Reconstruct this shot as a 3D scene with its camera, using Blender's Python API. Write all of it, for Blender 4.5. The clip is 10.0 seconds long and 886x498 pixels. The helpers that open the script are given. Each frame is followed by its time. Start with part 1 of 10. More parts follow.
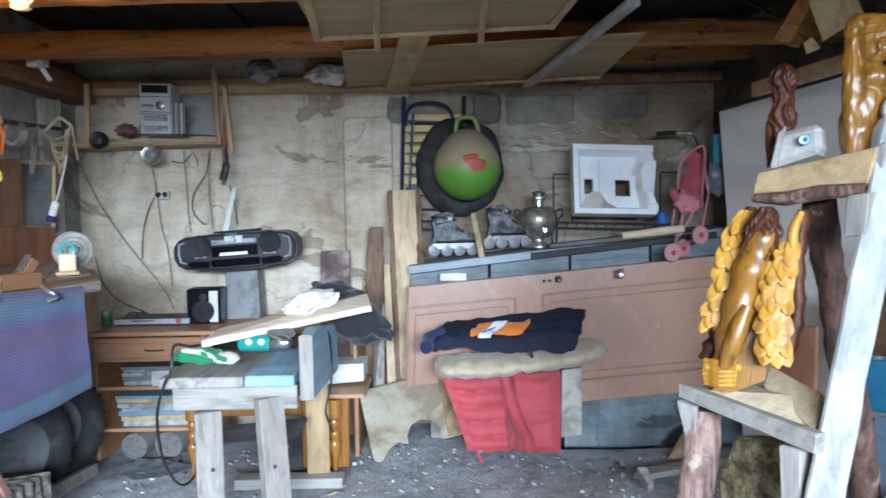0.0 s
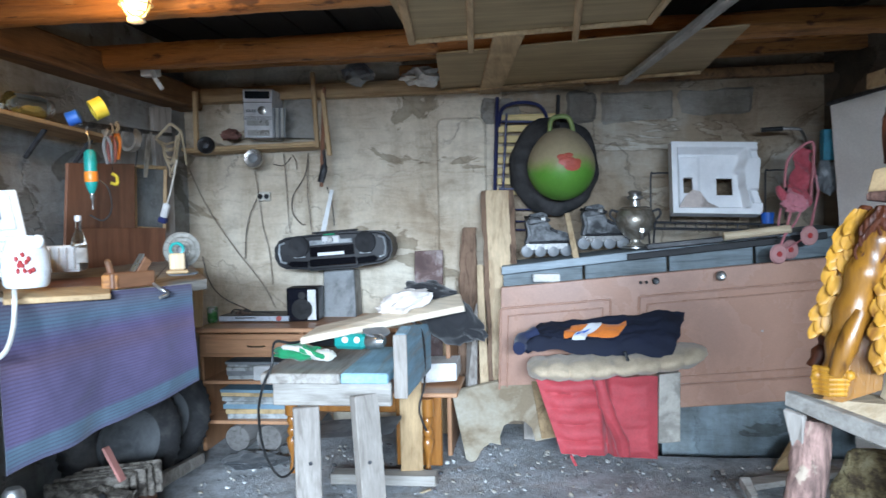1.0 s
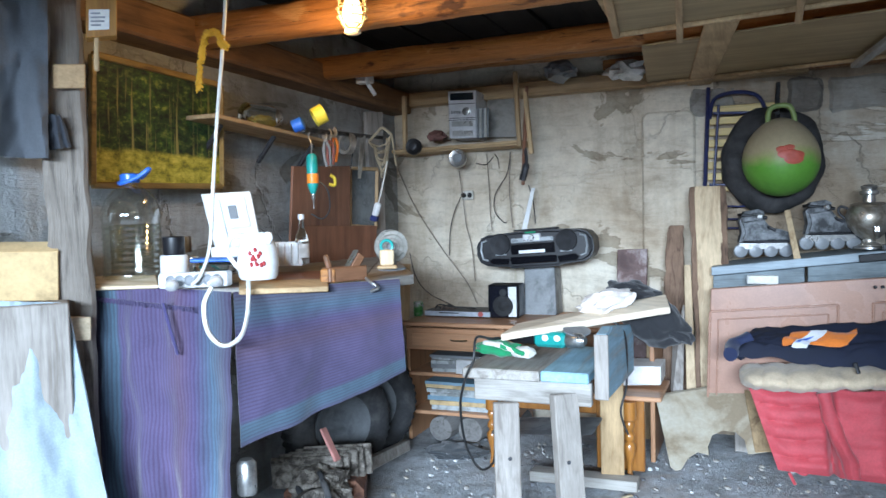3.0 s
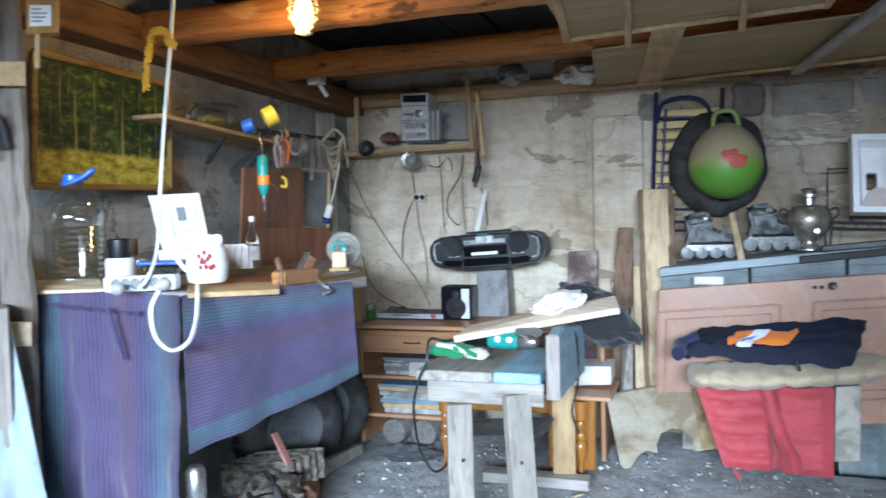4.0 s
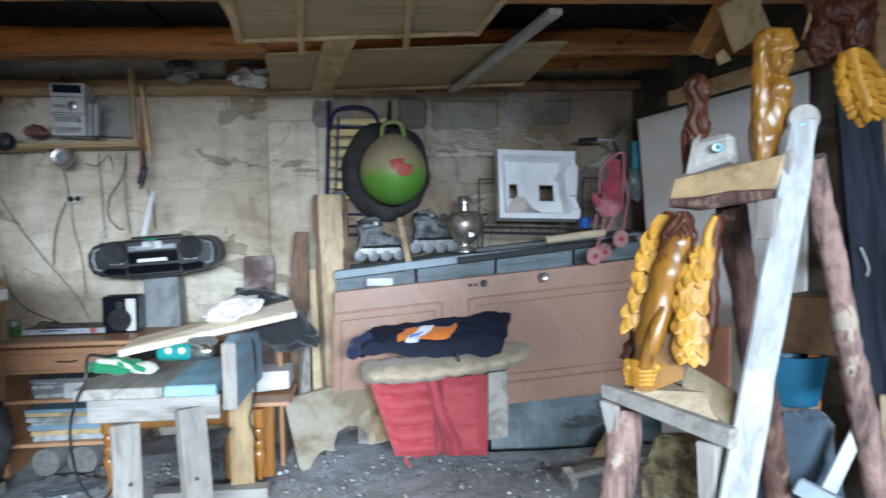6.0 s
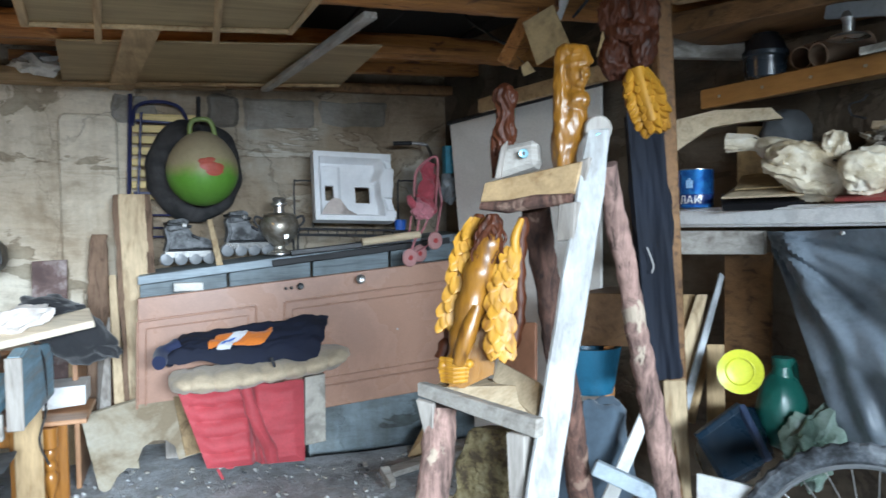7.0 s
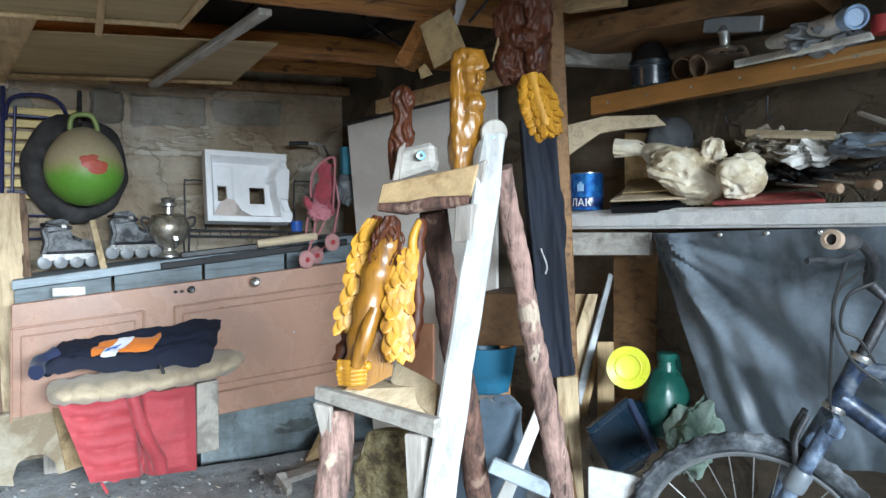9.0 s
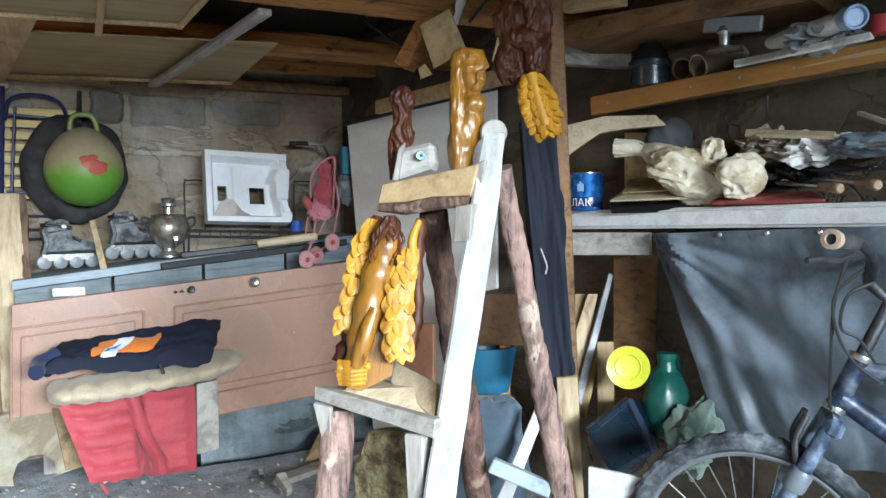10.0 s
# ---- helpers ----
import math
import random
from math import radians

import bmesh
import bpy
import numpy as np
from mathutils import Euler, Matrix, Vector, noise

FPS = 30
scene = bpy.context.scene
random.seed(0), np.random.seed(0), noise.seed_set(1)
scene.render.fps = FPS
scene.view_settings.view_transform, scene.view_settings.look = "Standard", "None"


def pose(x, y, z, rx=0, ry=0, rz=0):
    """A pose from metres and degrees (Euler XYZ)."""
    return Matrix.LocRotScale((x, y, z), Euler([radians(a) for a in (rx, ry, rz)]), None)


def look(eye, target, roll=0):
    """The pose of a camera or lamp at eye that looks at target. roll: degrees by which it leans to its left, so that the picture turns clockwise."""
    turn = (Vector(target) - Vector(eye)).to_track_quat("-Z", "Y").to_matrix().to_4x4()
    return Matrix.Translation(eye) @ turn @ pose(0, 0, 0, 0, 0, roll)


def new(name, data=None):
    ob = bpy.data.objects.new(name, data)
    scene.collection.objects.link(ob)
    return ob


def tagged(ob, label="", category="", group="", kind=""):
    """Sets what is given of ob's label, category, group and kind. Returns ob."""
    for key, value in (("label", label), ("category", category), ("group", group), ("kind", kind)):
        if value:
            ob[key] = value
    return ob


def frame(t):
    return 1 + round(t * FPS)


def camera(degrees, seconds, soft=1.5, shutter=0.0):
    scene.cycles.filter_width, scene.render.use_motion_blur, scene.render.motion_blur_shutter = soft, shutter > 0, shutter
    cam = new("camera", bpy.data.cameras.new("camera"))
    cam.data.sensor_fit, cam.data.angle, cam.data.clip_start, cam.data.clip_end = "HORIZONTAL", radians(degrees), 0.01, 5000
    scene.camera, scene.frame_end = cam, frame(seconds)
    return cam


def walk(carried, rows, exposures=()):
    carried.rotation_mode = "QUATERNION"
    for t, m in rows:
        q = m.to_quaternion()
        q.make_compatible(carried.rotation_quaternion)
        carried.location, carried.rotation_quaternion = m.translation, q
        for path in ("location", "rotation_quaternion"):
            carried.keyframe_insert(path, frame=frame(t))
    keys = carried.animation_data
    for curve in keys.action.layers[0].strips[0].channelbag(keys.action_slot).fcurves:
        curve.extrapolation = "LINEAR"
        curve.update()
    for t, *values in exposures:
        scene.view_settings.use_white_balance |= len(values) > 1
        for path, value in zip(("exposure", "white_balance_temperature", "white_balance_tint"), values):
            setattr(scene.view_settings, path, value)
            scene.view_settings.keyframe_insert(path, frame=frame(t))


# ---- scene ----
cam = camera(60.73, 10.0, shutter=0.4)
EYE = 1.35
# seconds, yaw, pitch, roll: the camera turns where it stands
PATH = [
    (0, -0.05, -3.00, 1.00),
    (0.5, 3.92, -2.96, 1.06),
    (1, 6.99, -2.83, 1.21),
    (1.5, 11.10, -2.73, 1.30),
    (2, 14.69, -2.76, 1.36),
    (2.5, 18.09, -2.76, 1.39),
    (2.7, 20.21, -2.72, 1.40),
    (3.25, 22.56, -2.59, 1.46),
    (3.8, 20.63, -2.57, 1.41),
    (4, 18.56, -2.56, 1.39),
    (4.5, 11.91, -2.58, 1.37),
    (5, 7.18, -2.58, 1.25),
    (5.5, 1.34, -2.66, 1.15),
    (6, -5.62, -2.74, 1.01),
    (6.2, -9.04, -2.73, 1.01),
    (7.3, -21.93, -2.79, 0.65),
    (7.5, -23.24, -2.76, 0.61),
    (8, -26.13, -2.82, 0.43),
    (8.5, -27.73, -2.61, 0.60),
    (9, -27.18, -2.77, 0.52),
    (9.5, -27.34, -2.83, 0.44),
    (10, -27.19, -2.77, 0.55),
]
walk(cam, [(t, pose(0, 0, EYE, 90 + pitch, roll, yaw)) for t, yaw, pitch, roll in PATH],
     [(0, -0.4, 6500, 10), (2.5, -0.3, 6350, 10), (4, -0.36, 6450, 10), (6, -0.45, 6650, 9), (7.5, -0.25, 7050, 9), (10, -0.12, 7250, 9)])

# ---- light ----
world = bpy.data.worlds.new("sky")
scene.world = world
world.use_nodes = True
wn = world.node_tree.nodes
sky = wn.new("ShaderNodeTexSky")
sky.sky_type, sky.sun_disc = "NISHITA", False
sky.sun_elevation, sky.sun_rotation = radians(40), radians(200)
world.node_tree.links.new(sky.outputs[0], wn["Background"].inputs[0])
wn["Background"].inputs[1].default_value = 0.06


def area_lamp(name, m, sx, sy, watts, colour):
    data = bpy.data.lights.new(name, "AREA")
    data.shape, data.size, data.size_y, data.energy, data.color = "RECTANGLE", sx, sy, watts, colour
    ob = new(name, data)
    ob.matrix_world = m
    return ob


# daylight that falls in through the open garage gate behind the camera
area_lamp("gate_daylight", look((0.357, -4.304, 2.126), (-1.043, 3.196, -0.574)), 3.4, 0.646, 385, (0.71, 0.90, 1.13)).data.spread = radians(75)
bulb_light = bpy.data.lights.new("bulb_light", "POINT")
bulb_light.energy, bulb_light.color, bulb_light.shadow_soft_size = 12, (1.0, 0.60, 0.22), 0.04
new("bulb_light", bulb_light).location = (-1.32, 2.32, 2.0)

# ---- materials ----
def material(name):
    m = bpy.data.materials.new(name)
    m.use_nodes = True
    nt = m.node_tree
    return m, nt, nt.nodes["Principled BSDF"]


def nd(nt, kind, **sets):
    n = nt.nodes.new(kind)
    for k, v in sets.items():
        n.inputs[k.replace("_", " ")].default_value = v
    return n


def ramp(nt, fac, stops):
    r = nt.nodes.new("ShaderNodeValToRGB")
    while len(r.color_ramp.elements) < len(stops):
        r.color_ramp.elements.new(0.5)
    for e, (p, c) in zip(r.color_ramp.elements, stops):
        e.position, e.color = p, (*c, 1)
    nt.links.new(fac, r.inputs[0])
    return r.outputs[0]


def mixed(nt, fac, a, b, mode="MIX"):
    m = nt.nodes.new("ShaderNodeMix")
    m.data_type, m.blend_type = "RGBA", mode
    for sock, v in ((m.inputs[0], fac), (m.inputs[6], a), (m.inputs[7], b)):
        if isinstance(v, (int, float)):
            sock.default_value = v
        elif isinstance(v, tuple):
            sock.default_value = (*v, 1)
        else:
            nt.links.new(v, sock)
    return m.outputs[2]


def coords(nt, scale=(1, 1, 1), turn=(0, 0, 0), world_space=False):
    t = nt.nodes.new("ShaderNodeTexCoord")
    mp = nt.nodes.new("ShaderNodeMapping")
    mp.inputs["Scale"].default_value = scale
    mp.inputs["Rotation"].default_value = [radians(a) for a in turn]
    if world_space:
        g = nt.nodes.new("ShaderNodeNewGeometry")
        nt.links.new(g.outputs["Position"], mp.inputs[0])
    else:
        nt.links.new(t.outputs["Object"], mp.inputs[0])
        oi = nt.nodes.new("ShaderNodeObjectInfo")
        mul = nt.nodes.new("ShaderNodeVectorMath")
        mul.operation = "SCALE"
        mul.inputs[0].default_value = (7.3, 3.1, 5.7)
        nt.links.new(oi.outputs["Random"], mul.inputs["Scale"])
        nt.links.new(mul.outputs[0], mp.inputs["Location"])
    return mp.outputs[0]


def noise_tex(nt, vec, scale, detail=4, rough=0.6, distort=0.0):
    n = nd(nt, "ShaderNodeTexNoise", Scale=scale, Detail=detail, Roughness=rough, Distortion=distort)
    nt.links.new(vec, n.inputs["Vector"])
    return n.outputs[0]


def bump(nt, bsdf, height, strength=0.3, dist=0.01):
    b = nd(nt, "ShaderNodeBump", Strength=strength, Distance=dist)
    nt.links.new(height, b.inputs["Height"])
    nt.links.new(b.outputs[0], bsdf.inputs["Normal"])


def surface(name, base, dark=None, light=None, scale=6.0, fine=60.0, rough=0.7, metal=0.0, relief=0.25, dist=0.004, coat=0.0, patch=(0.4, 0.62)):
    """A plain surface with blotches at one scale and grain at another."""
    m, nt, b = material(name)
    dark = dark or tuple(c * 0.62 for c in base)
    light = light or tuple(min(1, c * 1.2) for c in base)
    v = coords(nt)
    big = noise_tex(nt, v, scale, 5, 0.65, 0.3)
    small = noise_tex(nt, v, fine, 3, 0.7)
    c = ramp(nt, big, [(patch[0], dark), (0.5 * (patch[0] + patch[1]), base), (patch[1] + 0.1, light)])
    c = mixed(nt, 0.35, c, ramp(nt, small, [(0.3, (0.55, 0.55, 0.55)), (0.7, (1, 1, 1))]), "MULTIPLY")
    nt.links.new(c, b.inputs["Base Color"])
    r = ramp(nt, big, [(0.3, (min(1, rough + 0.1),) * 3), (0.7, (max(0.05, rough - 0.12),) * 3)])
    nt.links.new(r, b.inputs["Roughness"])
    b.inputs["Metallic"].default_value = metal
    b.inputs["Coat Weight"].default_value = coat
    bump(nt, b, small, relief, dist)
    return m


def wood(name, base, dark, axis="z", rough=0.6, grain=1.0, coat=0.0, stain=0.5, relief=0.3, tint=0.2):
    """Sawn wood with grain along one axis, knots and grey stains."""
    m, nt, b = material(name)
    s = {"x": (1.2, 14, 14), "y": (14, 1.2, 14), "z": (14, 14, 1.2)}[axis]
    v = coords(nt, tuple(a * grain for a in s))
    g = noise_tex(nt, v, 1.6, 6, 0.62, 0.9)
    fine = noise_tex(nt, coords(nt, tuple(a * 6 * grain for a in s)), 1.5, 3, 0.7)
    big = noise_tex(nt, coords(nt), 3.2, 4, 0.6)
    c = ramp(nt, g, [(0.3, dark), (0.48, base), (0.7, tuple(min(1, a * 1.22) for a in base))])
    c = mixed(nt, 0.4, c, ramp(nt, fine, [(0.3, (0.5, 0.48, 0.46)), (0.65, (1, 1, 1))]), "MULTIPLY")
    c = mixed(nt, stain, c, ramp(nt, big, [(0.32, (0.5, 0.48, 0.46)), (0.6, (1, 1, 1))]), "MULTIPLY")
    oi = nt.nodes.new("ShaderNodeObjectInfo")
    c = mixed(nt, tint, c, ramp(nt, oi.outputs["Random"], [(0, (0.7, 0.66, 0.6)), (1, (1.0, 1.0, 1.0))]), "MULTIPLY")
    nt.links.new(c, b.inputs["Base Color"])
    b.inputs["Roughness"].default_value = rough
    b.inputs["Coat Weight"].default_value = coat
    b.inputs["Coat Roughness"].default_value = 0.28
    bump(nt, b, fine, relief, 0.003)
    return m


def plain(name, base, rough=0.5, metal=0.0, coat=0.0):
    """A small, clean surface with a little dust and wear."""
    return surface(name, base, tuple(c * 0.82 for c in base), base, 9, 150, rough, metal, 0.08, 0.001, coat)


# walls: hand-thrown plaster in layers, with trowel strokes, damp blooms, bare patches and cracks
def plaster(name, base, dark, light, bare=(0.62, 0.60, 0.56), edge=0.60):
    m, nt, b = material(name)
    v = coords(nt, world_space=True)
    big = noise_tex(nt, v, 1.3, 6, 0.62, 0.4)
    mid = noise_tex(nt, v, 5.5, 6, 0.7, 0.2)
    fine = noise_tex(nt, v, 55, 4, 0.7)
    stroke = noise_tex(nt, coords(nt, (2.2, 2.2, 11), (0, 6, 0), world_space=True), 1.6, 6, 0.66, 0.7)
    c = ramp(nt, big, [(0.33, dark), (0.5, base), (0.66, light)])
    layer = noise_tex(nt, coords(nt, (0.8, 0.8, 1.7), world_space=True), 1.5, 8, 0.58, 1.1)
    shed = ramp(nt, layer, [(edge, (0, 0, 0)), (edge + 0.012, (1, 1, 1))])
    c = mixed(nt, shed, c, mixed(nt, 1.0, c, bare, "MULTIPLY"))
    rim = ramp(nt, layer, [(edge - 0.012, (1, 1, 1)), (edge + 0.002, (0.5, 0.45, 0.4)), (edge + 0.016, (1, 1, 1))])
    c = mixed(nt, 0.8, c, rim, "MULTIPLY")
    c = mixed(nt, 0.5, c, ramp(nt, stroke, [(0.34, (0.66, 0.62, 0.57)), (0.5, (1, 1, 1)), (0.68, (1.12, 1.12, 1.1))]), "MULTIPLY")
    c = mixed(nt, 0.55, c, ramp(nt, mid, [(0.34, (0.6, 0.57, 0.53)), (0.52, (1, 1, 1))]), "MULTIPLY")
    c = mixed(nt, 0.3, c, ramp(nt, fine, [(0.3, (0.6, 0.6, 0.6)), (0.65, (1, 1, 1))]), "MULTIPLY")
    warp = nd(nt, "ShaderNodeTexNoise", Scale=2.5, Detail=5.0, Roughness=0.6)
    nt.links.new(v, warp.inputs["Vector"])
    vm = nt.nodes.new("ShaderNodeVectorMath")
    vm.operation = "MULTIPLY_ADD"
    vm.inputs[1].default_value = (0.55, 0.55, 0.55)
    nt.links.new(warp.outputs["Color"], vm.inputs[0])
    nt.links.new(v, vm.inputs[2])
    vo = nd(nt, "ShaderNodeTexVoronoi", Scale=1.5)
    vo.feature = "DISTANCE_TO_EDGE"
    nt.links.new(vm.outputs[0], vo.inputs["Vector"])
    line = ramp(nt, vo.outputs["Distance"], [(0.004, (0.25, 0.22, 0.2)), (0.013, (1, 1, 1))])
    gaps = ramp(nt, big, [(0.47, (0, 0, 0)), (0.62, (0.5, 0.5, 0.5))])
    c = mixed(nt, gaps, c, line, "MULTIPLY")
    stain = noise_tex(nt, coords(nt, (5, 5, 0.7), world_space=True), 0.9, 5, 0.6, 0.6)
    c = mixed(nt, 0.5, c, ramp(nt, stain, [(0.36, (0.62, 0.56, 0.48)), (0.52, (1, 1, 1))]), "MULTIPLY")
    nt.links.new(c, b.inputs["Base Color"])
    b.inputs["Roughness"].default_value = 0.92
    h = mixed(nt, 0.35, mid, fine)
    h = mixed(nt, 0.45, h, stroke)
    h = mixed(nt, 0.5, h, line, "MULTIPLY")
    h = mixed(nt, 0.5, h, ramp(nt, layer, [(edge, (1, 1, 1)), (edge + 0.012, (0.55, 0.55, 0.55))]), "MULTIPLY")
    bump(nt, b, h, 0.8, 0.03)
    return m


M_WALL = plaster("lime_plaster", (0.66, 0.57, 0.45), (0.50, 0.40, 0.29), (0.74, 0.67, 0.55))
# browner plaster; part of its darkness is the weaker light on the right
M_WALL_B = plaster("brown_grey_dimmed_plaster", (0.36, 0.28, 0.20), (0.24, 0.17, 0.11), (0.45, 0.40, 0.33), (1.25, 1.32, 1.4), 0.56)
M_CEMENT = plaster("dark_cement", (0.17, 0.155, 0.135), (0.10, 0.09, 0.075), (0.23, 0.21, 0.19))
# brown plaster with the shade of the shelf side put into its colour
M_WALL_E = plaster("shaded_brown_plaster", (0.13, 0.098, 0.068), (0.06, 0.045, 0.033), (0.2, 0.16, 0.12))
M_WALL_R = plaster("grey_plaster", (0.36, 0.37, 0.365), (0.24, 0.235, 0.22), (0.45, 0.46, 0.455))
M_PIT = plaster("blue_grey_cement", (0.26, 0.32, 0.35), (0.13, 0.145, 0.15), (0.38, 0.45, 0.48))


def floor_material():
    m, nt, b = material("dirty_concrete")
    v = coords(nt, world_space=True)
    big = noise_tex(nt, v, 1.7, 6, 0.65, 0.5)
    mid = noise_tex(nt, v, 9, 6, 0.7, 0.3)
    fine = noise_tex(nt, v, 70, 4, 0.75)
    c = ramp(nt, big, [(0.34, (0.34, 0.36, 0.375)), (0.5, (0.58, 0.605, 0.625)), (0.65, (0.74, 0.765, 0.79))])
    c = mixed(nt, 0.7, c, ramp(nt, mid, [(0.36, (0.5, 0.47, 0.44)), (0.55, (1, 1, 1))]), "MULTIPLY")
    c = mixed(nt, 0.5, c, ramp(nt, fine, [(0.34, (0.45, 0.43, 0.4)), (0.6, (1, 1, 1))]), "MULTIPLY")
    dust = noise_tex(nt, v, 2.6, 7, 0.7, 0.8)
    c = mixed(nt, ramp(nt, dust, [(0.52, (0, 0, 0)), (0.68, (0.6, 0.6, 0.6))]), c, (0.40, 0.31, 0.24))
    oil = noise_tex(nt, coords(nt, (1, 1, 1), (0, 0, 30), world_space=True), 3.3, 6, 0.65, 0.6)
    c = mixed(nt, ramp(nt, oil, [(0.30, (0.7, 0.7, 0.7)), (0.40, (0, 0, 0))]), c, (0.10, 0.105, 0.115))
    nt.links.new(c, b.inputs["Base Color"])
    b.inputs["Roughness"].default_value = 0.9
    bump(nt, b, mixed(nt, 0.5, mid, fine), 1.0, 0.03)
    return m


M_FLOOR = floor_material()


def hewn(name, base, dark, pale):
    """Peeled log: long dark shakes, worn pale flats, knots and orange-brown varnish."""
    m, nt, b = material(name)
    g = noise_tex(nt, coords(nt, (1.1, 16, 16)), 1.7, 6, 0.68, 0.8)
    shake = noise_tex(nt, coords(nt, (1.6, 20, 20)), 2.2, 5, 0.7, 0.5)
    worn = noise_tex(nt, coords(nt, (2.4, 9, 9)), 1.5, 6, 0.66, 0.7)
    knot = noise_tex(nt, coords(nt, (5, 9, 9)), 1.3, 3, 0.5, 0.2)
    fine = noise_tex(nt, coords(nt, (8, 90, 90)), 1.5, 3, 0.7)
    c = ramp(nt, g, [(0.3, dark), (0.47, base), (0.68, tuple(min(1, a * 1.3) for a in base))])
    c = mixed(nt, ramp(nt, worn, [(0.58, (0, 0, 0)), (0.66, (0.8, 0.8, 0.8))]), c, pale)
    c = mixed(nt, ramp(nt, knot, [(0.30, (1, 1, 1)), (0.36, (0, 0, 0))]), c, dark)
    c = mixed(nt, ramp(nt, shake, [(0.33, (1, 1, 1)), (0.38, (0, 0, 0))]), c, tuple(a * 0.35 for a in dark))
    c = mixed(nt, 0.45, c, ramp(nt, fine, [(0.3, (0.45, 0.42, 0.4)), (0.65, (1, 1, 1))]), "MULTIPLY")
    nt.links.new(c, b.inputs["Base Color"])
    b.inputs["Roughness"].default_value = 0.6
    bump(nt, b, mixed(nt, 0.5, g, mixed(nt, 0.5, shake, fine)), 0.9, 0.012)
    return m


M_BEAM = hewn("varnished_beam", (0.38, 0.155, 0.04), (0.10, 0.034, 0.010), (0.55, 0.30, 0.12))
M_BEAM_Y = wood("old_plate_beam", (0.25, 0.125, 0.05), (0.09, 0.04, 0.016), "y", 0.65, 1.2, 0.0, 0.8, relief=0.9)
# dark roof wood, taken almost to black to hold the shade between beams
M_ROOFBOARD = wood("shaded_roof_board", (0.016, 0.014, 0.013), (0.006, 0.0055, 0.005), "y", 0.85, 0.7, 0, 0.6)
M_PINE_X = wood("pine_x", (0.50, 0.34, 0.18), (0.33, 0.20, 0.09), "x", 0.65)
M_PINE_Y = wood("pine_y", (0.50, 0.34, 0.18), (0.33, 0.20, 0.09), "y", 0.65)
M_PINE_Z = wood("pine_z", (0.50, 0.34, 0.18), (0.33, 0.20, 0.09), "z", 0.65)
M_PALE_Z = wood("pale_board_z", (0.60, 0.45, 0.28), (0.36, 0.23, 0.12), "z", 0.65, stain=0.45)
M_PALE_X = wood("pale_board_x", (0.66, 0.53, 0.36), (0.48, 0.34, 0.2), "x", 0.65, stain=0.3)
M_GREY_X = wood("weathered_x", (0.42, 0.39, 0.35), (0.25, 0.22, 0.19), "x", 0.8)
M_GREY_Y = wood("weathered_y", (0.42, 0.39, 0.35), (0.25, 0.22, 0.19), "y", 0.8)
M_GREY_Z = wood("weathered_z", (0.36, 0.325, 0.29), (0.19, 0.16, 0.135), "z", 0.8)
M_WHITEWASH = wood("whitewashed_leg", (0.46, 0.46, 0.45), (0.30, 0.29, 0.275), "z", 0.7, stain=0.5, tint=0.0)
M_DARKWOOD = wood("brown_panel", (0.25, 0.11, 0.062), (0.16, 0.066, 0.038), "z", 0.5, 0.5)
M_DESK_X = wood("desk_laminate_x", (0.56, 0.30, 0.165), (0.45, 0.235, 0.125), "x", 0.4, 0.5, stain=0.15)
M_DESK_Z = wood("desk_laminate_z", (0.46, 0.24, 0.125), (0.36, 0.175, 0.09), "z", 0.4, 0.5, stain=0.15)
M_BARK = wood("bark", (0.24, 0.15, 0.10), (0.085, 0.048, 0.033), "z", 0.9, 1.6, stain=0.7, relief=0.9)
M_PLY = wood("plywood_ceiling", (0.38, 0.27, 0.14), (0.27, 0.185, 0.09), "x", 0.7, 0.4, stain=0.35)
M_SHELF = wood("orange_board", (0.40, 0.18, 0.05), (0.3, 0.13, 0.03), "y", 0.5, 0.5, stain=0.2)
M_BLACK = plain("black_plastic", (0.007, 0.007, 0.009), 0.45)
M_WHITE = plain("white_plastic", (0.78, 0.78, 0.77), 0.45)
M_DOOR = surface("door_skin", (0.42, 0.235, 0.165), (0.36, 0.195, 0.135), (0.46, 0.265, 0.19), 3, 120, 0.30, 0, 0.06, 0.001)


# ---- building blocks ----
def part(name, bm, mat, parent=None, label=""):
    bm.normal_update()
    me = bpy.data.meshes.new(name)
    bm.to_mesh(me)
    bm.free()
    me.materials.append(mat)
    ob = new(name, me)
    if parent is not None:
        ob.parent = parent
    if label:
        ob["label"] = label
    return ob


def smooth(ob, angle=40):
    me = ob.data
    me.polygons.foreach_set("use_smooth", [True] * len(me.polygons))
    me.set_sharp_from_angle(angle=radians(angle))
    return ob


def thing(name, m, label, category, group=""):
    ob = new(name)
    ob.empty_display_size = 0.05
    ob.matrix_world = m
    return tagged(ob, label, category, group)


def add_box(bm, sx, sy, sz, m=None, bevel=0.004):
    """A box centred in x and y, standing on z = 0 of the pose m."""
    made = bmesh.ops.create_cube(bm, size=1.0, matrix=(m or Matrix()) @ Matrix.Translation((0, 0, sz / 2)) @ Matrix.Diagonal((sx, sy, sz, 1)))
    if bevel:
        edges = {e for v in made["verts"] for e in v.link_edges}
        bmesh.ops.bevel(bm, geom=list(edges), offset=bevel, segments=1, affect="EDGES", profile=0.7)
    return bm


def box(sx, sy, sz, m=None, bevel=0.004):
    return add_box(bmesh.new(), sx, sy, sz, m, bevel)


def along(a, b, roll=0):
    """A pose at a whose z axis points to b, and the distance."""
    a, b = Vector(a), Vector(b)
    return Matrix.Translation(a) @ (b - a).to_track_quat("Z", "Y").to_matrix().to_4x4() @ pose(0, 0, 0, 0, 0, roll), (b - a).length


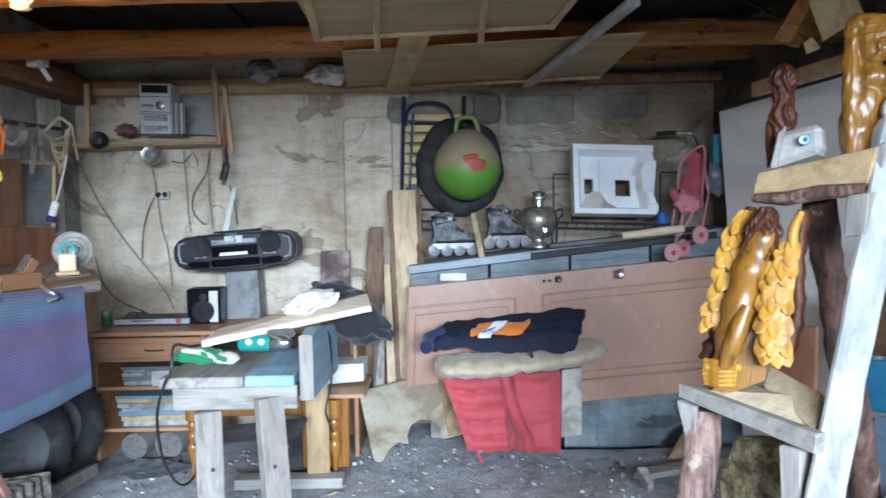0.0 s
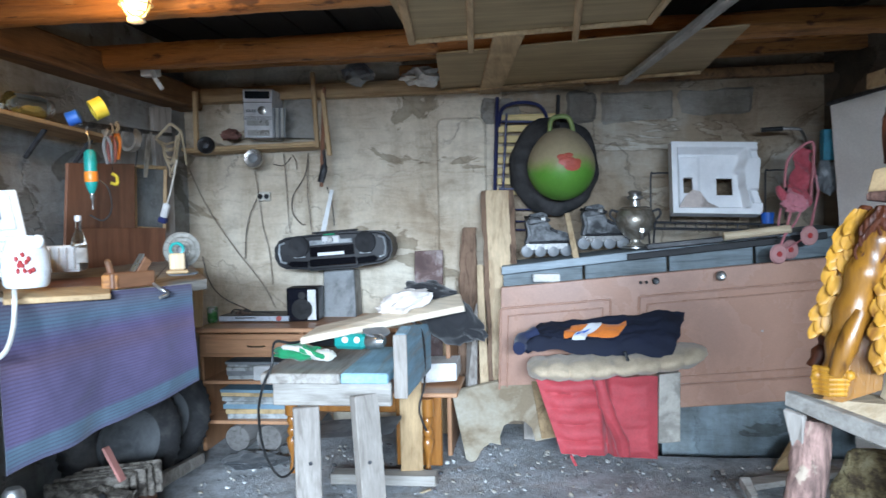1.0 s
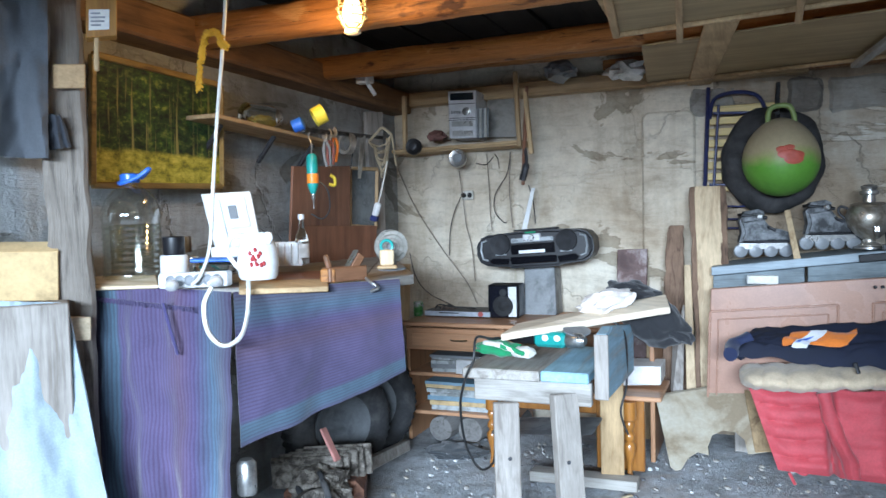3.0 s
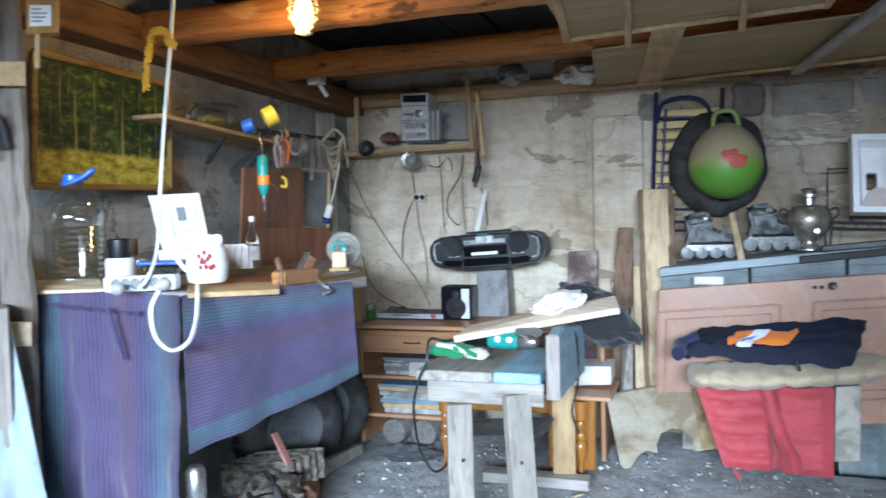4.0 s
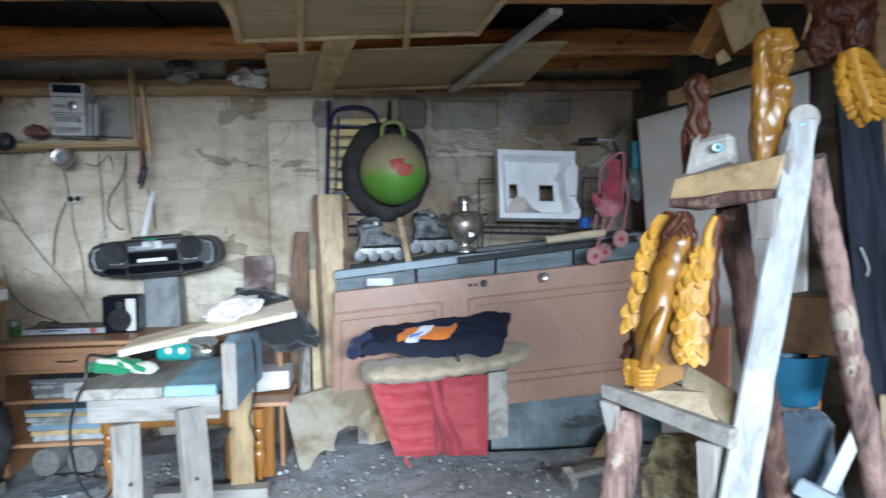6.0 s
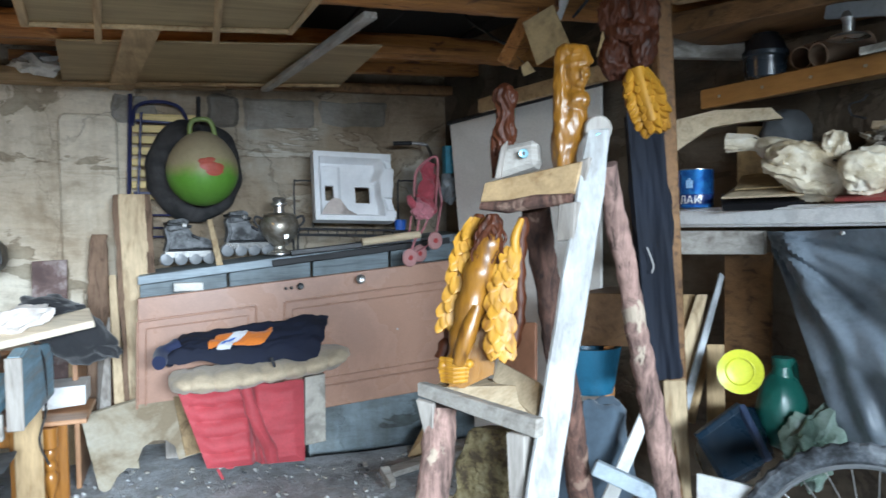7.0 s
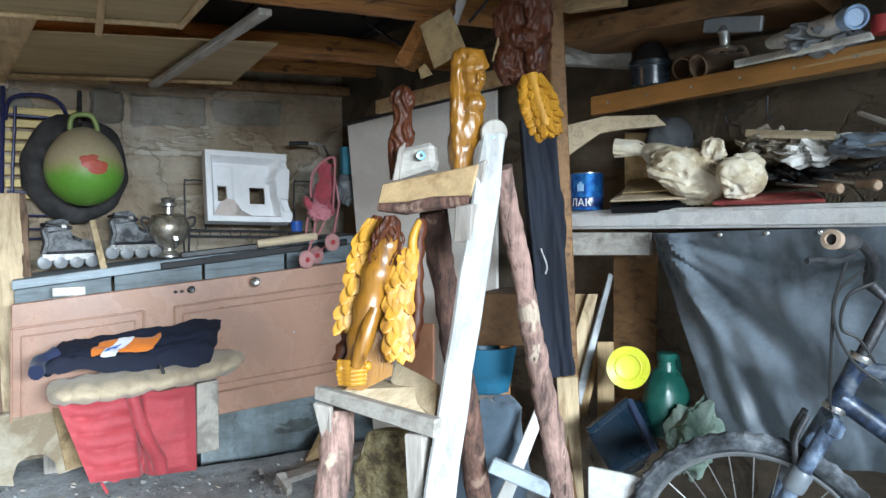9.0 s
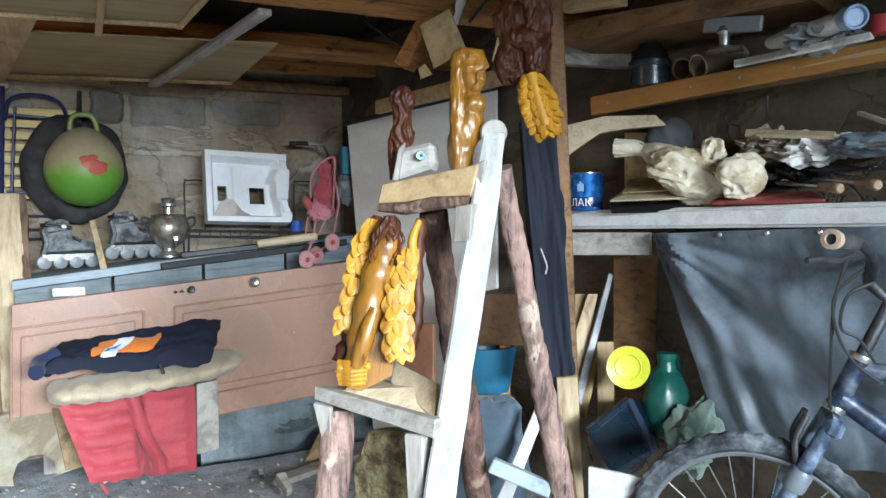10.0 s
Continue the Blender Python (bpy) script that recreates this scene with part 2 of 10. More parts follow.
def add_bar(bm, a, b, sx, sy, roll=0, bevel=0.004):
    m, l = along(a, b, roll)
    return add_box(bm, sx, sy, l, m, bevel)


def bar(a, b, sx, sy, roll=0, bevel=0.004):
    return add_bar(bmesh.new(), a, b, sx, sy, roll, bevel)


def add_lathe(bm, profile, seg=24, m=None):
    """A turned body from (radius, height) pairs, closed at both ends."""
    m = m or Matrix()
    rings = []
    for r, z in profile:
        rings.append([bm.verts.new(m @ Vector((r * math.cos(a), r * math.sin(a), z))) for a in [2 * math.pi * i / seg for i in range(seg)]])
    for lo, hi in zip(rings, rings[1:]):
        for i in range(seg):
            bm.faces.new((lo[i], lo[(i + 1) % seg], hi[(i + 1) % seg], hi[i]))
    bm.faces.new(rings[0][::-1])
    bm.faces.new(rings[-1])
    return bm


def lathe(profile, seg=24, m=None):
    return add_lathe(bmesh.new(), profile, seg, m)


def add_tube(bm, pts, r, seg=8, closed=False):
    """A round bar along a bent line; r is one radius or one a point."""
    pts = [Vector(p) for p in pts]
    n = len(pts)
    rr = r if isinstance(r, (list, tuple)) else [r] * n
    rings, side = [], None
    for i, p in enumerate(pts):
        a, b = (pts[i - 1], pts[(i + 1) % n]) if closed else (pts[max(0, i - 1)], pts[min(n - 1, i + 1)])
        d = (b - a).normalized()
        if side is None:
            side = d.orthogonal().normalized()
        side = (side - d * side.dot(d)).normalized()
        up = d.cross(side)
        rings.append([bm.verts.new(p + rr[i] * (math.cos(t) * side + math.sin(t) * up)) for t in [2 * math.pi * k / seg for k in range(seg)]])
    pairs = list(zip(rings, rings[1:])) + ([(rings[-1], rings[0])] if closed else [])
    for lo, hi in pairs:
        for k in range(seg):
            bm.faces.new((lo[k], lo[(k + 1) % seg], hi[(k + 1) % seg], hi[k]))
    if not closed:
        bm.faces.new(rings[0][::-1])
        bm.faces.new(rings[-1])
    return bm


def tube(pts, r, seg=8, closed=False):
    return add_tube(bmesh.new(), pts, r, seg, closed)


def curve_pts(ctrl, n=24):
    """A smooth line through control points."""
    c = [Vector(p) for p in ctrl]
    c = [c[0] * 2 - c[1]] + c + [c[-1] * 2 - c[-2]]
    out = []
    spans = len(c) - 3
    for i in range(n + 1):
        u = min(i / n * spans, spans - 1e-6)
        k = int(u)
        t = u - k
        p0, p1, p2, p3 = c[k:k + 4]
        out.append(0.5 * (2 * p1 + (p2 - p0) * t + (2 * p0 - 5 * p1 + 4 * p2 - p3) * t * t + (3 * p1 - p0 - 3 * p2 + p3) * t ** 3))
    return out


def circle_pts(r, n=32, m=None):
    m = m or Matrix()
    return [m @ Vector((r * math.cos(2 * math.pi * i / n), r * math.sin(2 * math.pi * i / n), 0)) for i in range(n)]


def plate(outline, thick, m=None, bevel=0.0):
    """A flat board with an outline in x and z, thick in y (from 0 backwards)."""
    m = m or Matrix()
    bm = bmesh.new()
    f = bm.faces.new([bm.verts.new(m @ Vector((x, 0, z))) for x, z in outline])
    r = bmesh.ops.extrude_face_region(bm, geom=[f])
    vs = [v for v in r["geom"] if isinstance(v, bmesh.types.BMVert)]
    bmesh.ops.translate(bm, verts=vs, vec=(m.to_3x3() @ Vector((0, thick, 0))))
    bmesh.ops.recalc_face_normals(bm, faces=bm.faces[:])
    if bevel:
        bmesh.ops.bevel(bm, geom=bm.edges[:], offset=bevel, segments=1, affect="EDGES")
    return bm


def rough_up(bm, amount, scale=4.0, seed=0.0):
    """Hand-made unevenness."""
    for v in bm.verts:
        v.co += amount * noise.noise_vector(v.co * scale + Vector((seed, seed * 1.7, -seed)))
    return bm


def log(a, b, r0, r1, seg=14, steps=16, wob=0.006, seed=0.0):
    """A hewn round beam."""
    a, b = Vector(a), Vector(b)
    pts = [a.lerp(b, i / steps) for i in range(steps + 1)]
    bm = tube(pts, [r0 + (r1 - r0) * i / steps for i in range(steps + 1)], seg)
    return rough_up(bm, wob, 5.0, seed)


def lump(sx, sy, sz, m=None, rough=0.15, scale=6.0, seed=0.0, sub=4):
    """A rounded, uneven body."""
    bm = bmesh.new()
    bmesh.ops.create_icosphere(bm, subdivisions=sub, radius=1.0)
    for v in bm.verts:
        n = noise.fractal(v.co * scale * 0.3 + Vector((seed, 0, seed)), 1.0, 2.0, 4)
        v.co *= 1 + rough * n
        v.co = Vector((v.co.x * sx, v.co.y * sy, v.co.z * sz))
    bmesh.ops.transform(bm, matrix=m or Matrix(), verts=bm.verts)
    return bm

# ---- structure ----
BACK = 4.75
TOP = 2.45


def structure(name, bm, mat, label, category):
    return tagged(part(name, bm, mat), label, category, kind="structure")


def wall_between(a, b, z0, z1, thick, side):
    """A wall whose inner face runs from a to b in plan; side +1 puts the thickness to the left of a to b."""
    d = (Vector((*b, 0)) - Vector((*a, 0)))
    n = Vector((-d.y, d.x, 0)).normalized() * thick * side
    bm = bmesh.new()
    steps, ups = max(2, int(d.length / 0.08)), max(2, int((z1 - z0) / 0.08))
    rows = []
    for j in range(ups + 1):
        rows.append([bm.verts.new((a[0] + d.x * i / steps, a[1] + d.y * i / steps, z0 + (z1 - z0) * j / ups)) for i in range(steps + 1)])
    for j in range(ups):
        for i in range(steps):
            bm.faces.new((rows[j][i], rows[j][i + 1], rows[j + 1][i + 1], rows[j + 1][i]))
    for v in bm.verts:
        v.co += n.normalized() * 0.012 * noise.fractal(v.co * 1.7, 1.0, 2.0, 4)
    back = [bm.verts.new(Vector((*p, z)) + n) for p, z in ((a, z0), (b, z0), (b, z1), (a, z1))]
    bm.faces.new(back[::-1])
    loops = [(rows[0], back[0], back[1]), (rows[-1], back[3], back[2]), ([r[0] for r in rows], back[0], back[3]), ([r[-1] for r in rows], back[1], back[2])]
    for edge, p, q in loops:
        bm.faces.new([*edge, q, p])
    bmesh.ops.recalc_face_normals(bm, faces=bm.faces[:])
    return bm


structure("wall_north", wall_between((-2.6, BACK), (-0.2, BACK), -0.05, 2.5, 0.25, 1), M_WALL, "rough lime-plastered back wall with stains and cracks", "wall")
structure("wall_north_right", wall_between((-0.2, BACK), (2.2, BACK), -0.55, 2.5, 0.25, 1), M_WALL_B, "brownish grey rough plaster on the back wall, darkened partly for weaker light", "wall")
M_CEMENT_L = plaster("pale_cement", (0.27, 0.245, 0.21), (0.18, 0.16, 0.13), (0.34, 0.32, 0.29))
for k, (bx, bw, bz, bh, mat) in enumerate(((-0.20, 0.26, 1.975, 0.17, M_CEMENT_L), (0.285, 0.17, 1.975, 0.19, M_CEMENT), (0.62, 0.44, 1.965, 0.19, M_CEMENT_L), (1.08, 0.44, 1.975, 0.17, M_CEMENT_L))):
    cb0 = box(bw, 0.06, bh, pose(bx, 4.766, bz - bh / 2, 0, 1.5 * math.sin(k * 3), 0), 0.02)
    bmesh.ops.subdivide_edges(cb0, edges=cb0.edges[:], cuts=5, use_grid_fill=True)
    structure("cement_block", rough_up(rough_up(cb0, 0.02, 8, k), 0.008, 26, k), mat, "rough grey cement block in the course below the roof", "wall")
structure("wall_west", wall_between((-2.27, 4.75), (-2.2, -3.6), -0.05, 2.5, 0.25, -1), M_WALL_R, "grey plastered side wall behind the workbench", "wall")
structure("wall_east", wall_between((1.70, 4.75), (3.6, -3.6), -0.55, 2.5, 0.25, 1), M_WALL_E, "rough brown plastered side wall, darkened for the shade behind the shelves", "wall")

# floor with a pit along the back right corner
fb = bmesh.new()
PIT_X0, PIT_Y0 = 0.62, 4.08
nx, ny = 90, 110
grid = {}
for j in range(ny + 1):
    for i in range(nx + 1):
        x, y = -2.6 + 6.2 * i / nx, -4.2 + 9.0 * j / ny
        z = 0.012 * noise.fractal(Vector((x * 1.3, y * 1.3, 0)), 1.0, 2.0, 5)
        grid[i, j] = fb.verts.new((x, y, z))
for j in range(ny):
    for i in range(nx):
        q = (grid[i, j], grid[i + 1, j], grid[i + 1, j + 1], grid[i, j + 1])
        if min(v.co.x for v in q) > PIT_X0 and min(v.co.y for v in q) > PIT_Y0:
            continue
        fb.faces.new(q)
bmesh.ops.delete(fb, geom=[v for v in fb.verts if not v.link_faces], context="VERTS")
rim = [e for e in fb.edges if len(e.link_faces) == 1]
ex = bmesh.ops.extrude_edge_only(fb, edges=rim)
bmesh.ops.translate(fb, verts=[v for v in ex["geom"] if isinstance(v, bmesh.types.BMVert)], vec=(0, 0, -0.25))
structure("floor", fb, M_FLOOR, "worn grey concrete floor covered with dust and rubble", "floor")
structure("pit_floor", box(1.9, 1.0, 0.1, pose(1.45, 4.5, -0.6), 0), M_FLOOR, "dark earthen bottom of the inspection pit", "floor")
structure("pit_wall", box(1.6, 0.1, 0.86, pose(1.5, 4.45, -0.55), 0.0), M_PIT, "bluish cement side of the inspection pit", "wall")
structure("pit_side", box(0.1, 0.6, 0.55, pose(0.6, 4.45, -0.57), 0.0), M_PIT, "bluish cement end of the inspection pit", "wall")

# roof: dark boards across the joists, shade above the beams in their colour
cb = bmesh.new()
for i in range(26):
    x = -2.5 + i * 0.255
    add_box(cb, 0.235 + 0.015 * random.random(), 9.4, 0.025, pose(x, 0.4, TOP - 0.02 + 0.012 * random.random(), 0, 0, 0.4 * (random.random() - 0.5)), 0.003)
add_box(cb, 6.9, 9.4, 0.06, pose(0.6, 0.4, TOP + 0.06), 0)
structure("ceiling", cb, M_ROOFBOARD, "dark roof boards, colour deepened for the shade above the beams", "ceiling")
structure("ground", box(60, 40, 0.1, pose(0, -24.3, -0.15), 0), M_FLOOR, "bare yard ground outside the open gate", "ground")
# unseen gate surround behind the camera, sized to shape the incoming daylight
structure("wall_south", box(0.6, 0.25, 2.6, pose(-2.3, -1.2, -0.05), 0), M_WALL_R, "unseen front wall beside the open gate, placed to limit the daylight", "wall")
structure("wall_south_east", box(2.6, 0.25, 2.6, pose(3.3, -1.2, -0.05), 0), M_WALL_R, "unseen front wall beside the open gate, placed to limit the daylight", "wall")
structure("lintel", box(4.0, 0.25, 0.56, pose(0.0, -1.2, 1.98), 0), M_WALL_R, "unseen lintel above the open gate, placed to cut the daylight", "wall")


def joist(name, y, z, r, label, seed):
    """A peeled log, hewn flatter on its front and underside, with knots and shakes."""
    bm = bmesh.new()
    n, seg = 150, 22
    rings = []
    for i in range(n + 1):
        u = i / n
        x = -2.25 + 5.15 * u
        cy, cz = y + 0.05 * u + 0.012 * noise.noise(Vector((x * 0.9, seed, 0))), z + 0.03 * u + 0.008 * noise.noise(Vector((x * 0.8, 0, seed)))
        ring = []
        for k in range(seg):
            a = 6.28318 * k / seg
            q = 1 / max(abs(math.cos(a)), abs(math.sin(a)))
            rr = r * (1 - 0.06 * u) * (1 + 0.45 * (min(q, 1.25) - 1))
            rr += 0.006 * noise.fractal(Vector((x * 3.5, math.cos(a) * 2, math.sin(a) * 2 + seed)), 1.0, 2.0, 3)
            rr += 0.004 * noise.noise(Vector((x * 26, math.cos(a) * 5, math.sin(a) * 5 + seed)))
            kn = noise.noise(Vector((x * 5.5, math.cos(a) * 1.6 + seed, math.sin(a) * 1.6)))
            rr += 0.016 * max(0, kn - 0.5)
            ring.append(bm.verts.new((x, cy + rr * math.cos(a), cz + rr * math.sin(a))))
        rings.append(ring)
    for lo, hi in zip(rings, rings[1:]):
        for k in range(seg):
            bm.faces.new((lo[k], lo[(k + 1) % seg], hi[(k + 1) % seg], hi[k]))
    bm.faces.new(rings[0][::-1])
    bm.faces.new(rings[-1])
    bmesh.ops.recalc_face_normals(bm, faces=bm.faces[:])
    ob = part(name, bm, M_BEAM)
    smooth(ob, 35)
    return tagged(ob, label, "beam", kind="structure")


joist("beam", 2.6, 2.13, 0.07, "orange-brown varnished log beam under the roof", 1)
joist("beam", 3.6, 2.15, 0.062, "orange-brown varnished log beam with light knots", 2)
joist("beam", 1.2, 2.3, 0.07, "brown log beam under the roof", 3)
joist("beam", 4.35, 2.27, 0.05, "dark brown log beam near the back wall", 4)
structure("wall_plate", bar((-2.3, 4.7, 2.12), (0.3, 4.7, 2.13), 0.09, 0.09), M_PINE_X, "pale wooden strip along the top of the back wall", "beam")
structure("wall_plate_east", bar((0.305, 4.7, 2.13), (1.9, 4.7, 2.14), 0.07, 0.06), M_BEAM_Y, "thin dark wooden strip along the top of the back wall", "beam")
structure("wall_plate_west", rough_up(bar((-2.16, -3.4, 2.14), (-2.2, 4.7, 2.1), 0.16, 0.14, 0, 0.01), 0.006), M_BEAM_Y, "brown timber plate along the side wall top", "beam")

# ---- cloth, paper, paint and metal ----
def uv_of(nt, sx=1, sy=1):
    u = nt.nodes.new("ShaderNodeUVMap")
    u.uv_map = "UVMap"
    mp = nt.nodes.new("ShaderNodeMapping")
    mp.inputs["Scale"].default_value = (sx, sy, 1)
    nt.links.new(u.outputs[0], mp.inputs[0])
    return mp.outputs[0]


def cloth(name, base, rough=0.92, weave=900.0, fade=0.7, relief=0.3, sheen=0.2):
    m, nt, b = material(name)
    v = coords(nt)
    big = noise_tex(nt, v, 5, 5, 0.65, 0.3)
    fine = noise_tex(nt, v, weave * 0.2, 2, 0.6)
    c = ramp(nt, big, [(0.3, tuple(a * fade for a in base)), (0.65, base)])
    c = mixed(nt, 0.35, c, ramp(nt, fine, [(0.3, (0.55, 0.55, 0.55)), (0.7, (1, 1, 1))]), "MULTIPLY")
    nt.links.new(c, b.inputs["Base Color"])
    b.inputs["Roughness"].default_value = rough
    b.inputs["Sheen Weight"].default_value = sheen
    bump(nt, b, fine, relief, 0.002)
    return m


def striped_cloth(name, axis, deep=1.0):
    """Purple and blue-grey woven blanket; stripes along one side of the sheet."""
    m, nt, b = material(name)
    uv = uv_of(nt)
    sep = nt.nodes.new("ShaderNodeSeparateXYZ")
    nt.links.new(uv, sep.inputs[0])
    along_v = sep.outputs[axis]
    wide = ramp(nt, along_v, [(0.0, (0.075, 0.07, 0.13)), (0.05, (0.07, 0.115, 0.165)), (0.13, (0.075, 0.13, 0.18)), (0.16, (0.085, 0.07, 0.15)), (0.5, (0.095, 0.075, 0.155)), (0.62, (0.10, 0.068, 0.12)), (0.72, (0.085, 0.068, 0.15)), (0.84, (0.07, 0.12, 0.17)), (0.93, (0.085, 0.10, 0.14)), (1.0, (0.07, 0.06, 0.11))])
    w = nt.nodes.new("ShaderNodeTexWave")
    w.bands_direction = "XY"[axis]
    w.inputs["Scale"].default_value = 13.0
    w.inputs["Distortion"].default_value = 0.6
    w.inputs["Detail"].default_value = 2
    nt.links.new(uv, w.inputs["Vector"])
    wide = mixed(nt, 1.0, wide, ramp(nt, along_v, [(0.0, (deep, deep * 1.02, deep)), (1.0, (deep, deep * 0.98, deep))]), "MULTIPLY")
    c = mixed(nt, 0.5, wide, ramp(nt, w.outputs[0], [(0.2, (0.62, 0.36, 0.42)), (0.6, (1, 1, 1))]), "MULTIPLY")
    v = coords(nt)
    fine = noise_tex(nt, v, 260, 2, 0.6)
    big = noise_tex(nt, v, 4, 4, 0.6)
    c = mixed(nt, 0.5, c, ramp(nt, big, [(0.32, (0.45, 0.47, 0.5)), (0.6, (1, 1, 1)), (0.72, (1.25, 1.25, 1.2))]), "MULTIPLY")
    c = mixed(nt, 0.4, c, ramp(nt, fine, [(0.3, (0.5, 0.5, 0.5)), (0.7, (1, 1, 1))]), "MULTIPLY")
    nt.links.new(c, b.inputs["Base Color"])
    b.inputs["Roughness"].default_value = 0.95
    b.inputs["Sheen Weight"].default_value = 0.25
    bump(nt, b, fine, 0.4, 0.002)
    return m


def glass(name, tint=(1, 1, 1), rough=0.03, clear=1.0, ior=1.35, coat=0.0):
    m, nt, b = material(name)
    b.inputs["Base Color"].default_value = (*tint, 1)
    b.inputs["Transmission Weight"].default_value = clear
    b.inputs["Roughness"].default_value = rough
    b.inputs["IOR"].default_value = ior
    b.inputs["Coat Weight"].default_value = coat
    b.inputs["Coat IOR"].default_value = 1.55
    b.inputs["Coat Roughness"].default_value = 0.06
    return m


M_BLANKET_U = striped_cloth("striped_blanket_a", 0)
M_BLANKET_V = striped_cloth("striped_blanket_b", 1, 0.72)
M_STEEL = surface("worn_steel", (0.52, 0.51, 0.49), scale=14, fine=120, rough=0.35, metal=0.9, relief=0.1)
M_IRON = surface("dark_iron", (0.06, 0.06, 0.065), scale=20, fine=120, rough=0.55, metal=0.6, relief=0.3)
M_RUBBER = surface("dusty_rubber", (0.03, 0.03, 0.032), (0.02, 0.02, 0.02), (0.085, 0.08, 0.075), 6, 80, 0.85, 0, 0.4)
M_CARD = surface("cardboard", (0.58, 0.41, 0.21), scale=5, fine=90, rough=0.85, relief=0.15)
M_PAPER = surface("paper", (0.72, 0.70, 0.66), scale=5, fine=60, rough=0.85, relief=0.1)
M_CABLE = plain("black_cable", (0.025, 0.025, 0.025), 0.5)
M_WIRE_W = plain("white_cable", (0.72, 0.70, 0.64), 0.5)
M_TEAL = plain("teal_plastic", (0.015, 0.30, 0.27), 0.4)
M_ORANGE = plain("orange_plastic", (0.85, 0.25, 0.03), 0.45)
M_YELLOW = plain("yellow_plastic", (0.75, 0.58, 0.05), 0.45)
M_BLUE = plain("blue_plastic", (0.03, 0.14, 0.55), 0.4)
M_RED = plain("red_plastic", (0.45, 0.04, 0.04), 0.5)


def thin_clear(name, tint, gloss=0.22):
    """Thin clear plastic: mostly see-through, with sharp reflections."""
    m, nt, b = material(name)
    tr = nt.nodes.new("ShaderNodeBsdfTransparent")
    tr.inputs[0].default_value = (*tint, 1)
    gl_ = nt.nodes.new("ShaderNodeBsdfGlossy")
    gl_.inputs["Roughness"].default_value = 0.08
    lw = nt.nodes.new("ShaderNodeLayerWeight")
    lw.inputs["Blend"].default_value = 0.12
    k = nt.nodes.new("ShaderNodeMath")
    k.operation = "MULTIPLY_ADD"
    k.inputs[1].default_value, k.inputs[2].default_value = 0.6, gloss * 0.6
    nt.links.new(lw.outputs["Facing"], k.inputs[0])
    mx = nt.nodes.new("ShaderNodeMixShader")
    nt.links.new(k.outputs[0], mx.inputs[0])
    nt.links.new(tr.outputs[0], mx.inputs[1])
    nt.links.new(gl_.outputs[0], mx.inputs[2])
    nt.links.new(mx.outputs[0], nt.nodes["Material Output"].inputs["Surface"])
    return m


M_PET = thin_clear("water_bottle_plastic", (0.93, 0.96, 0.95))
M_WATER = thin_clear("cloudy_water", (0.92, 0.93, 0.86), 0.08)
M_CLEAR = glass("clear_glass", (0.95, 0.97, 0.96), 0.02)
M_GREYPLASTIC = plain("grey_plastic", (0.22, 0.23, 0.24), 0.45)
M_SILVER = plain("silver_plastic", (0.62, 0.62, 0.63), 0.35, 0.15)
M_CORAL = plain("faded_ink", (0.3, 0.3, 0.33), 0.7)


def W(name, bm, mat, t, label=""):
    """A part whose mesh is given in the room's own axes."""
    ob = part(name, bm, mat, t, label)
    ob.matrix_parent_inverse = t.matrix_world.inverted()
    return ob


def S(name, bm, mat, t, label="", angle=45):
    return smooth(W(name, bm, mat, t, label), angle)


def one(name, bm, mat, label, category, group="", angle=None):
    """A thing that is a single mesh."""
    c = sum((v.co for v in bm.verts), Vector()) / len(bm.verts)
    c.z = min(v.co.z for v in bm.verts)
    bmesh.ops.translate(bm, verts=bm.verts, vec=-c)
    ob = part(name, bm, mat)
    ob.location = c
    if angle:
        smooth(ob, angle)
    return tagged(ob, label, category, group)


def sheet(nx, ny, place, thick=0.006):
    """A draped sheet: place(u, v) gives each point; it has a thickness and a flat map."""
    bm = bmesh.new()
    uv = bm.loops.layers.uv.new("UVMap")
    n = (nx + 1) * (ny + 1)
    front = [bm.verts.new(place(i / nx, j / ny)) for j in range(ny + 1) for i in range(nx + 1)]
    at = {v: (k % (nx + 1) / nx, k // (nx + 1) / ny) for k, v in enumerate(front)}
    for j in range(ny):
        for i in range(nx):
            k = j * (nx + 1) + i
            bm.faces.new((front[k], front[k + 1], front[k + nx + 2], front[k + nx + 1]))
    bm.normal_update()
    back = []
    for v in front:
        b = bm.verts.new(v.co - v.normal * thick)
        at[b] = at[v]
        back.append(b)
    for j in range(ny):
        for i in range(nx):
            k = j * (nx + 1) + i
            bm.faces.new((back[k], back[k + nx + 1], back[k + nx + 2], back[k + 1]))
    ring = [i for i in range(nx)] + [j * (nx + 1) + nx for j in range(ny)] + [ny * (nx + 1) + i for i in range(nx, 0, -1)] + [j * (nx + 1) for j in range(ny, 0, -1)]
    for p, q in zip(ring, ring[1:] + ring[:1]):
        bm.faces.new((front[q], front[p], back[p], back[q]))
    for f in bm.faces:
        for l in f.loops:
            l[uv].uv = at[l.vert]
    return bm


def bilinear(a, b, c, d, u, v):
    """a, b the top corners, c, d the bottom ones (right, left); v runs upwards."""
    return Vector(d).lerp(Vector(c), u).lerp(Vector(a).lerp(Vector(b), u), v)


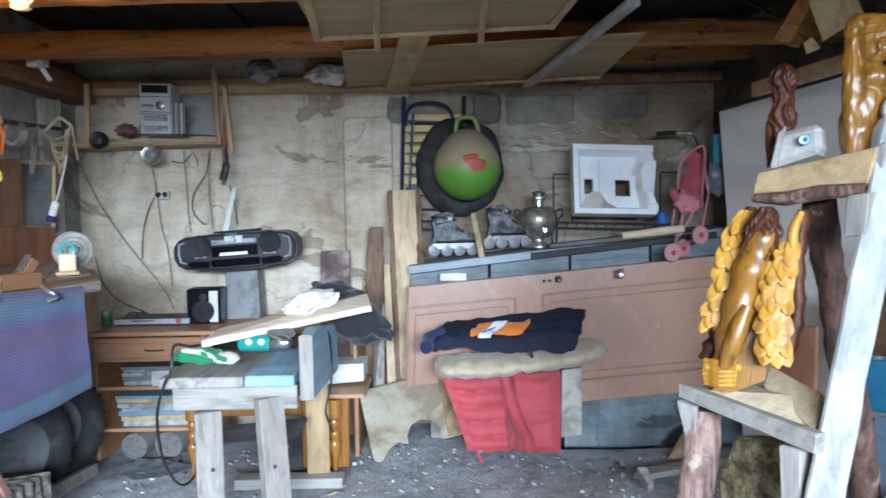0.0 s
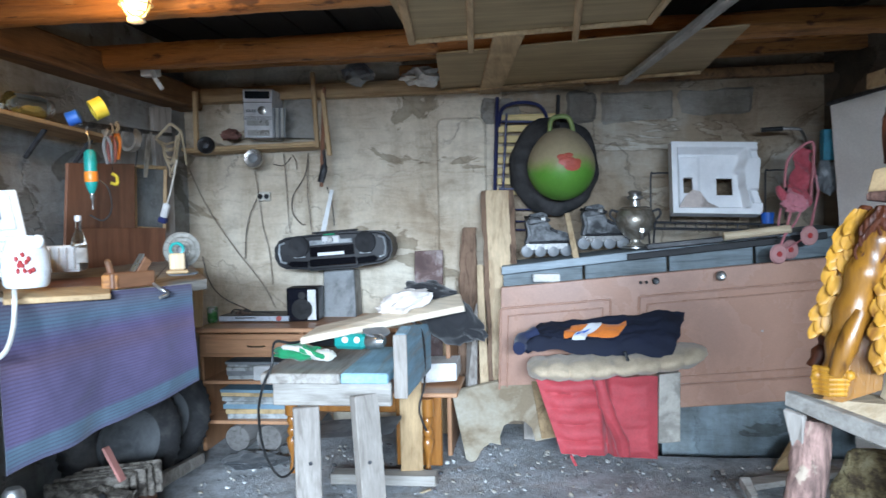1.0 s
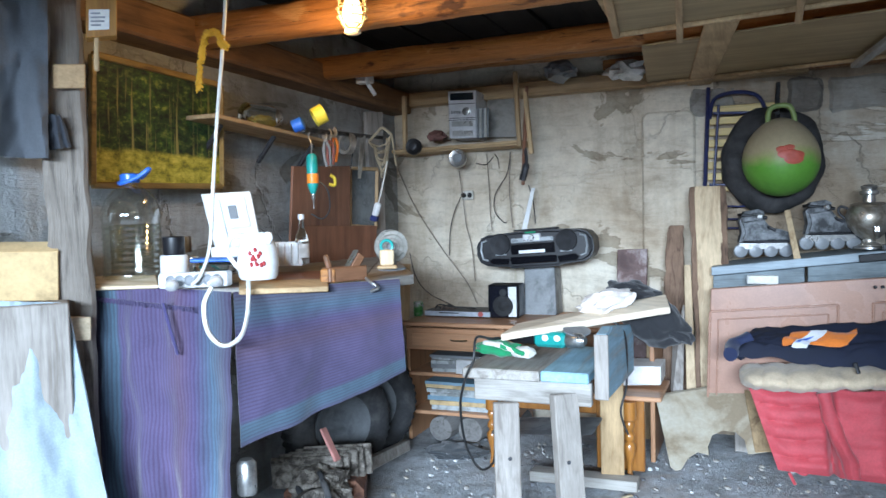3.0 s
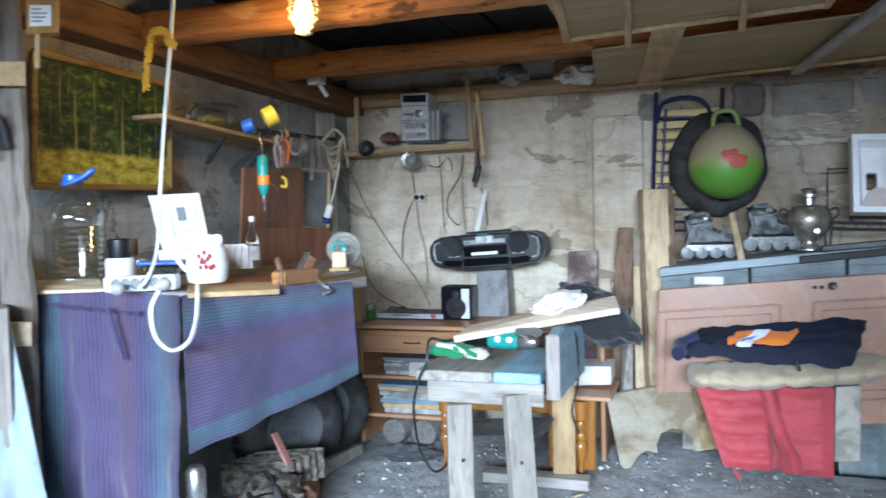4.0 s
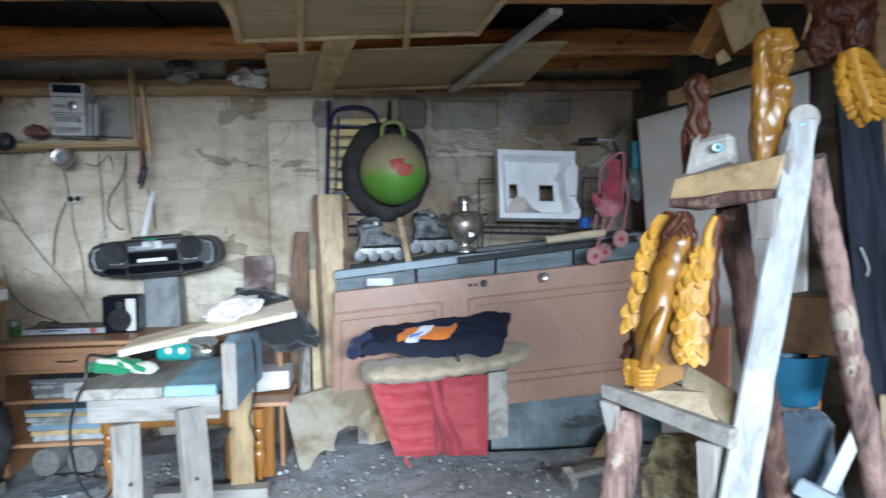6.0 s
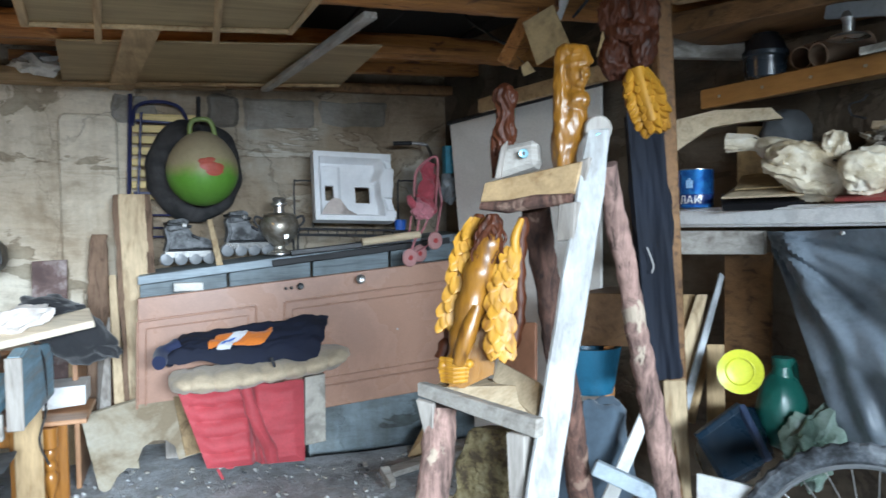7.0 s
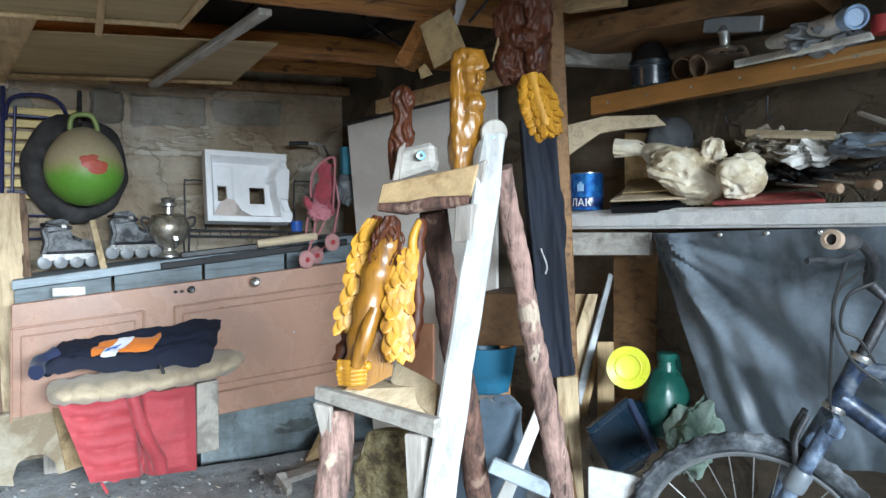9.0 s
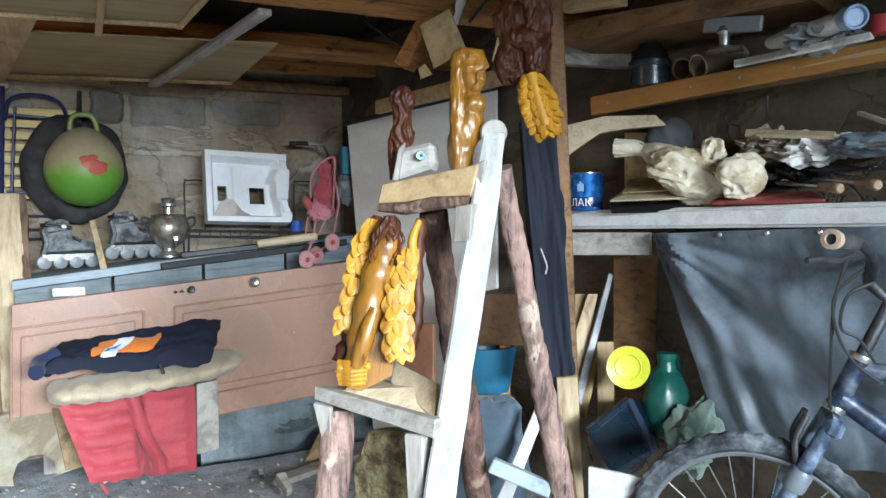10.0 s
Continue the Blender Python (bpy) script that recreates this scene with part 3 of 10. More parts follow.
def drape(a, b, c, d, nx=40, ny=30, amp=0.02, folds=5.0, thick=0.005, seed=0.0, sag=0.0, wide=1.0):
    """Hanging cloth between four corners, with folds that deepen downwards."""
    a, b, c, d = (Vector(p) for p in (a, b, c, d))
    n = (b - a).cross(a - d).normalized()

    def place(u, v):
        p = bilinear(a, b, c, d, u, v)
        k = 0.35 + 0.65 * (1 - v)
        f = math.sin(u * folds * 6.283 + seed + 1.5 * noise.noise(Vector((u * 3, v * 2, seed))))
        p += n * amp * k * f
        p += n * amp * 0.8 * noise.fractal(Vector((u * 5 * wide, v * 5, seed)), 1.0, 2.0, 3)
        p.z -= sag * math.sin(math.pi * u) * v
        return p
    return sheet(nx, ny, place, thick)


def board(a, b, c, d, thick, push=None, bevel=0.003, rag=0.0, seed=0.0, seg=1):
    """A flat board from its four front corners (top left, top right, bottom right, bottom left), thick away from push."""
    a, b, c, d = (Vector(p) for p in (a, b, c, d))
    n = Vector(push) if push else (b - a).cross(a - d).normalized()
    bm = bmesh.new()
    left = [d.lerp(a, i / seg) for i in range(seg + 1)]
    right = [c.lerp(b, i / seg) for i in range(seg + 1)]
    w = (b - a).normalized()
    if rag:
        left = [p + w * rag * noise.noise(p * 9 + Vector((seed, 0, 0))) for p in left]
        right = [p + w * rag * noise.noise(p * 9 + Vector((0, seed, 3))) for p in right]
    rings = []
    for p, q in zip(left, right):
        rings.append([bm.verts.new(x) for x in (p, q, q - n * thick, p - n * thick)])
    for lo, hi in zip(rings, rings[1:]):
        for k in range(4):
            bm.faces.new((lo[k], lo[(k + 1) % 4], hi[(k + 1) % 4], hi[k]))
    bm.faces.new(rings[0][::-1])
    bm.faces.new(rings[-1])
    bmesh.ops.recalc_face_normals(bm, faces=bm.faces[:])
    if bevel:
        bmesh.ops.bevel(bm, geom=[e for e in bm.edges if e.calc_face_angle(0) > 0.5], offset=bevel, segments=1, affect="EDGES")
    return bm


def bars_of_writing(t, at, right, up, n, w, h, mat, seed=1):
    """Unreadable small print: plain bars on a face, each line a part."""
    at, right, up = Vector(at), Vector(right).normalized(), Vector(up).normalized()
    rnd = random.Random(seed)
    out = right.cross(up)
    for i in range(n):
        l = w * (0.55 + 0.45 * rnd.random())
        p = at + up * (-h * i)
        W("print_line", board(p, p + right * l, p + right * l - up * h * 0.45, p - up * h * 0.45, 0.0006, out, 0), mat, t)


def hang_wire(name, pts, r, mat, label, n=30, category="cable"):
    return one(name, tube(curve_pts(pts, n), r, 6), mat, label, category, "", 60)

# ---- the workbench side ----
BZ = 1.125


def bench():
    t = thing("workbench", pose(-1.7, 2.7, 0), "long rough wooden workbench against the side wall", "workbench")
    n = 5
    for k in range(n):
        top = bmesh.new()
        def edge(y):
            return -1.66 + (y - 2.02) * 1.69 if y < 2.28 else (-1.22 + (y - 2.28) * 0.12 if y < 2.6 else -1.18 - (y - 2.6) * 0.56)
        u0, u1 = k / n + 0.004, (k + 1) / n - 0.004
        ys = [2.02, 2.28, 2.6, 3.1, 3.75]
        lo = [(-2.2 + (edge(y) + 2.2) * u0, y - (0.12 * (1 - u0) if i == 0 else 0)) for i, y in enumerate(ys)]
        hi = [(-2.2 + (edge(y) + 2.2) * u1, y - (0.12 * (1 - u1) if i == 0 else 0)) for i, y in enumerate(ys)]
        f = top.faces.new([top.verts.new((x, y, BZ - 0.035)) for x, y in hi + lo[::-1]])
        r = bmesh.ops.extrude_face_region(top, geom=[f])
        bmesh.ops.translate(top, verts=[v for v in r["geom"] if isinstance(v, bmesh.types.BMVert)], vec=(0, 0, 0.035 - 0.002 * (k % 2)))
        bmesh.ops.recalc_face_normals(top, faces=top.faces[:])
        W("plank", top, M_GREY_Y, t)
    for x, y in ((-2.1, 2.05), (-1.9, 2.2), (-2.0, 3.66), (-2.14, 3.6)):
        W("leg", box(0.08, 0.08, BZ - 0.036, pose(x, y, 0)), M_GREY_Z, t)
    W("rail", bar((-2.12, 2.05, 1.03), (-1.9, 2.18, 1.03), 0.03, 0.09), M_GREY_X, t)


bench()

# blankets over the front of the workbench
one("blanket", drape((-2.034, 1.895, 1.145), (-1.549, 1.988, 1.118), (-1.531, 1.926, 0.337), (-1.971, 1.845, 0.313), 60, 40, 0.022, 3.2, 0.005, 1.0), M_BLANKET_U, "purple and blue-grey striped blanket hanging from the workbench", "blanket", "blankets on the workbench", 60)
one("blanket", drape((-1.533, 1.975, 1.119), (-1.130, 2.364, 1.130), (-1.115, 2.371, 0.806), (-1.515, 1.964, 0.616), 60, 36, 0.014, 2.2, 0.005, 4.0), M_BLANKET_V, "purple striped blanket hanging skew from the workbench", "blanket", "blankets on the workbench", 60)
fr = bmesh.new()
fa, fb2 = Vector((-2.011, 1.883, 1.104)), Vector((-1.668, 1.936, 1.071))
for k in range(46):
    p = fa.lerp(fb2, k / 45)
    add_tube(fr, [p, p + Vector((0.004 * math.sin(k * 2.1), 0.003, -0.012 - 0.006 * random.random()))], 0.0035, 5)
one("blanket_fringe", fr, cloth("purple_yarn", (0.06, 0.045, 0.11)), "dark purple knotted fringe folded over the blanket", "fringe")
hang_wire("purple_string", [(-1.735, 1.882, 1.090), (-1.714, 1.888, 1.001), (-1.700, 1.900, 0.923)], 0.006, cloth("purple_cord", (0.05, 0.04, 0.12)), "dark purple string hanging down the blanket")


def water_bottle():
    m = pose(*(-1.998, 2.033, 1.152))
    t = thing("water_bottle", m, "large clear plastic water bottle with blue cap, half full", "bottle")
    prof = [(0.092, 0.0), (0.1, 0.01)]
    for i in range(9):
        z = 0.02 + i * 0.02
        prof += [(0.1, z), (0.0945, z + 0.01)]
    prof += [(0.1, 0.21), (0.098, 0.235), (0.085, 0.275), (0.06, 0.305), (0.03, 0.325), (0.027, 0.335), (0.027, 0.35)]
    smooth(part("body", lathe(prof, 40), M_PET, t)).visible_shadow = False
    smooth(part("water", lathe([(0.09, 0.004)] + [(0.0935, 0.02), (0.0935, 0.19)], 40), M_WATER, t, "cloudy water")).visible_shadow = False
    smooth(part("cap", lathe([(0.031, 0.335), (0.033, 0.337), (0.033, 0.362), (0.028, 0.366)], 28), M_BLUE, t, "blue screw cap"))
    smooth(part("handle", tube(curve_pts([(-0.04, -0.01, 0.335), (0.0, -0.035, 0.333), (0.05, -0.02, 0.35), (0.085, 0.0, 0.378), (0.06, 0.02, 0.37), (0.03, 0.02, 0.35)], 30), 0.008, 8), M_BLUE, t, "blue carrying loop"))


water_bottle()


def jar(px, r, h, lid_h, body_mat, lid_mat, label, lid_label):
    t = thing("jar", pose(*px), label, "jar")
    smooth(part("body", lathe([(r * 0.92, 0), (r, 0.006), (r, h - 0.008), (r * 0.9, h)], 28), body_mat, t))
    if lid_h:
        smooth(part("lid", lathe([(r * 0.75, h), (r * 0.78, h + 0.003), (r * 0.78, h + lid_h), (r * 0.7, h + lid_h + 0.003)], 28), lid_mat, t, lid_label))
    return t


jar((-1.813, 2.028, 1.163), 0.046, 0.072, 0.06, M_WHITE, M_BLACK, "white paint jar with a tall black lid on the bench", "black screw lid")
jar((-1.789, 2.089, 1.162), 0.028, 0.05, 0.012, M_CLEAR, M_STEEL, "small glass jar with a metal lid", "grey metal lid")
jar((-1.942, 2.221, 1.233), 0.03, 0.06, 0, surface("brown_jar", (0.12, 0.07, 0.03), rough=0.3), M_BLACK, "small dark brown jar behind the paint jar", "")


def food_box():
    t = thing("food_container", pose(*(-1.646, 2.038, 1.167), 0, 0, 20), "clear plastic food container with blue lid", "container")
    part("body", box(0.13, 0.1, 0.045, None, 0.01), M_CLEAR, t)
    part("lid", box(0.14, 0.11, 0.012, pose(0, 0, 0.046), 0.004), M_BLUE, t, "pale blue lid")


food_box()
one("green_bowl", lathe([(0.02, 0), (0.05, 0.02), (0.07, 0.05), (0.066, 0.05), (0.045, 0.022), (0.016, 0.006)], 26, pose(*(-1.745, 2.254, 1.173), 25, 0, 0)), M_TEAL, "green plastic bowl tipped behind the container", "bowl", "", 40)


def jug():
    t = thing("enamel_jug", pose(*(-1.469, 2.023, 1.157)), "white enamel jug painted with red flowers", "jug")
    enamel = plain("white_enamel", (0.85, 0.85, 0.84), 0.15, 0, 0.5)
    prof = [(0.055, 0), (0.062, 0.01), (0.066, 0.05), (0.06, 0.1), (0.05, 0.13), (0.05, 0.148), (0.047, 0.148), (0.047, 0.13), (0.056, 0.1), (0.06, 0.05), (0.05, 0.012)]
    smooth(part("body", lathe(prof, 36), enamel, t))
    smooth(part("handle", tube(curve_pts([(-0.045, -0.005, 0.14), (-0.085, -0.02, 0.135), (-0.1, -0.025, 0.09), (-0.075, -0.015, 0.045), (-0.058, -0.01, 0.03)], 20), 0.008, 8), enamel, t))
    smooth(part("spout", lump(0.018, 0.014, 0.02, pose(0.048, -0.01, 0.132), 0.05), enamel, t))
    fl = bmesh.new()
    for k in range(11):
        a = math.radians(-72 + 9 * (k % 4)) + 0.15 * math.sin(k * 7)
        z = 0.05 + 0.02 * (k // 4) + 0.006 * math.sin(k * 3)
        r = 0.0655 - max(0, z - 0.06) * 0.13
        bmesh.ops.create_icosphere(fl, subdivisions=1, radius=0.009, matrix=pose(r * math.cos(a), r * math.sin(a), z) @ Matrix.Diagonal((0.8, 0.8, 1, 1)))
    part("flower_decor", fl, M_RED, t, "painted red flowers")


jug()


def crate():
    t = thing("plastic_basket", pose(*(-1.651, 2.445, 1.171), 0, 0, 20), "white ribbed plastic basket on the workbench", "basket")
    part("base", box(0.16, 0.12, 0.008, None, 0.002), M_WHITE, t)
    for s in (-1, 1):
        part("side", box(0.16, 0.006, 0.08, pose(0, 0.058 * s, 0.008, 6 * s, 0, 0), 0.002), M_WHITE, t)
        part("side", box(0.006, 0.11, 0.08, pose(0.078 * s, 0, 0.008, 0, -6 * s, 0), 0.002), M_WHITE, t)
    for k in range(6):
        part("rib", box(0.008, 0.008, 0.076, pose(-0.066 + k * 0.026, -0.068, 0.008, -6, 0, 0), 0.002), M_WHITE, t)


crate()


def spirit_bottle():
    t = thing("glass_bottle", pose(*(-1.569, 2.439, 1.176)), "clear glass bottle with a worn paper label", "bottle")
    smooth(part("body", lathe([(0.022, 0), (0.026, 0.005), (0.026, 0.09), (0.022, 0.11), (0.011, 0.135), (0.009, 0.17), (0.011, 0.172), (0.011, 0.18)], 24), M_CLEAR, t))
    smooth(part("label", lathe([(0.0264, 0.025), (0.0266, 0.026), (0.0266, 0.075), (0.0264, 0.076)], 24), M_PAPER, t, "cream and yellow paper label"))
    smooth(part("cap", lathe([(0.012, 0.168), (0.012, 0.186), (0.01, 0.188)], 16), M_SILVER, t, "silver cap"))


spirit_bottle()


def tool_case():
    a, b, c, d = (-1.923, 2.303, 1.450), (-1.693, 2.293, 1.453), (-1.582, 2.213, 1.192), (-1.789, 2.231, 1.170)
    t = thing("blister_case", pose(*d), "white moulded plastic tool case standing open", "case")
    W("lid", board(a, b, c, d, 0.012, None, 0.004), M_WHITE, t)
    A, B, C, D_ = (Vector(p) for p in (a, b, c, d))
    out = (B - A).cross(A - D_).normalized()
    if out.y > 0:
        out = -out
    for u0, u1, v0, v1, h in ((0.08, 0.38, 0.1, 0.9, 0.012), (0.46, 0.9, 0.5, 0.92, 0.01), (0.46, 0.92, 0.08, 0.42, 0.014)):
        p = [bilinear(A, B, C, D_, u, v) + out * h for u, v in ((u0, v1), (u1, v1), (u1, v0), (u0, v0))]
        W("moulding", board(*p, h, out, 0.003), M_WHITE, t)
    p = [bilinear(A, B, C, D_, u, v) + out * 0.016 for u, v in ((0.55, 0.8), (0.72, 0.8), (0.72, 0.62), (0.55, 0.62))]
    W("latch", board(*p, 0.006, out, 0.002), M_GREYPLASTIC, t, "grey latch")
    W("tray", board((-1.744, 2.126, 1.257), (-1.575, 2.144, 1.262), (-1.553, 2.135, 1.213), (-1.721, 2.106, 1.203), 0.08, None, 0.006), M_WHITE, t)


tool_case()


def power_strip():
    a, b = Vector((-1.759, 1.887, 1.152)), Vector((-1.524, 1.931, 1.159))
    t = thing("power_strip", Matrix.Translation(a), "white power strip with six sockets on the bench edge", "power strip")
    d = (b - a).normalized()
    up, out = Vector((0, 0, 1)), d.cross(Vector((0, 0, 1)))
    if out.y > 0:
        out = -out
    h = 0.03
    W("body", board(a + up * h, b + up * h, b - up * h * 0.6, a - up * h * 0.6, 0.045, out, 0.006), M_WHITE, t)
    for k in range(6):
        p = a.lerp(b, 0.2 + 0.135 * k) + out * 0.001 + up * 0.006
        m, _ = along(p, p + out)
        s = S("socket", lathe([(0.017, 0), (0.018, 0.002), (0.014, 0.003), (0.012, 0.0005)], 18, m), M_GREYPLASTIC, t, "recessed round socket")
    return a, b, out


pa, pb, pout = power_strip()


def plug(p, label):
    t = thing("plug", Matrix.Translation(p), label, "plug")
    m, _ = along(p, p + pout)
    S("body", lathe([(0.014, 0), (0.018, 0.008), (0.017, 0.03), (0.008, 0.05), (0.005, 0.06)], 18, m), M_WHITE, t)
    S("pin", lathe([(0.003, -0.008), (0.003, 0.002)], 8, m), M_STEEL, t)


plug(pa.lerp(pb, 0.9) + pout * 0.006, "round white mains plug in the power strip")
plug(Vector((-1.667, 1.863, 1.150)), "white mains plug in the power strip")
hang_wire("extension_cable", [(-1.496, 1.825, 1.149), (-1.501, 1.795, 1.097), (-1.494, 1.801, 1.018), (-1.461, 1.828, 0.974), (-1.434, 1.874, 0.995), (-1.441, 1.920, 1.057), (-1.460, 1.955, 1.122), (-1.495, 2.004, 1.153)], 0.0075, M_WIRE_W, "thick white power cord hanging in a loop", 40)
hang_wire("lamp_cable", [(-1.583, 2.062, 2.103), (-1.574, 2.019, 1.894), (-1.582, 1.987, 1.658), (-1.591, 1.967, 1.443), (-1.585, 1.933, 1.265), (-1.596, 1.898, 1.179), (-1.617, 1.881, 1.149)], 0.006, M_WIRE_W, "white cable hanging from the beam to the power strip", 50)

# timber offcuts, plane and clamp on the bench
one("board_offcut", board((-1.702, 2.470, 1.143), (-1.488, 2.489, 1.147), (-1.354, 2.243, 1.138), (-1.499, 2.125, 1.138), 0.015), M_DARKWOOD, "dark brown board offcut lying on the bench", "board", "offcuts on the bench")
one("board_offcut", board((-1.591, 2.082, 1.145), (-1.335, 2.231, 1.141), (-1.284, 2.145, 1.123), (-1.507, 1.970, 1.127), 0.018), M_PINE_X, "long pale lath along the bench edge", "board", "offcuts on the bench")
one("tray", board((-2.163, 2.006, 1.163), (-1.912, 2.045, 1.165), (-1.784, 1.918, 1.144), (-2.010, 1.862, 1.139), 0.012), M_PALE_X, "pale plywood tray under the water bottle", "tray")


def plane():
    t = thing("hand_plane", pose(*(-1.286, 2.260, 1.131), 0, 0, 60), "old brown wooden hand plane on the bench", "plane")
    m = wood("old_beech", (0.22, 0.10, 0.05), (0.1, 0.045, 0.02), "x", 0.5)
    part("body", box(0.15, 0.05, 0.05, None, 0.004), m, t)
    part("wedge", box(0.03, 0.035, 0.07, pose(0.02, 0, 0.03, 0, 35, 0), 0.003), m, t)
    part("blade", box(0.004, 0.03, 0.09, pose(-0.005, 0, 0.03, 0, 35, 0), 0.001), M_STEEL, t, "steel blade")
    part("horn", box(0.02, 0.02, 0.05, pose(-0.06, 0, 0.045, 0, -15, 0), 0.006), m, t)


plane()
one("wood_block", box(0.05, 0.06, 0.045, pose(*(-1.320, 2.217, 1.131), 0, 0, 15)), M_BEAM, "reddish brown wooden block on the bench", "block")
hang_wire("clamp_hook", [(-1.224, 2.294, 1.138), (-1.194, 2.276, 1.124), (-1.169, 2.277, 1.107), (-1.193, 2.265, 1.095)], 0.006, M_STEEL, "bent bright steel hook over the bench edge", 14, "hook")


M_DUSTY = surface("dusty_wire", (0.20, 0.185, 0.16), rough=0.8)


def fan():
    p = (-1.211, 2.469, 1.153)
    t = thing("desk_fan", pose(*p, 0, 0, 25), "small desk fan with a round wire guard", "fan")
    smooth(part("base", lathe([(0.05, 0), (0.052, 0.008), (0.02, 0.016), (0.012, 0.06)], 24), M_GREYPLASTIC, t))
    g = pose(0, 0.0, 0.085, 90, 0, 0)
    for k, r in enumerate((0.06, 0.045, 0.03, 0.015)):
        part("guard_ring", tube(circle_pts(r, 30, g), 0.0014, 5, True), M_DUSTY, t)
    for k in range(12):
        a = k * math.pi / 6
        part("guard_spoke", tube([(0.012 * math.cos(a), 0, 0.085 + 0.012 * math.sin(a)), (0.06 * math.cos(a), 0, 0.085 + 0.06 * math.sin(a))], 0.001, 4), M_DUSTY, t)
    smooth(part("back_grille", lathe([(0.01, -0.003), (0.058, -0.003), (0.06, 0.0), (0.01, 0.001)], 30, pose(0, 0.022, 0.085, 90, 0, 0)), surface("dusty_grille", (0.26, 0.25, 0.22), rough=0.9), t, "dust-clogged grille"))
    smooth(part("motor", lathe([(0.014, 0), (0.02, 0.01), (0.018, 0.04)], 20, pose(0, 0.045, 0.085, 90, 0, 0)), M_GREYPLASTIC, t))
    t2 = thing("wooden_stand", pose(*(-1.185, 2.381, 1.164), 0, 0, 25), "small pale wooden stand with a teal ring", "stand")
    part("base", box(0.07, 0.05, 0.012), M_PINE_X, t2)
    part("block", box(0.05, 0.03, 0.055, pose(0, 0, 0.012)), M_PALE_Z, t2)
    smooth(part("ring", tube(circle_pts(0.02, 24, pose(0, -0.005, 0.08, 90, 0, 0)), 0.005, 8, True), M_TEAL, t2, "teal plastic ring"))


fan()

# back boards on the side wall and the corner
one("back_panel", board((-2.136, 3.263, 1.611), (-2.085, 3.761, 1.634), (-2.100, 3.752, 1.082), (-2.164, 3.245, 1.118), 0.015), M_DARKWOOD, "upright dark brown fibreboard panel on the wall", "panel", "brown panels")
one("back_panel", board((-2.049, 3.200, 1.311), (-1.915, 3.738, 1.296), (-1.926, 3.732, 1.071), (-2.059, 3.194, 1.111), 0.015), M_DARKWOOD, "low dark brown fibreboard panel behind the bench", "panel", "brown panels")


def frame_small():
    a, b, c, d = (Vector(p) for p in ((-2.134, 3.848, 1.628), (-2.066, 4.054, 1.628), (-2.081, 4.046, 1.281), (-2.143, 3.843, 1.297)))
    t = thing("window_sash", Matrix.Translation(d), "old small wooden sash with a dark grey pane", "frame")
    for p, q in ((a, b), (b, c), (c, d), (d, a)):
        W("frame_bar", bar(p, q, 0.025, 0.02), M_PINE_Z, t)
    W("pane", board(a + Vector((0, 0.012, 0)), b + Vector((0, 0.012, 0)), c + Vector((0, 0.012, 0)), d + Vector((0, 0.012, 0)), 0.004), surface("dim_pane", (0.16, 0.17, 0.17), rough=0.25), t, "dull grey glass pane")


frame_small()
one("upright_plank", board((-2.139, 4.072, 1.976), (-2.094, 4.208, 1.989), (-2.098, 4.206, 0.874), (-2.120, 4.082, 0.887), 0.03, None, 0.003, 0.01, 2, 12), M_GREY_Z, "weathered upright plank in the corner", "plank")
one("upright_plank", board((-1.766, 3.700, 1.086), (-1.732, 3.772, 1.081), (-1.745, 3.765, 0.770), (-1.768, 3.699, 0.779), 0.03), M_PINE_Z, "short pale post beside the desk", "plank")


def wall_shelf():
    a, b = Vector((-1.980, 2.514, 1.776)), Vector((-1.980, 3.106, 1.751))
    t = thing("wall_shelf", Matrix.Translation(a), "narrow pale wooden shelf on the side wall", "shelf")
    a = a - (b - a) * 0.05
    b = b + (b - a) * 0.55
    W("board", board(a + Vector((-0.18, 0, 0)), b + Vector((-0.2, 0, 0)), b, a, 0.018, (0, 0, 1)), M_PINE_Y, t)
    for u in (0.15, 0.55, 0.9):
        p = a.lerp(b, u) + Vector((-0.09, 0, -0.018))
        W("bracket", bar(p, p + Vector((-0.1, 0, -0.12)), 0.02, 0.02), M_IRON, t)
    return a, b


sa, sb = wall_shelf()


def lying_jar():
    p = sa.lerp(sb, 0.42) + Vector((-0.07, 0, 0.055))
    t = thing("glass_jar", Matrix.Translation(p), "glass jar with yellow contents lying on the shelf", "jar")
    m, _ = along(p, p + Vector((0.25, 0.9, 0)))
    S("body", lathe([(0.04, -0.1), (0.052, -0.09), (0.052, 0.05), (0.035, 0.075), (0.035, 0.09)], 26, m), M_CLEAR, t)
    S("contents", lump(0.035, 0.075, 0.022, Matrix.Translation(p - Vector((0, 0, 0.02))), 0.2), surface("yellow_grains", (0.45, 0.33, 0.08)), t, "yellowish screws and scraps")
    S("lid", lathe([(0.037, 0.075), (0.038, 0.077), (0.038, 0.095)], 22, m), M_STEEL, t)


lying_jar()


def tape_roll(p, m2, r, w, mat, name, label):
    bm = bmesh.new()
    prof = [(r, -w / 2), (r, w / 2), (r * 0.72, w / 2), (r * 0.72, -w / 2)]
    seg = 28
    rings = [[bm.verts.new(m2 @ Vector((q * math.cos(a), q * math.sin(a), z))) for a in [6.2832 * i / seg for i in range(seg)]] for q, z in prof]
    for lo, hi in zip(rings, rings[1:] + rings[:1]):
        for i in range(seg):
            bm.faces.new((lo[i], lo[(i + 1) % seg], hi[(i + 1) % seg], hi[i]))
    bmesh.ops.recalc_face_normals(bm, faces=bm.faces[:])
    return one(name, bm, mat, label, "tape", "", 40)


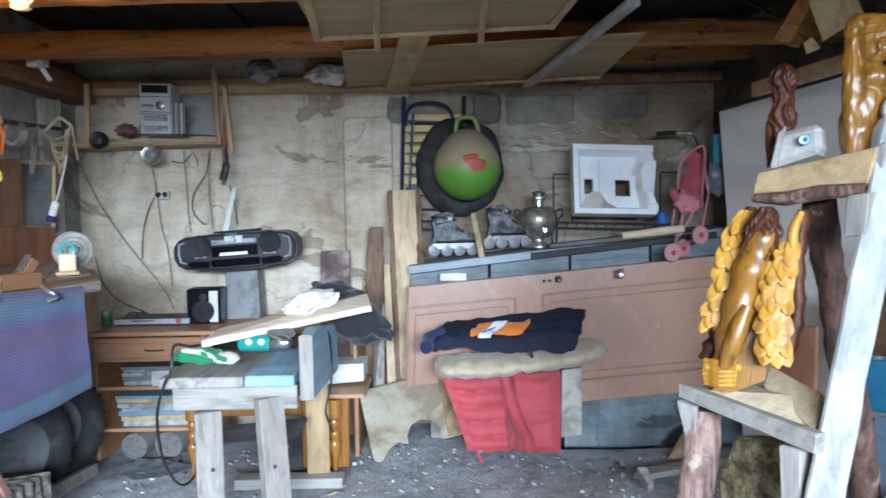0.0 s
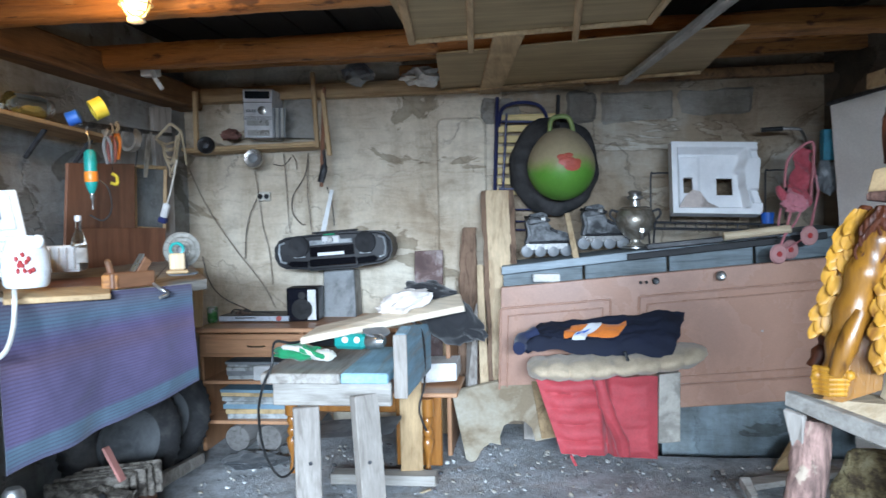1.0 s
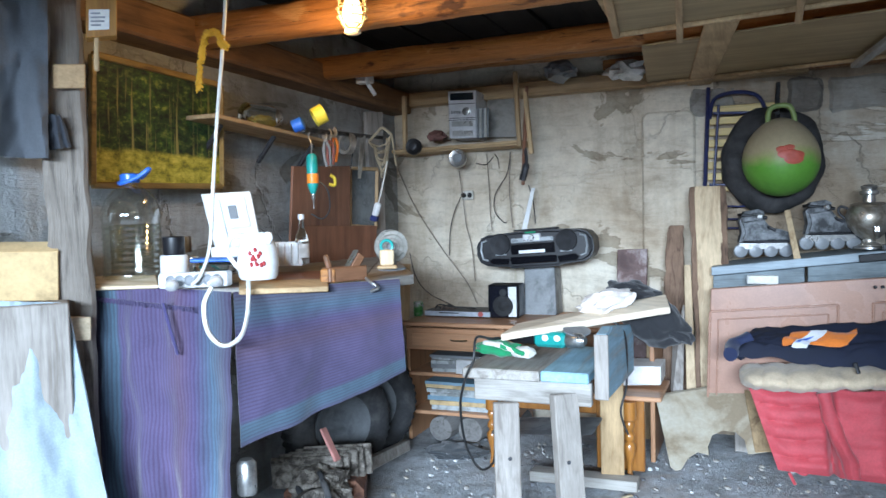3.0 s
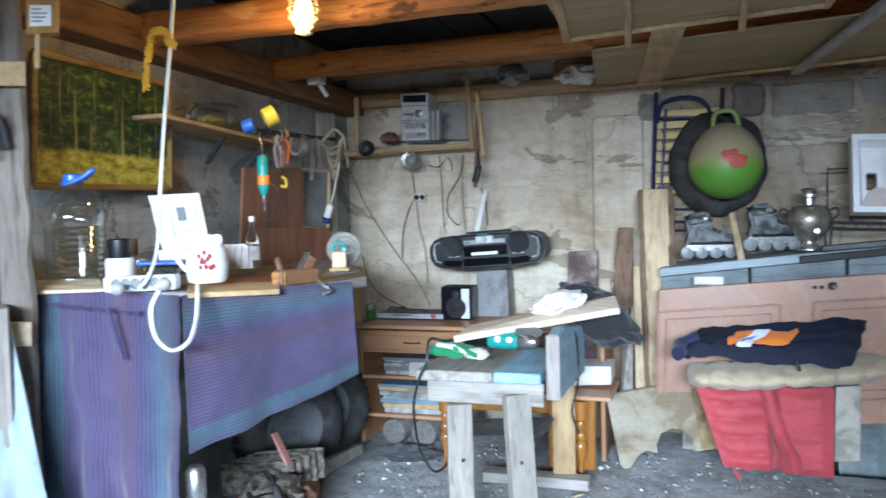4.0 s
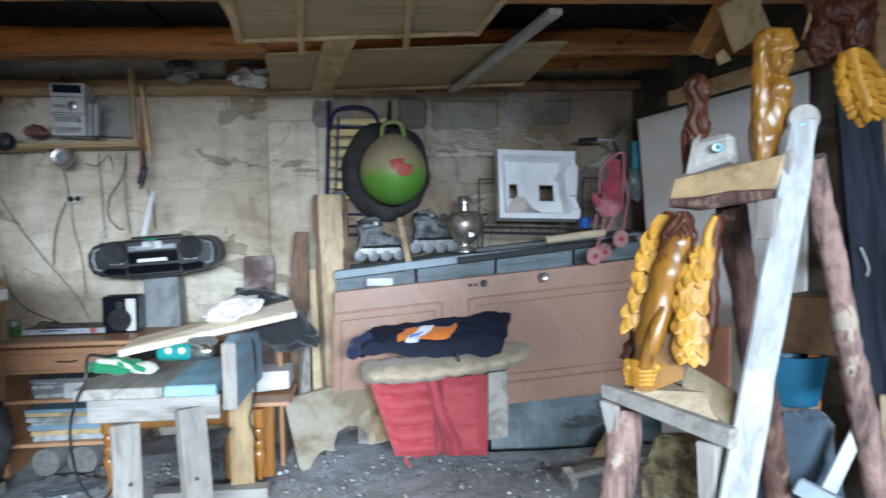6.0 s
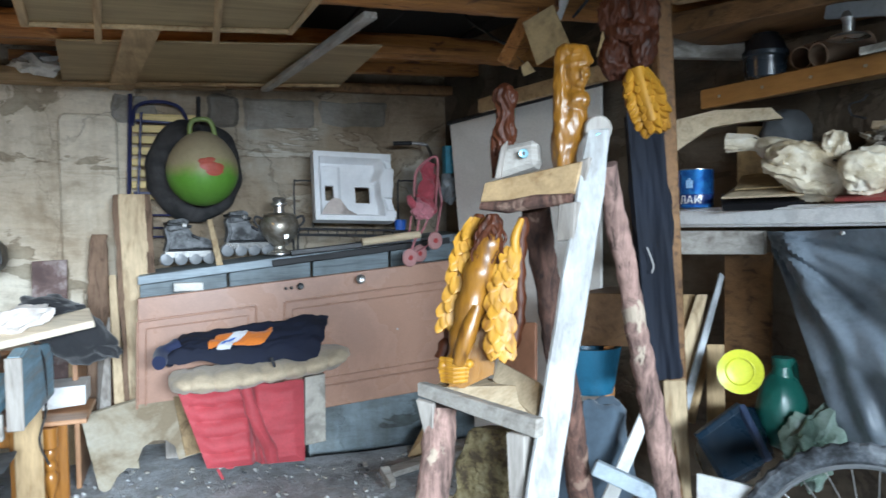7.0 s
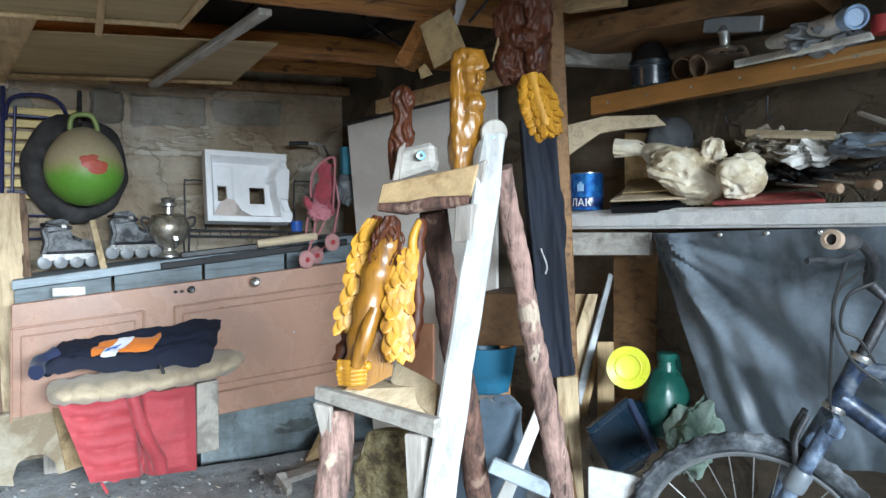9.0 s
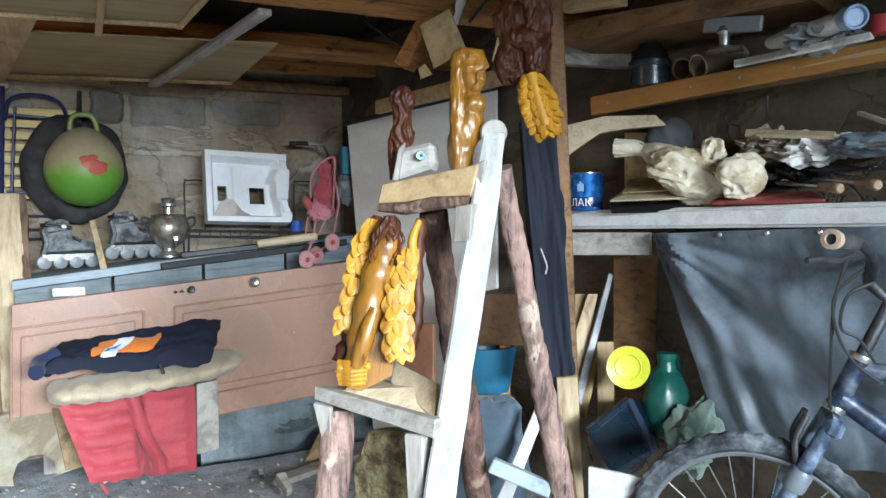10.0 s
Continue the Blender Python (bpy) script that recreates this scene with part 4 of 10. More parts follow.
tape_roll(None, pose(*(-1.580, 2.609, 1.753), 20, 60, 60), 0.038, 0.045, M_YELLOW, "tape_roll", "yellow adhesive tape roll on the shelf end")
tape_roll(None, pose(*(-1.854, 3.317, 1.712), 85, 0, -20), 0.055, 0.03, surface("grey_tape", (0.3, 0.28, 0.25)), "tape_roll", "grey tape roll hanging on a nail")
one("blue_tin", lathe([(0.025, 0), (0.026, 0.003), (0.026, 0.04), (0.022, 0.043)], 20, pose(*(-1.666, 2.555, 1.708), 0, 70, 20)), M_BLUE, "small blue tin on the shelf", "tin", "", 40)
one("tool_rail", bar((-1.634, 2.576, 1.695), (-2.082, 4.158, 1.825), 0.02, 0.02), M_IRON, "dark metal rail with hanging tools", "rail")


def drill():
    top, low = Vector((-1.609, 2.591, 1.602)), Vector((-1.607, 2.592, 1.444))
    t = thing("power_drill", Matrix.Translation(low), "teal hand grinder with orange switch hanging on a hook", "drill")
    m, l = along(top, low)
    S("body", lathe([(0.012, 0), (0.021, 0.01), (0.023, l * 0.35), (0.02, l * 0.6), (0.022, l * 0.78), (0.015, l * 0.92), (0.009, l)], 20, m), M_TEAL, t)
    S("grip_band", lathe([(0.0225, l * 0.5), (0.0235, l * 0.52), (0.0235, l * 0.72), (0.0225, l * 0.74)], 20, m), M_ORANGE, t, "orange rubber band")
    S("chuck", lathe([(0.008, l), (0.008, l + 0.02), (0.004, l + 0.025), (0.002, l + 0.06)], 12, m), M_STEEL, t, "steel chuck")
    S("hook", tube(curve_pts([top, top + Vector((0, 0, 0.04)), top + Vector((-0.012, 0, 0.07)), top + Vector((-0.005, 0, 0.085))], 10), 0.003, 6), M_STEEL, t, "wire hook")
    S("cord", tube(curve_pts([low + Vector((0, 0.01, 0.06)), low + Vector((0.05, 0.02, 0.02)), low + Vector((0.055, 0.03, -0.06)), low + Vector((0.02, 0.03, -0.1)), low + Vector((-0.03, 0.03, -0.08))], 24), 0.003, 6), M_CABLE, t, "black cord")


drill()


def pliers(p, tilt, mat, label):
    t = thing("pliers", pose(*p, 0, tilt, 20), label, "pliers", "hanging pliers")
    for s in (-1, 1):
        smooth(part("handle", tube(curve_pts([(0.004 * s, 0, 0), (0.014 * s, 0, -0.04), (0.01 * s, 0, -0.11)], 12), 0.0065, 8), mat, t))
        smooth(part("jaw", tube([(0.004 * s, 0.001 * s, 0), (-0.007 * s, 0.001 * s, 0.02), (-0.002 * s, 0, 0.05)], [0.007, 0.008, 0.003], 8), M_STEEL, t, "steel jaw"))


pliers((-1.745, 3.011, 1.708), 4, M_ORANGE, "pliers with orange handles hanging on the rail")
pliers((-1.714, 2.878, 1.680), -6, M_GREYPLASTIC, "pliers with grey handles hanging on the rail")
pliers((-1.733, 2.949, 1.692), 0, surface("worn_red_grip", (0.35, 0.12, 0.1)), "pliers with worn reddish handles on the rail")
def yellow_clip():
    t = thing("yellow_clip", Matrix.Translation((-1.610, 2.765, 1.483)), "yellow plastic clip hanging by a string", "clip")
    S("hook", tube(curve_pts([(-1.625, 2.757, 1.525), (-1.610, 2.766, 1.511), (-1.610, 2.765, 1.483), (-1.630, 2.754, 1.488)], 12), 0.007, 8), M_YELLOW, t)
    S("string", tube([(-1.623, 2.758, 1.525), (-1.680, 2.864, 1.621), (-1.741, 2.979, 1.725)], 0.0015, 5), M_CABLE, t, "thin dark string")


yellow_clip()
one("screwdriver", tube([(-1.881, 3.450, 1.765), (-1.888, 3.447, 1.690), (-1.894, 3.444, 1.678), (-1.903, 3.438, 1.598)], [0.012, 0.011, 0.003, 0.003], 8), M_IRON, "dark screwdriver hanging on the rail", "screwdriver", "", 40)
one("hand_saw", board((-1.913, 3.570, 1.777), (-1.919, 3.646, 1.784), (-1.949, 3.630, 1.554), (-1.929, 3.561, 1.551), 0.004), M_STEEL, "narrow steel saw blade hanging on the rail", "saw")


def rope():
    t = thing("rope_coil", pose(*(-1.885, 3.753, 1.581)), "pale rope coil hanging on a nail in the corner", "rope")
    rp = cloth("rope_fibre", (0.44, 0.36, 0.24), relief=0.8)
    l, r = Vector((-1.955, 3.75, 1.765)), Vector((-1.815, 3.75, 1.79))
    for k in range(9):
        lo = 0.045 + 0.018 * k + 0.008 * math.sin(k * 2.3)
        p0 = l + Vector((0.006 * k, -0.004 * (k % 3), -0.005 * k))
        p1 = r + Vector((-0.004 * k, 0.004 * (k % 2), -0.003 * k))
        pts = [p0.lerp(p1, i / 16) + Vector((0.02 * (i / 16) * (1 - i / 16), -0.012 * math.sin(i * 0.9 + k), -lo * 4 * (i / 16) * (1 - i / 16))) for i in range(17)]
        S("loop", tube(pts, 0.0055, 6), rp, t)
    S("lashing", tube(curve_pts([l, (-1.90, 3.745, 1.81), (-1.865, 3.74, 1.83), r], 14), 0.008, 8), rp, t)
    S("tail", tube(curve_pts([r, (-1.80, 3.74, 1.70), (-1.79, 3.74, 1.62)], 12), 0.005, 6), rp, t)


rope()


def socket_end():
    t = thing("extension_socket", pose(*(-1.879, 3.644, 1.349), 0, 18, 0), "white and blue extension socket hanging on a cable", "socket")
    part("body", box(0.035, 0.03, 0.075, None, 0.008), M_WHITE, t)
    part("grip", box(0.04, 0.034, 0.03, pose(0, 0, -0.028), 0.006), plain("navy_plastic", (0.02, 0.03, 0.12), 0.4), t, "dark blue grip")
    smooth(part("cable", tube(curve_pts([(0, 0, 0.07), (0.0, 0, 0.16), (-0.02, 0.02, 0.3)], 12), 0.004, 6), M_WIRE_W, t))


socket_end()

# painting, post and what hangs round it
def painting():
    m, nt, b = material("forest_canvas")
    uv = uv_of(nt)
    sep = nt.nodes.new("ShaderNodeSeparateXYZ")
    nt.links.new(uv, sep.inputs[0])
    mp = nt.nodes.new("ShaderNodeMapping")
    mp.inputs["Scale"].default_value = (30, 0.7, 1)
    nt.links.new(uv, mp.inputs[0])
    trunks = nd(nt, "ShaderNodeTexNoise", Scale=1.0, Detail=3.0, Roughness=0.6)
    nt.links.new(mp.outputs[0], trunks.inputs["Vector"])
    leaf = nd(nt, "ShaderNodeTexNoise", Scale=14.0, Detail=7.0, Roughness=0.72)
    nt.links.new(uv, leaf.inputs["Vector"])
    mass = nd(nt, "ShaderNodeTexNoise", Scale=4.0, Detail=4.0, Roughness=0.6)
    nt.links.new(uv, mass.inputs["Vector"])
    wood_c = ramp(nt, leaf.outputs[0], [(0.40, (0.005, 0.014, 0.006)), (0.54, (0.035, 0.075, 0.016)), (0.70, (0.28, 0.31, 0.06))])
    lit = ramp(nt, mass.outputs[0], [(0.45, (0.5, 0.5, 0.5)), (0.62, (1.6, 1.5, 1.0))])
    wood_c = mixed(nt, 0.8, wood_c, lit, "MULTIPLY")
    tr = ramp(nt, trunks.outputs[0], [(0.56, (0, 0, 0)), (0.62, (1, 1, 1))])
    low_mask = ramp(nt, sep.outputs[1], [(0.3, (1, 1, 1)), (0.72, (0.85, 0.85, 0.85)), (0.95, (0.15, 0.15, 0.15))])
    tm = mixed(nt, 1.0, tr, low_mask, "MULTIPLY")
    wood_c = mixed(nt, tm, wood_c, (0.27, 0.23, 0.07))
    meadow = ramp(nt, leaf.outputs[0], [(0.35, (0.12, 0.12, 0.016)), (0.5, (0.42, 0.36, 0.04)), (0.66, (0.68, 0.56, 0.10))])
    edge = nt.nodes.new("ShaderNodeMath")
    edge.operation = "MULTIPLY_ADD"
    edge.inputs[1].default_value, edge.inputs[2].default_value = 0.14, -0.07
    nt.links.new(mass.outputs[0], edge.inputs[0])
    ad = nt.nodes.new("ShaderNodeMath")
    ad.operation = "ADD"
    nt.links.new(sep.outputs[1], ad.inputs[0])
    nt.links.new(edge.outputs[0], ad.inputs[1])
    k = ramp(nt, ad.outputs[0], [(0.27, (0, 0, 0)), (0.31, (1, 1, 1))])
    c = mixed(nt, k, meadow, wood_c)
    nt.links.new(c, b.inputs["Base Color"])
    b.inputs["Roughness"].default_value = 0.65
    bump(nt, b, leaf.outputs[0], 0.2, 0.001)
    a, bb, cc, d = (Vector(p) for p in ((-2.130, 2.014, 1.938), (-2.100, 2.666, 1.923), (-2.170, 2.736, 1.497), (-2.170, 2.025, 1.483)))
    t = thing("painting", Matrix.Translation(d), "framed painting of a green forest and yellow meadow", "painting")
    out = Vector((1, 0, 0.1)).normalized()
    W("canvas", sheet(2, 2, lambda u, v: bilinear(a, bb, cc, d, u, v), 0.01), m, t)
    fm = wood("gilded_frame", (0.32, 0.2, 0.06), (0.16, 0.09, 0.03), "y", 0.4)
    for p, q in ((a, bb), (bb, cc), (cc, d), (d, a)):
        W("frame_bar", bar(p + out * 0.006, q + out * 0.006, 0.022, 0.024), fm, t)


painting()
post = box(0.125, 0.13, 2.3, pose(-2.05, 1.82, 0, 0, 0, 45), 0.012)
bmesh.ops.subdivide_edges(post, edges=[e for e in post.edges if e.calc_length() > 1], cuts=50)
structure("post", rough_up(post, 0.012, 7), wood("split_post", (0.22, 0.19, 0.16), (0.06, 0.048, 0.038), "z", 0.85, 1.3, stain=0.8, relief=1.0), "rough grey timber post holding up the roof", "post")
one("post_strap", board((-1.992, 1.733, 1.843), (-1.930, 1.802, 1.849), (-1.932, 1.799, 1.774), (-1.994, 1.731, 1.769), 0.012), M_PINE_X, "thin wooden cleat nailed to the post", "cleat")
one("post_strap", board((-1.998, 1.726, 1.059), (-1.942, 1.788, 1.052), (-1.944, 1.786, 0.977), (-2.000, 1.723, 0.985), 0.02), M_PALE_X, "pale wooden block nailed to the post", "cleat")


def box_icon():
    a, b, c, d = (Vector(p) for p in ((-1.819, 1.715, 2.105), (-1.759, 1.776, 2.106), (-1.765, 1.770, 1.912), (-1.825, 1.708, 1.900)))
    t = thing("wooden_case", Matrix.Translation(d), "orange wooden case with a white label beside the post", "case")
    W("body", board(a, b, c, d, 0.06), wood("orange_case", (0.5, 0.24, 0.05), (0.36, 0.15, 0.03), "z", 0.45), t)
    out = (b - a).cross(a - d).normalized()
    p = [bilinear(a, b, c, d, u, v) + out * 0.003 for u, v in ((0.1, 0.4), (0.75, 0.4), (0.75, 0.1), (0.1, 0.1))]
    W("label", board(*p, 0.002, out, 0), M_PAPER, t, "white paper label with grey print")
    bars_of_writing(t, p[0] + out * 0.001 + (p[1] - p[0]) * 0.1 - (p[0] - p[3]) * 0.15, p[1] - p[0], p[0] - p[3], 4, (p[1] - p[0]).length * 0.75, (p[0] - p[3]).length * 0.19, M_CORAL)
    W("batten", bar((-1.819, 1.744, 1.915), (-1.822, 1.741, 1.807), 0.02, 0.015), M_PINE_Z, t)


box_icon()
gl = bmesh.new()
gp = curve_pts([(-1.629, 1.962, 1.768), (-1.621, 1.969, 1.854), (-1.611, 1.977, 1.925), (-1.589, 1.994, 1.955), (-1.571, 2.009, 1.931), (-1.546, 2.003, 1.899)], 60)
for i, p in enumerate(gp):
    for k in range(7):
        a = i * 1.3 + k * 0.9
        o = Vector((math.cos(a), 0.6 * math.sin(a), 0.8 * math.sin(a * 1.7) - 0.3))
        add_tube(gl, [p, p + o * (0.010 + 0.007 * random.random())], [0.0042, 0.0016], 5)
one("garland", gl, surface("yellow_petals", (0.65, 0.33, 0.02), fine=200, relief=0.6), "yellow flower garland hanging over the beam", "garland", "", 30)


def cage_lamp():
    c = Vector((-1.315, 2.420, 2.085))
    t = thing("caged_lamp", Matrix.Translation(c), "lit bulb in a wire cage under the beam", "lamp")
    gm, nt, b = material("glowing_bulb")
    b.inputs["Emission Color"].default_value = (1.0, 0.66, 0.25, 1)
    b.inputs["Emission Strength"].default_value = 14
    b.inputs["Base Color"].default_value = (0.9, 0.8, 0.6, 1)
    S("bulb", lathe([(0.012, -0.055), (0.03, -0.04), (0.036, -0.01), (0.028, 0.025), (0.016, 0.05), (0.016, 0.06)], 24, Matrix.Translation(c)), gm, t, "glowing warm bulb")
    wm = plain("cage_wire", (0.6, 0.52, 0.36), 0.35, 0.6)
    for z, r in ((-0.05, 0.035), (-0.025, 0.053), (0.005, 0.056), (0.035, 0.05)):
        S("cage_ring", tube(circle_pts(r, 28, Matrix.Translation(c + Vector((0, 0, z)))), 0.003, 6, True), wm, t)
    for k in range(6):
        a = k * math.pi / 3
        S("cage_rib", tube(curve_pts([c + Vector((r * math.cos(a), r * math.sin(a), z)) for r, z in ((0.01, -0.07), (0.035, -0.055), (0.055, -0.01), (0.052, 0.035), (0.03, 0.07))], 12), 0.0026, 6), wm, t)
    S("socket", lathe([(0.03, 0.055), (0.034, 0.06), (0.034, 0.09), (0.02, 0.1), (0.012, 0.16)], 22, Matrix.Translation(c)), plain("ceramic", (0.6, 0.55, 0.45), 0.3), t, "pale ceramic lamp socket")
    S("arm", tube([c + Vector((0, 0, 0.15)), c + Vector((0.02, 0.1, 0.15)), Vector((c.x + 0.03, 2.6, 2.14))], 0.008, 8), M_IRON, t, "dark metal lamp arm")
    S("bottom_cap", lathe([(0.02, -0.085), (0.03, -0.08), (0.03, -0.07), (0.015, -0.066)], 22, Matrix.Translation(c)), plain("cap_ceramic", (0.55, 0.5, 0.42), 0.3), t)


cage_lamp()

# left edge: hanging jacket, white cloth over a stand, cardboard box
one("grey_jacket", drape((-2.141, 1.510, 2.089), (-1.978, 1.718, 2.128), (-2.008, 1.714, 1.551), (-2.155, 1.490, 1.564), 30, 40, 0.03, 2.0, 0.012, 2.0), cloth("grey_cotton", (0.09, 0.10, 0.115)), "grey work jacket hanging beside the post", "jacket", "", 60)
one("strap", drape((-1.996, 1.712, 1.690), (-1.975, 1.737, 1.683), (-1.969, 1.759, 1.587), (-1.999, 1.724, 1.579), 8, 10, 0.01, 1.5, 0.01, 3.0), cloth("dark_strap", (0.03, 0.035, 0.045)), "dark webbing strap hanging on the post", "strap", "", 60)
structure("coat_rail", bar((-2.3, 1.45, 2.05), (-1.85, 1.72, 2.05), 0.03, 0.03), M_GREY_X, "wooden rail for coats between wall and post", "rail")
one("side_stand", box(0.4, 0.14, 1.11, pose(-2.1, 1.58, 0, 0, 0, 48), 0.004), M_GREY_Z, "grey wooden stand beside the post", "stand")


def carton():
    a, b, c, d = (Vector(p) for p in ((-2.148, 1.569, 1.271), (-2.013, 1.739, 1.264), (-2.016, 1.736, 1.110), (-2.152, 1.563, 1.121)))
    t = thing("cardboard_box", Matrix.Translation(d), "small brown cardboard box on the stand", "box")
    W("body", board(a, b, c, d, 0.1, None, 0.003), M_CARD, t)
    out = (b - a).cross(a - d).normalized()
    W("flap", board(b - Vector((0, 0, 0)), a, a + Vector((0, 0, 0.03)) - out * 0.06, b + Vector((0, 0, 0.03)) - out * 0.06, 0.003, None, 0), M_CARD, t)


carton()
one("white_cloth", drape((-2.157, 1.452, 1.142), (-1.945, 1.703, 1.108), (-1.795, 1.718, 0.309), (-2.125, 1.391, 0.420), 50, 60, 0.02, 2.3, 0.006, 5.0), cloth("white_rag", (0.36, 0.44, 0.48), fade=0.75), "pale white cloth with ragged edge over the stand", "cloth", "", 60)

# under the bench: wheels, engine block, red lath
def tyre(c, axis, R, r, label):
    t = thing("car_wheel", Matrix.Translation(c), label, "wheel", "old wheels under the bench")
    m, _ = along(c, Vector(c) + Vector(axis))
    bm = bmesh.new()
    seg, prof = 84, []
    for i in range(14):
        a = 6.2832 * i / 14
        prof.append((R - r + r * (abs(math.cos(a)) ** 0.7) * (1 if math.cos(a) > 0 else -1), 0.085 * (abs(math.sin(a)) ** 0.8) * (1 if math.sin(a) > 0 else -1)))
    rings = [[bm.verts.new(m @ Vector(((q + (0.012 if (i % 2 and q > R - 0.03) else 0)) * math.cos(6.2832 * i / seg), (q + (0.012 if (i % 2 and q > R - 0.03) else 0)) * math.sin(6.2832 * i / seg), z))) for q, z in prof] for i in range(seg)]
    for lo, hi in zip(rings, rings[1:] + rings[:1]):
        for i in range(14):
            bm.faces.new((lo[i], lo[(i + 1) % 14], hi[(i + 1) % 14], hi[i]))
    bmesh.ops.recalc_face_normals(bm, faces=bm.faces[:])
    S("tyre", bm, M_RUBBER, t)
    S("rim", lathe([(0.05, 0.02), (R - 2 * r - 0.02, 0.05), (R - 2 * r + 0.015, 0.075), (R - 2 * r + 0.015, -0.07), (0.05, -0.03)], 36, m), surface("dusty_rim", (0.11, 0.115, 0.12), rough=0.85), t, "dusty grey rim")


tyre((-1.98, 3.35, 0.29), (0.82, -0.5, 0.05), 0.29, 0.075, "old car wheel with worn black tyre on the floor")
tyre((-2.02, 3.72, 0.30), (0.75, -0.65, 0.05), 0.30, 0.075, "old car wheel with worn black tyre on the floor")


def engine():
    t = thing("engine_block", pose(-1.7, 2.75, 0), "oily rusty engine with black hoses under the workbench", "engine")
    oily = surface("oily_metal", (0.10, 0.085, 0.07), (0.03, 0.025, 0.02), (0.28, 0.25, 0.21), 16, 60, 0.6, 0.3, 0.8, 0.02)
    pale = surface("grey_casting", (0.22, 0.19, 0.155), (0.06, 0.048, 0.038), (0.36, 0.32, 0.28), 18, 60, 0.55, 0.3, 0.8, 0.02)
    rust = surface("rusty_sheet", (0.20, 0.085, 0.05), (0.08, 0.035, 0.025), (0.3, 0.15, 0.1), 12, 60, 0.8, 0.1, 0.6, 0.01)
    W("sump", rough_up(box(0.34, 0.30, 0.22, pose(-1.74, 2.84, 0.0, 0, 0, 25), 0.04), 0.012, 14), rust, t, "rusty brown sump")
    for k in range(5):
        W("fin", rough_up(box(0.30, 0.018, 0.14, pose(-1.76 + 0.012 * k, 2.72 + 0.045 * k, 0.2, 8, 0, 25), 0.006), 0.006, 16), pale, t)
    S("casting", rough_up(lump(0.13, 0.1, 0.09, pose(-1.68, 2.68, 0.22), 0.3, 8, 3), 0.014, 26), pale, t, "pale grey casting", 35)
    S("flywheel", lathe([(0.03, -0.03), (0.13, -0.03), (0.135, -0.02), (0.135, 0.02), (0.12, 0.03), (0.05, 0.022), (0.03, 0.03)], 40, pose(-1.6, 2.52, 0.14, 78, 0, 62)), oily, t, "dark flywheel")
    for k, (x, y) in enumerate(((-1.62, 2.62), (-1.58, 2.58), (-1.66, 2.66), (-1.72, 2.6))):
        S("hose", tube(curve_pts([(x - 0.1, y + 0.12, 0.16), (x - 0.03, y + 0.02, 0.3 - 0.02 * k), (x + 0.05, y - 0.06, 0.2), (x + 0.06, y - 0.1, 0.02)], 24), 0.011 + 0.003 * (k % 2), 8), M_RUBBER, t, "black hose")
    S("canister", lathe([(0.028, 0), (0.032, 0.006), (0.032, 0.1), (0.02, 0.115)], 22, pose(*(-1.529, 2.003, 0.454))), M_STEEL, t, "shiny steel canister")


engine()
one("red_lath", bar((-1.576, 2.553, 0.516), (-1.503, 2.538, 0.397), 0.035, 0.012), surface("red_paint", (0.42, 0.17, 0.14)), "short pinkish red lath leaning under the bench", "lath")
one("bottle_debris", lathe([(0.03, 0), (0.032, 0.01), (0.032, 0.1), (0.012, 0.14), (0.012, 0.16)], 18, pose(*(-1.871, 2.436, 0.020))), M_CLEAR, "empty clear bottle on the floor under the bench", "bottle", "", 40)
one("base_board", board((-1.717, 2.700, 0.223), (-1.783, 3.803, 0.088), (-1.779, 3.805, 0.030), (-1.704, 2.590, 0.163), 0.04), M_GREY_X, "grey kerb board along the bench foot", "board")
one("white_board", board((-2.367, 4.620, 0.217), (-2.179, 4.620, 0.228), (-2.161, 4.550, -0.232), (-2.399, 4.550, -0.253), 0.015), surface("limewashed_board", (0.62, 0.62, 0.6)), "limewashed white board standing beside the desk", "board")
one("white_scrap", lump(0.03, 0.012, 0.008, pose(*(-1.840, 3.777, 0.020), 0, 0, 30), 0.2), M_WHITE, "small white scrap of plastic on the floor", "scrap", "", 40)

# ---- the back wall: desk, stereo shelf, boombox ----
def desk():
    t = thing("desk", pose(-1.2, 4.37, 0), "brown laminate writing desk with one drawer and open shelves", "desk")
    part("tabletop", box(1.46, 0.62, 0.024, pose(0, 0, 0.692), 0.004), M_DESK_X, t)
    for x in (-0.71, -0.12, 0.71):
        part("side_panel", box(0.024, 0.58, 0.69, pose(x, 0.01, 0), 0.003), M_DESK_Z, t)
    part("back_panel", box(1.4, 0.01, 0.4, pose(0, 0.29, 0.28), 0.0), M_DESK_Z, t)
    d = part("drawer", box(0.70, 0.02, 0.13, pose(-0.36, -0.30, 0.553), 0.006), M_DESK_X, t)
    part("panel_edge", box(0.62, 0.006, 0.08, pose(-0.36, -0.312, 0.578), 0.004), M_DESK_X, d)
    smooth(part("handle", tube(curve_pts([(-0.42, -0.315, 0.618), (-0.40, -0.335, 0.618), (-0.34, -0.335, 0.618), (-0.32, -0.315, 0.618)], 12), 0.005, 8), plain("brass_handle", (0.22, 0.16, 0.1), 0.35, 0.8), d, "dark metal pull"))
    for z in (0.395, 0.165):
        part("shelf", box(0.57, 0.55, 0.02, pose(-0.415, -0.02, z), 0.003), M_DESK_X, t)


desk()


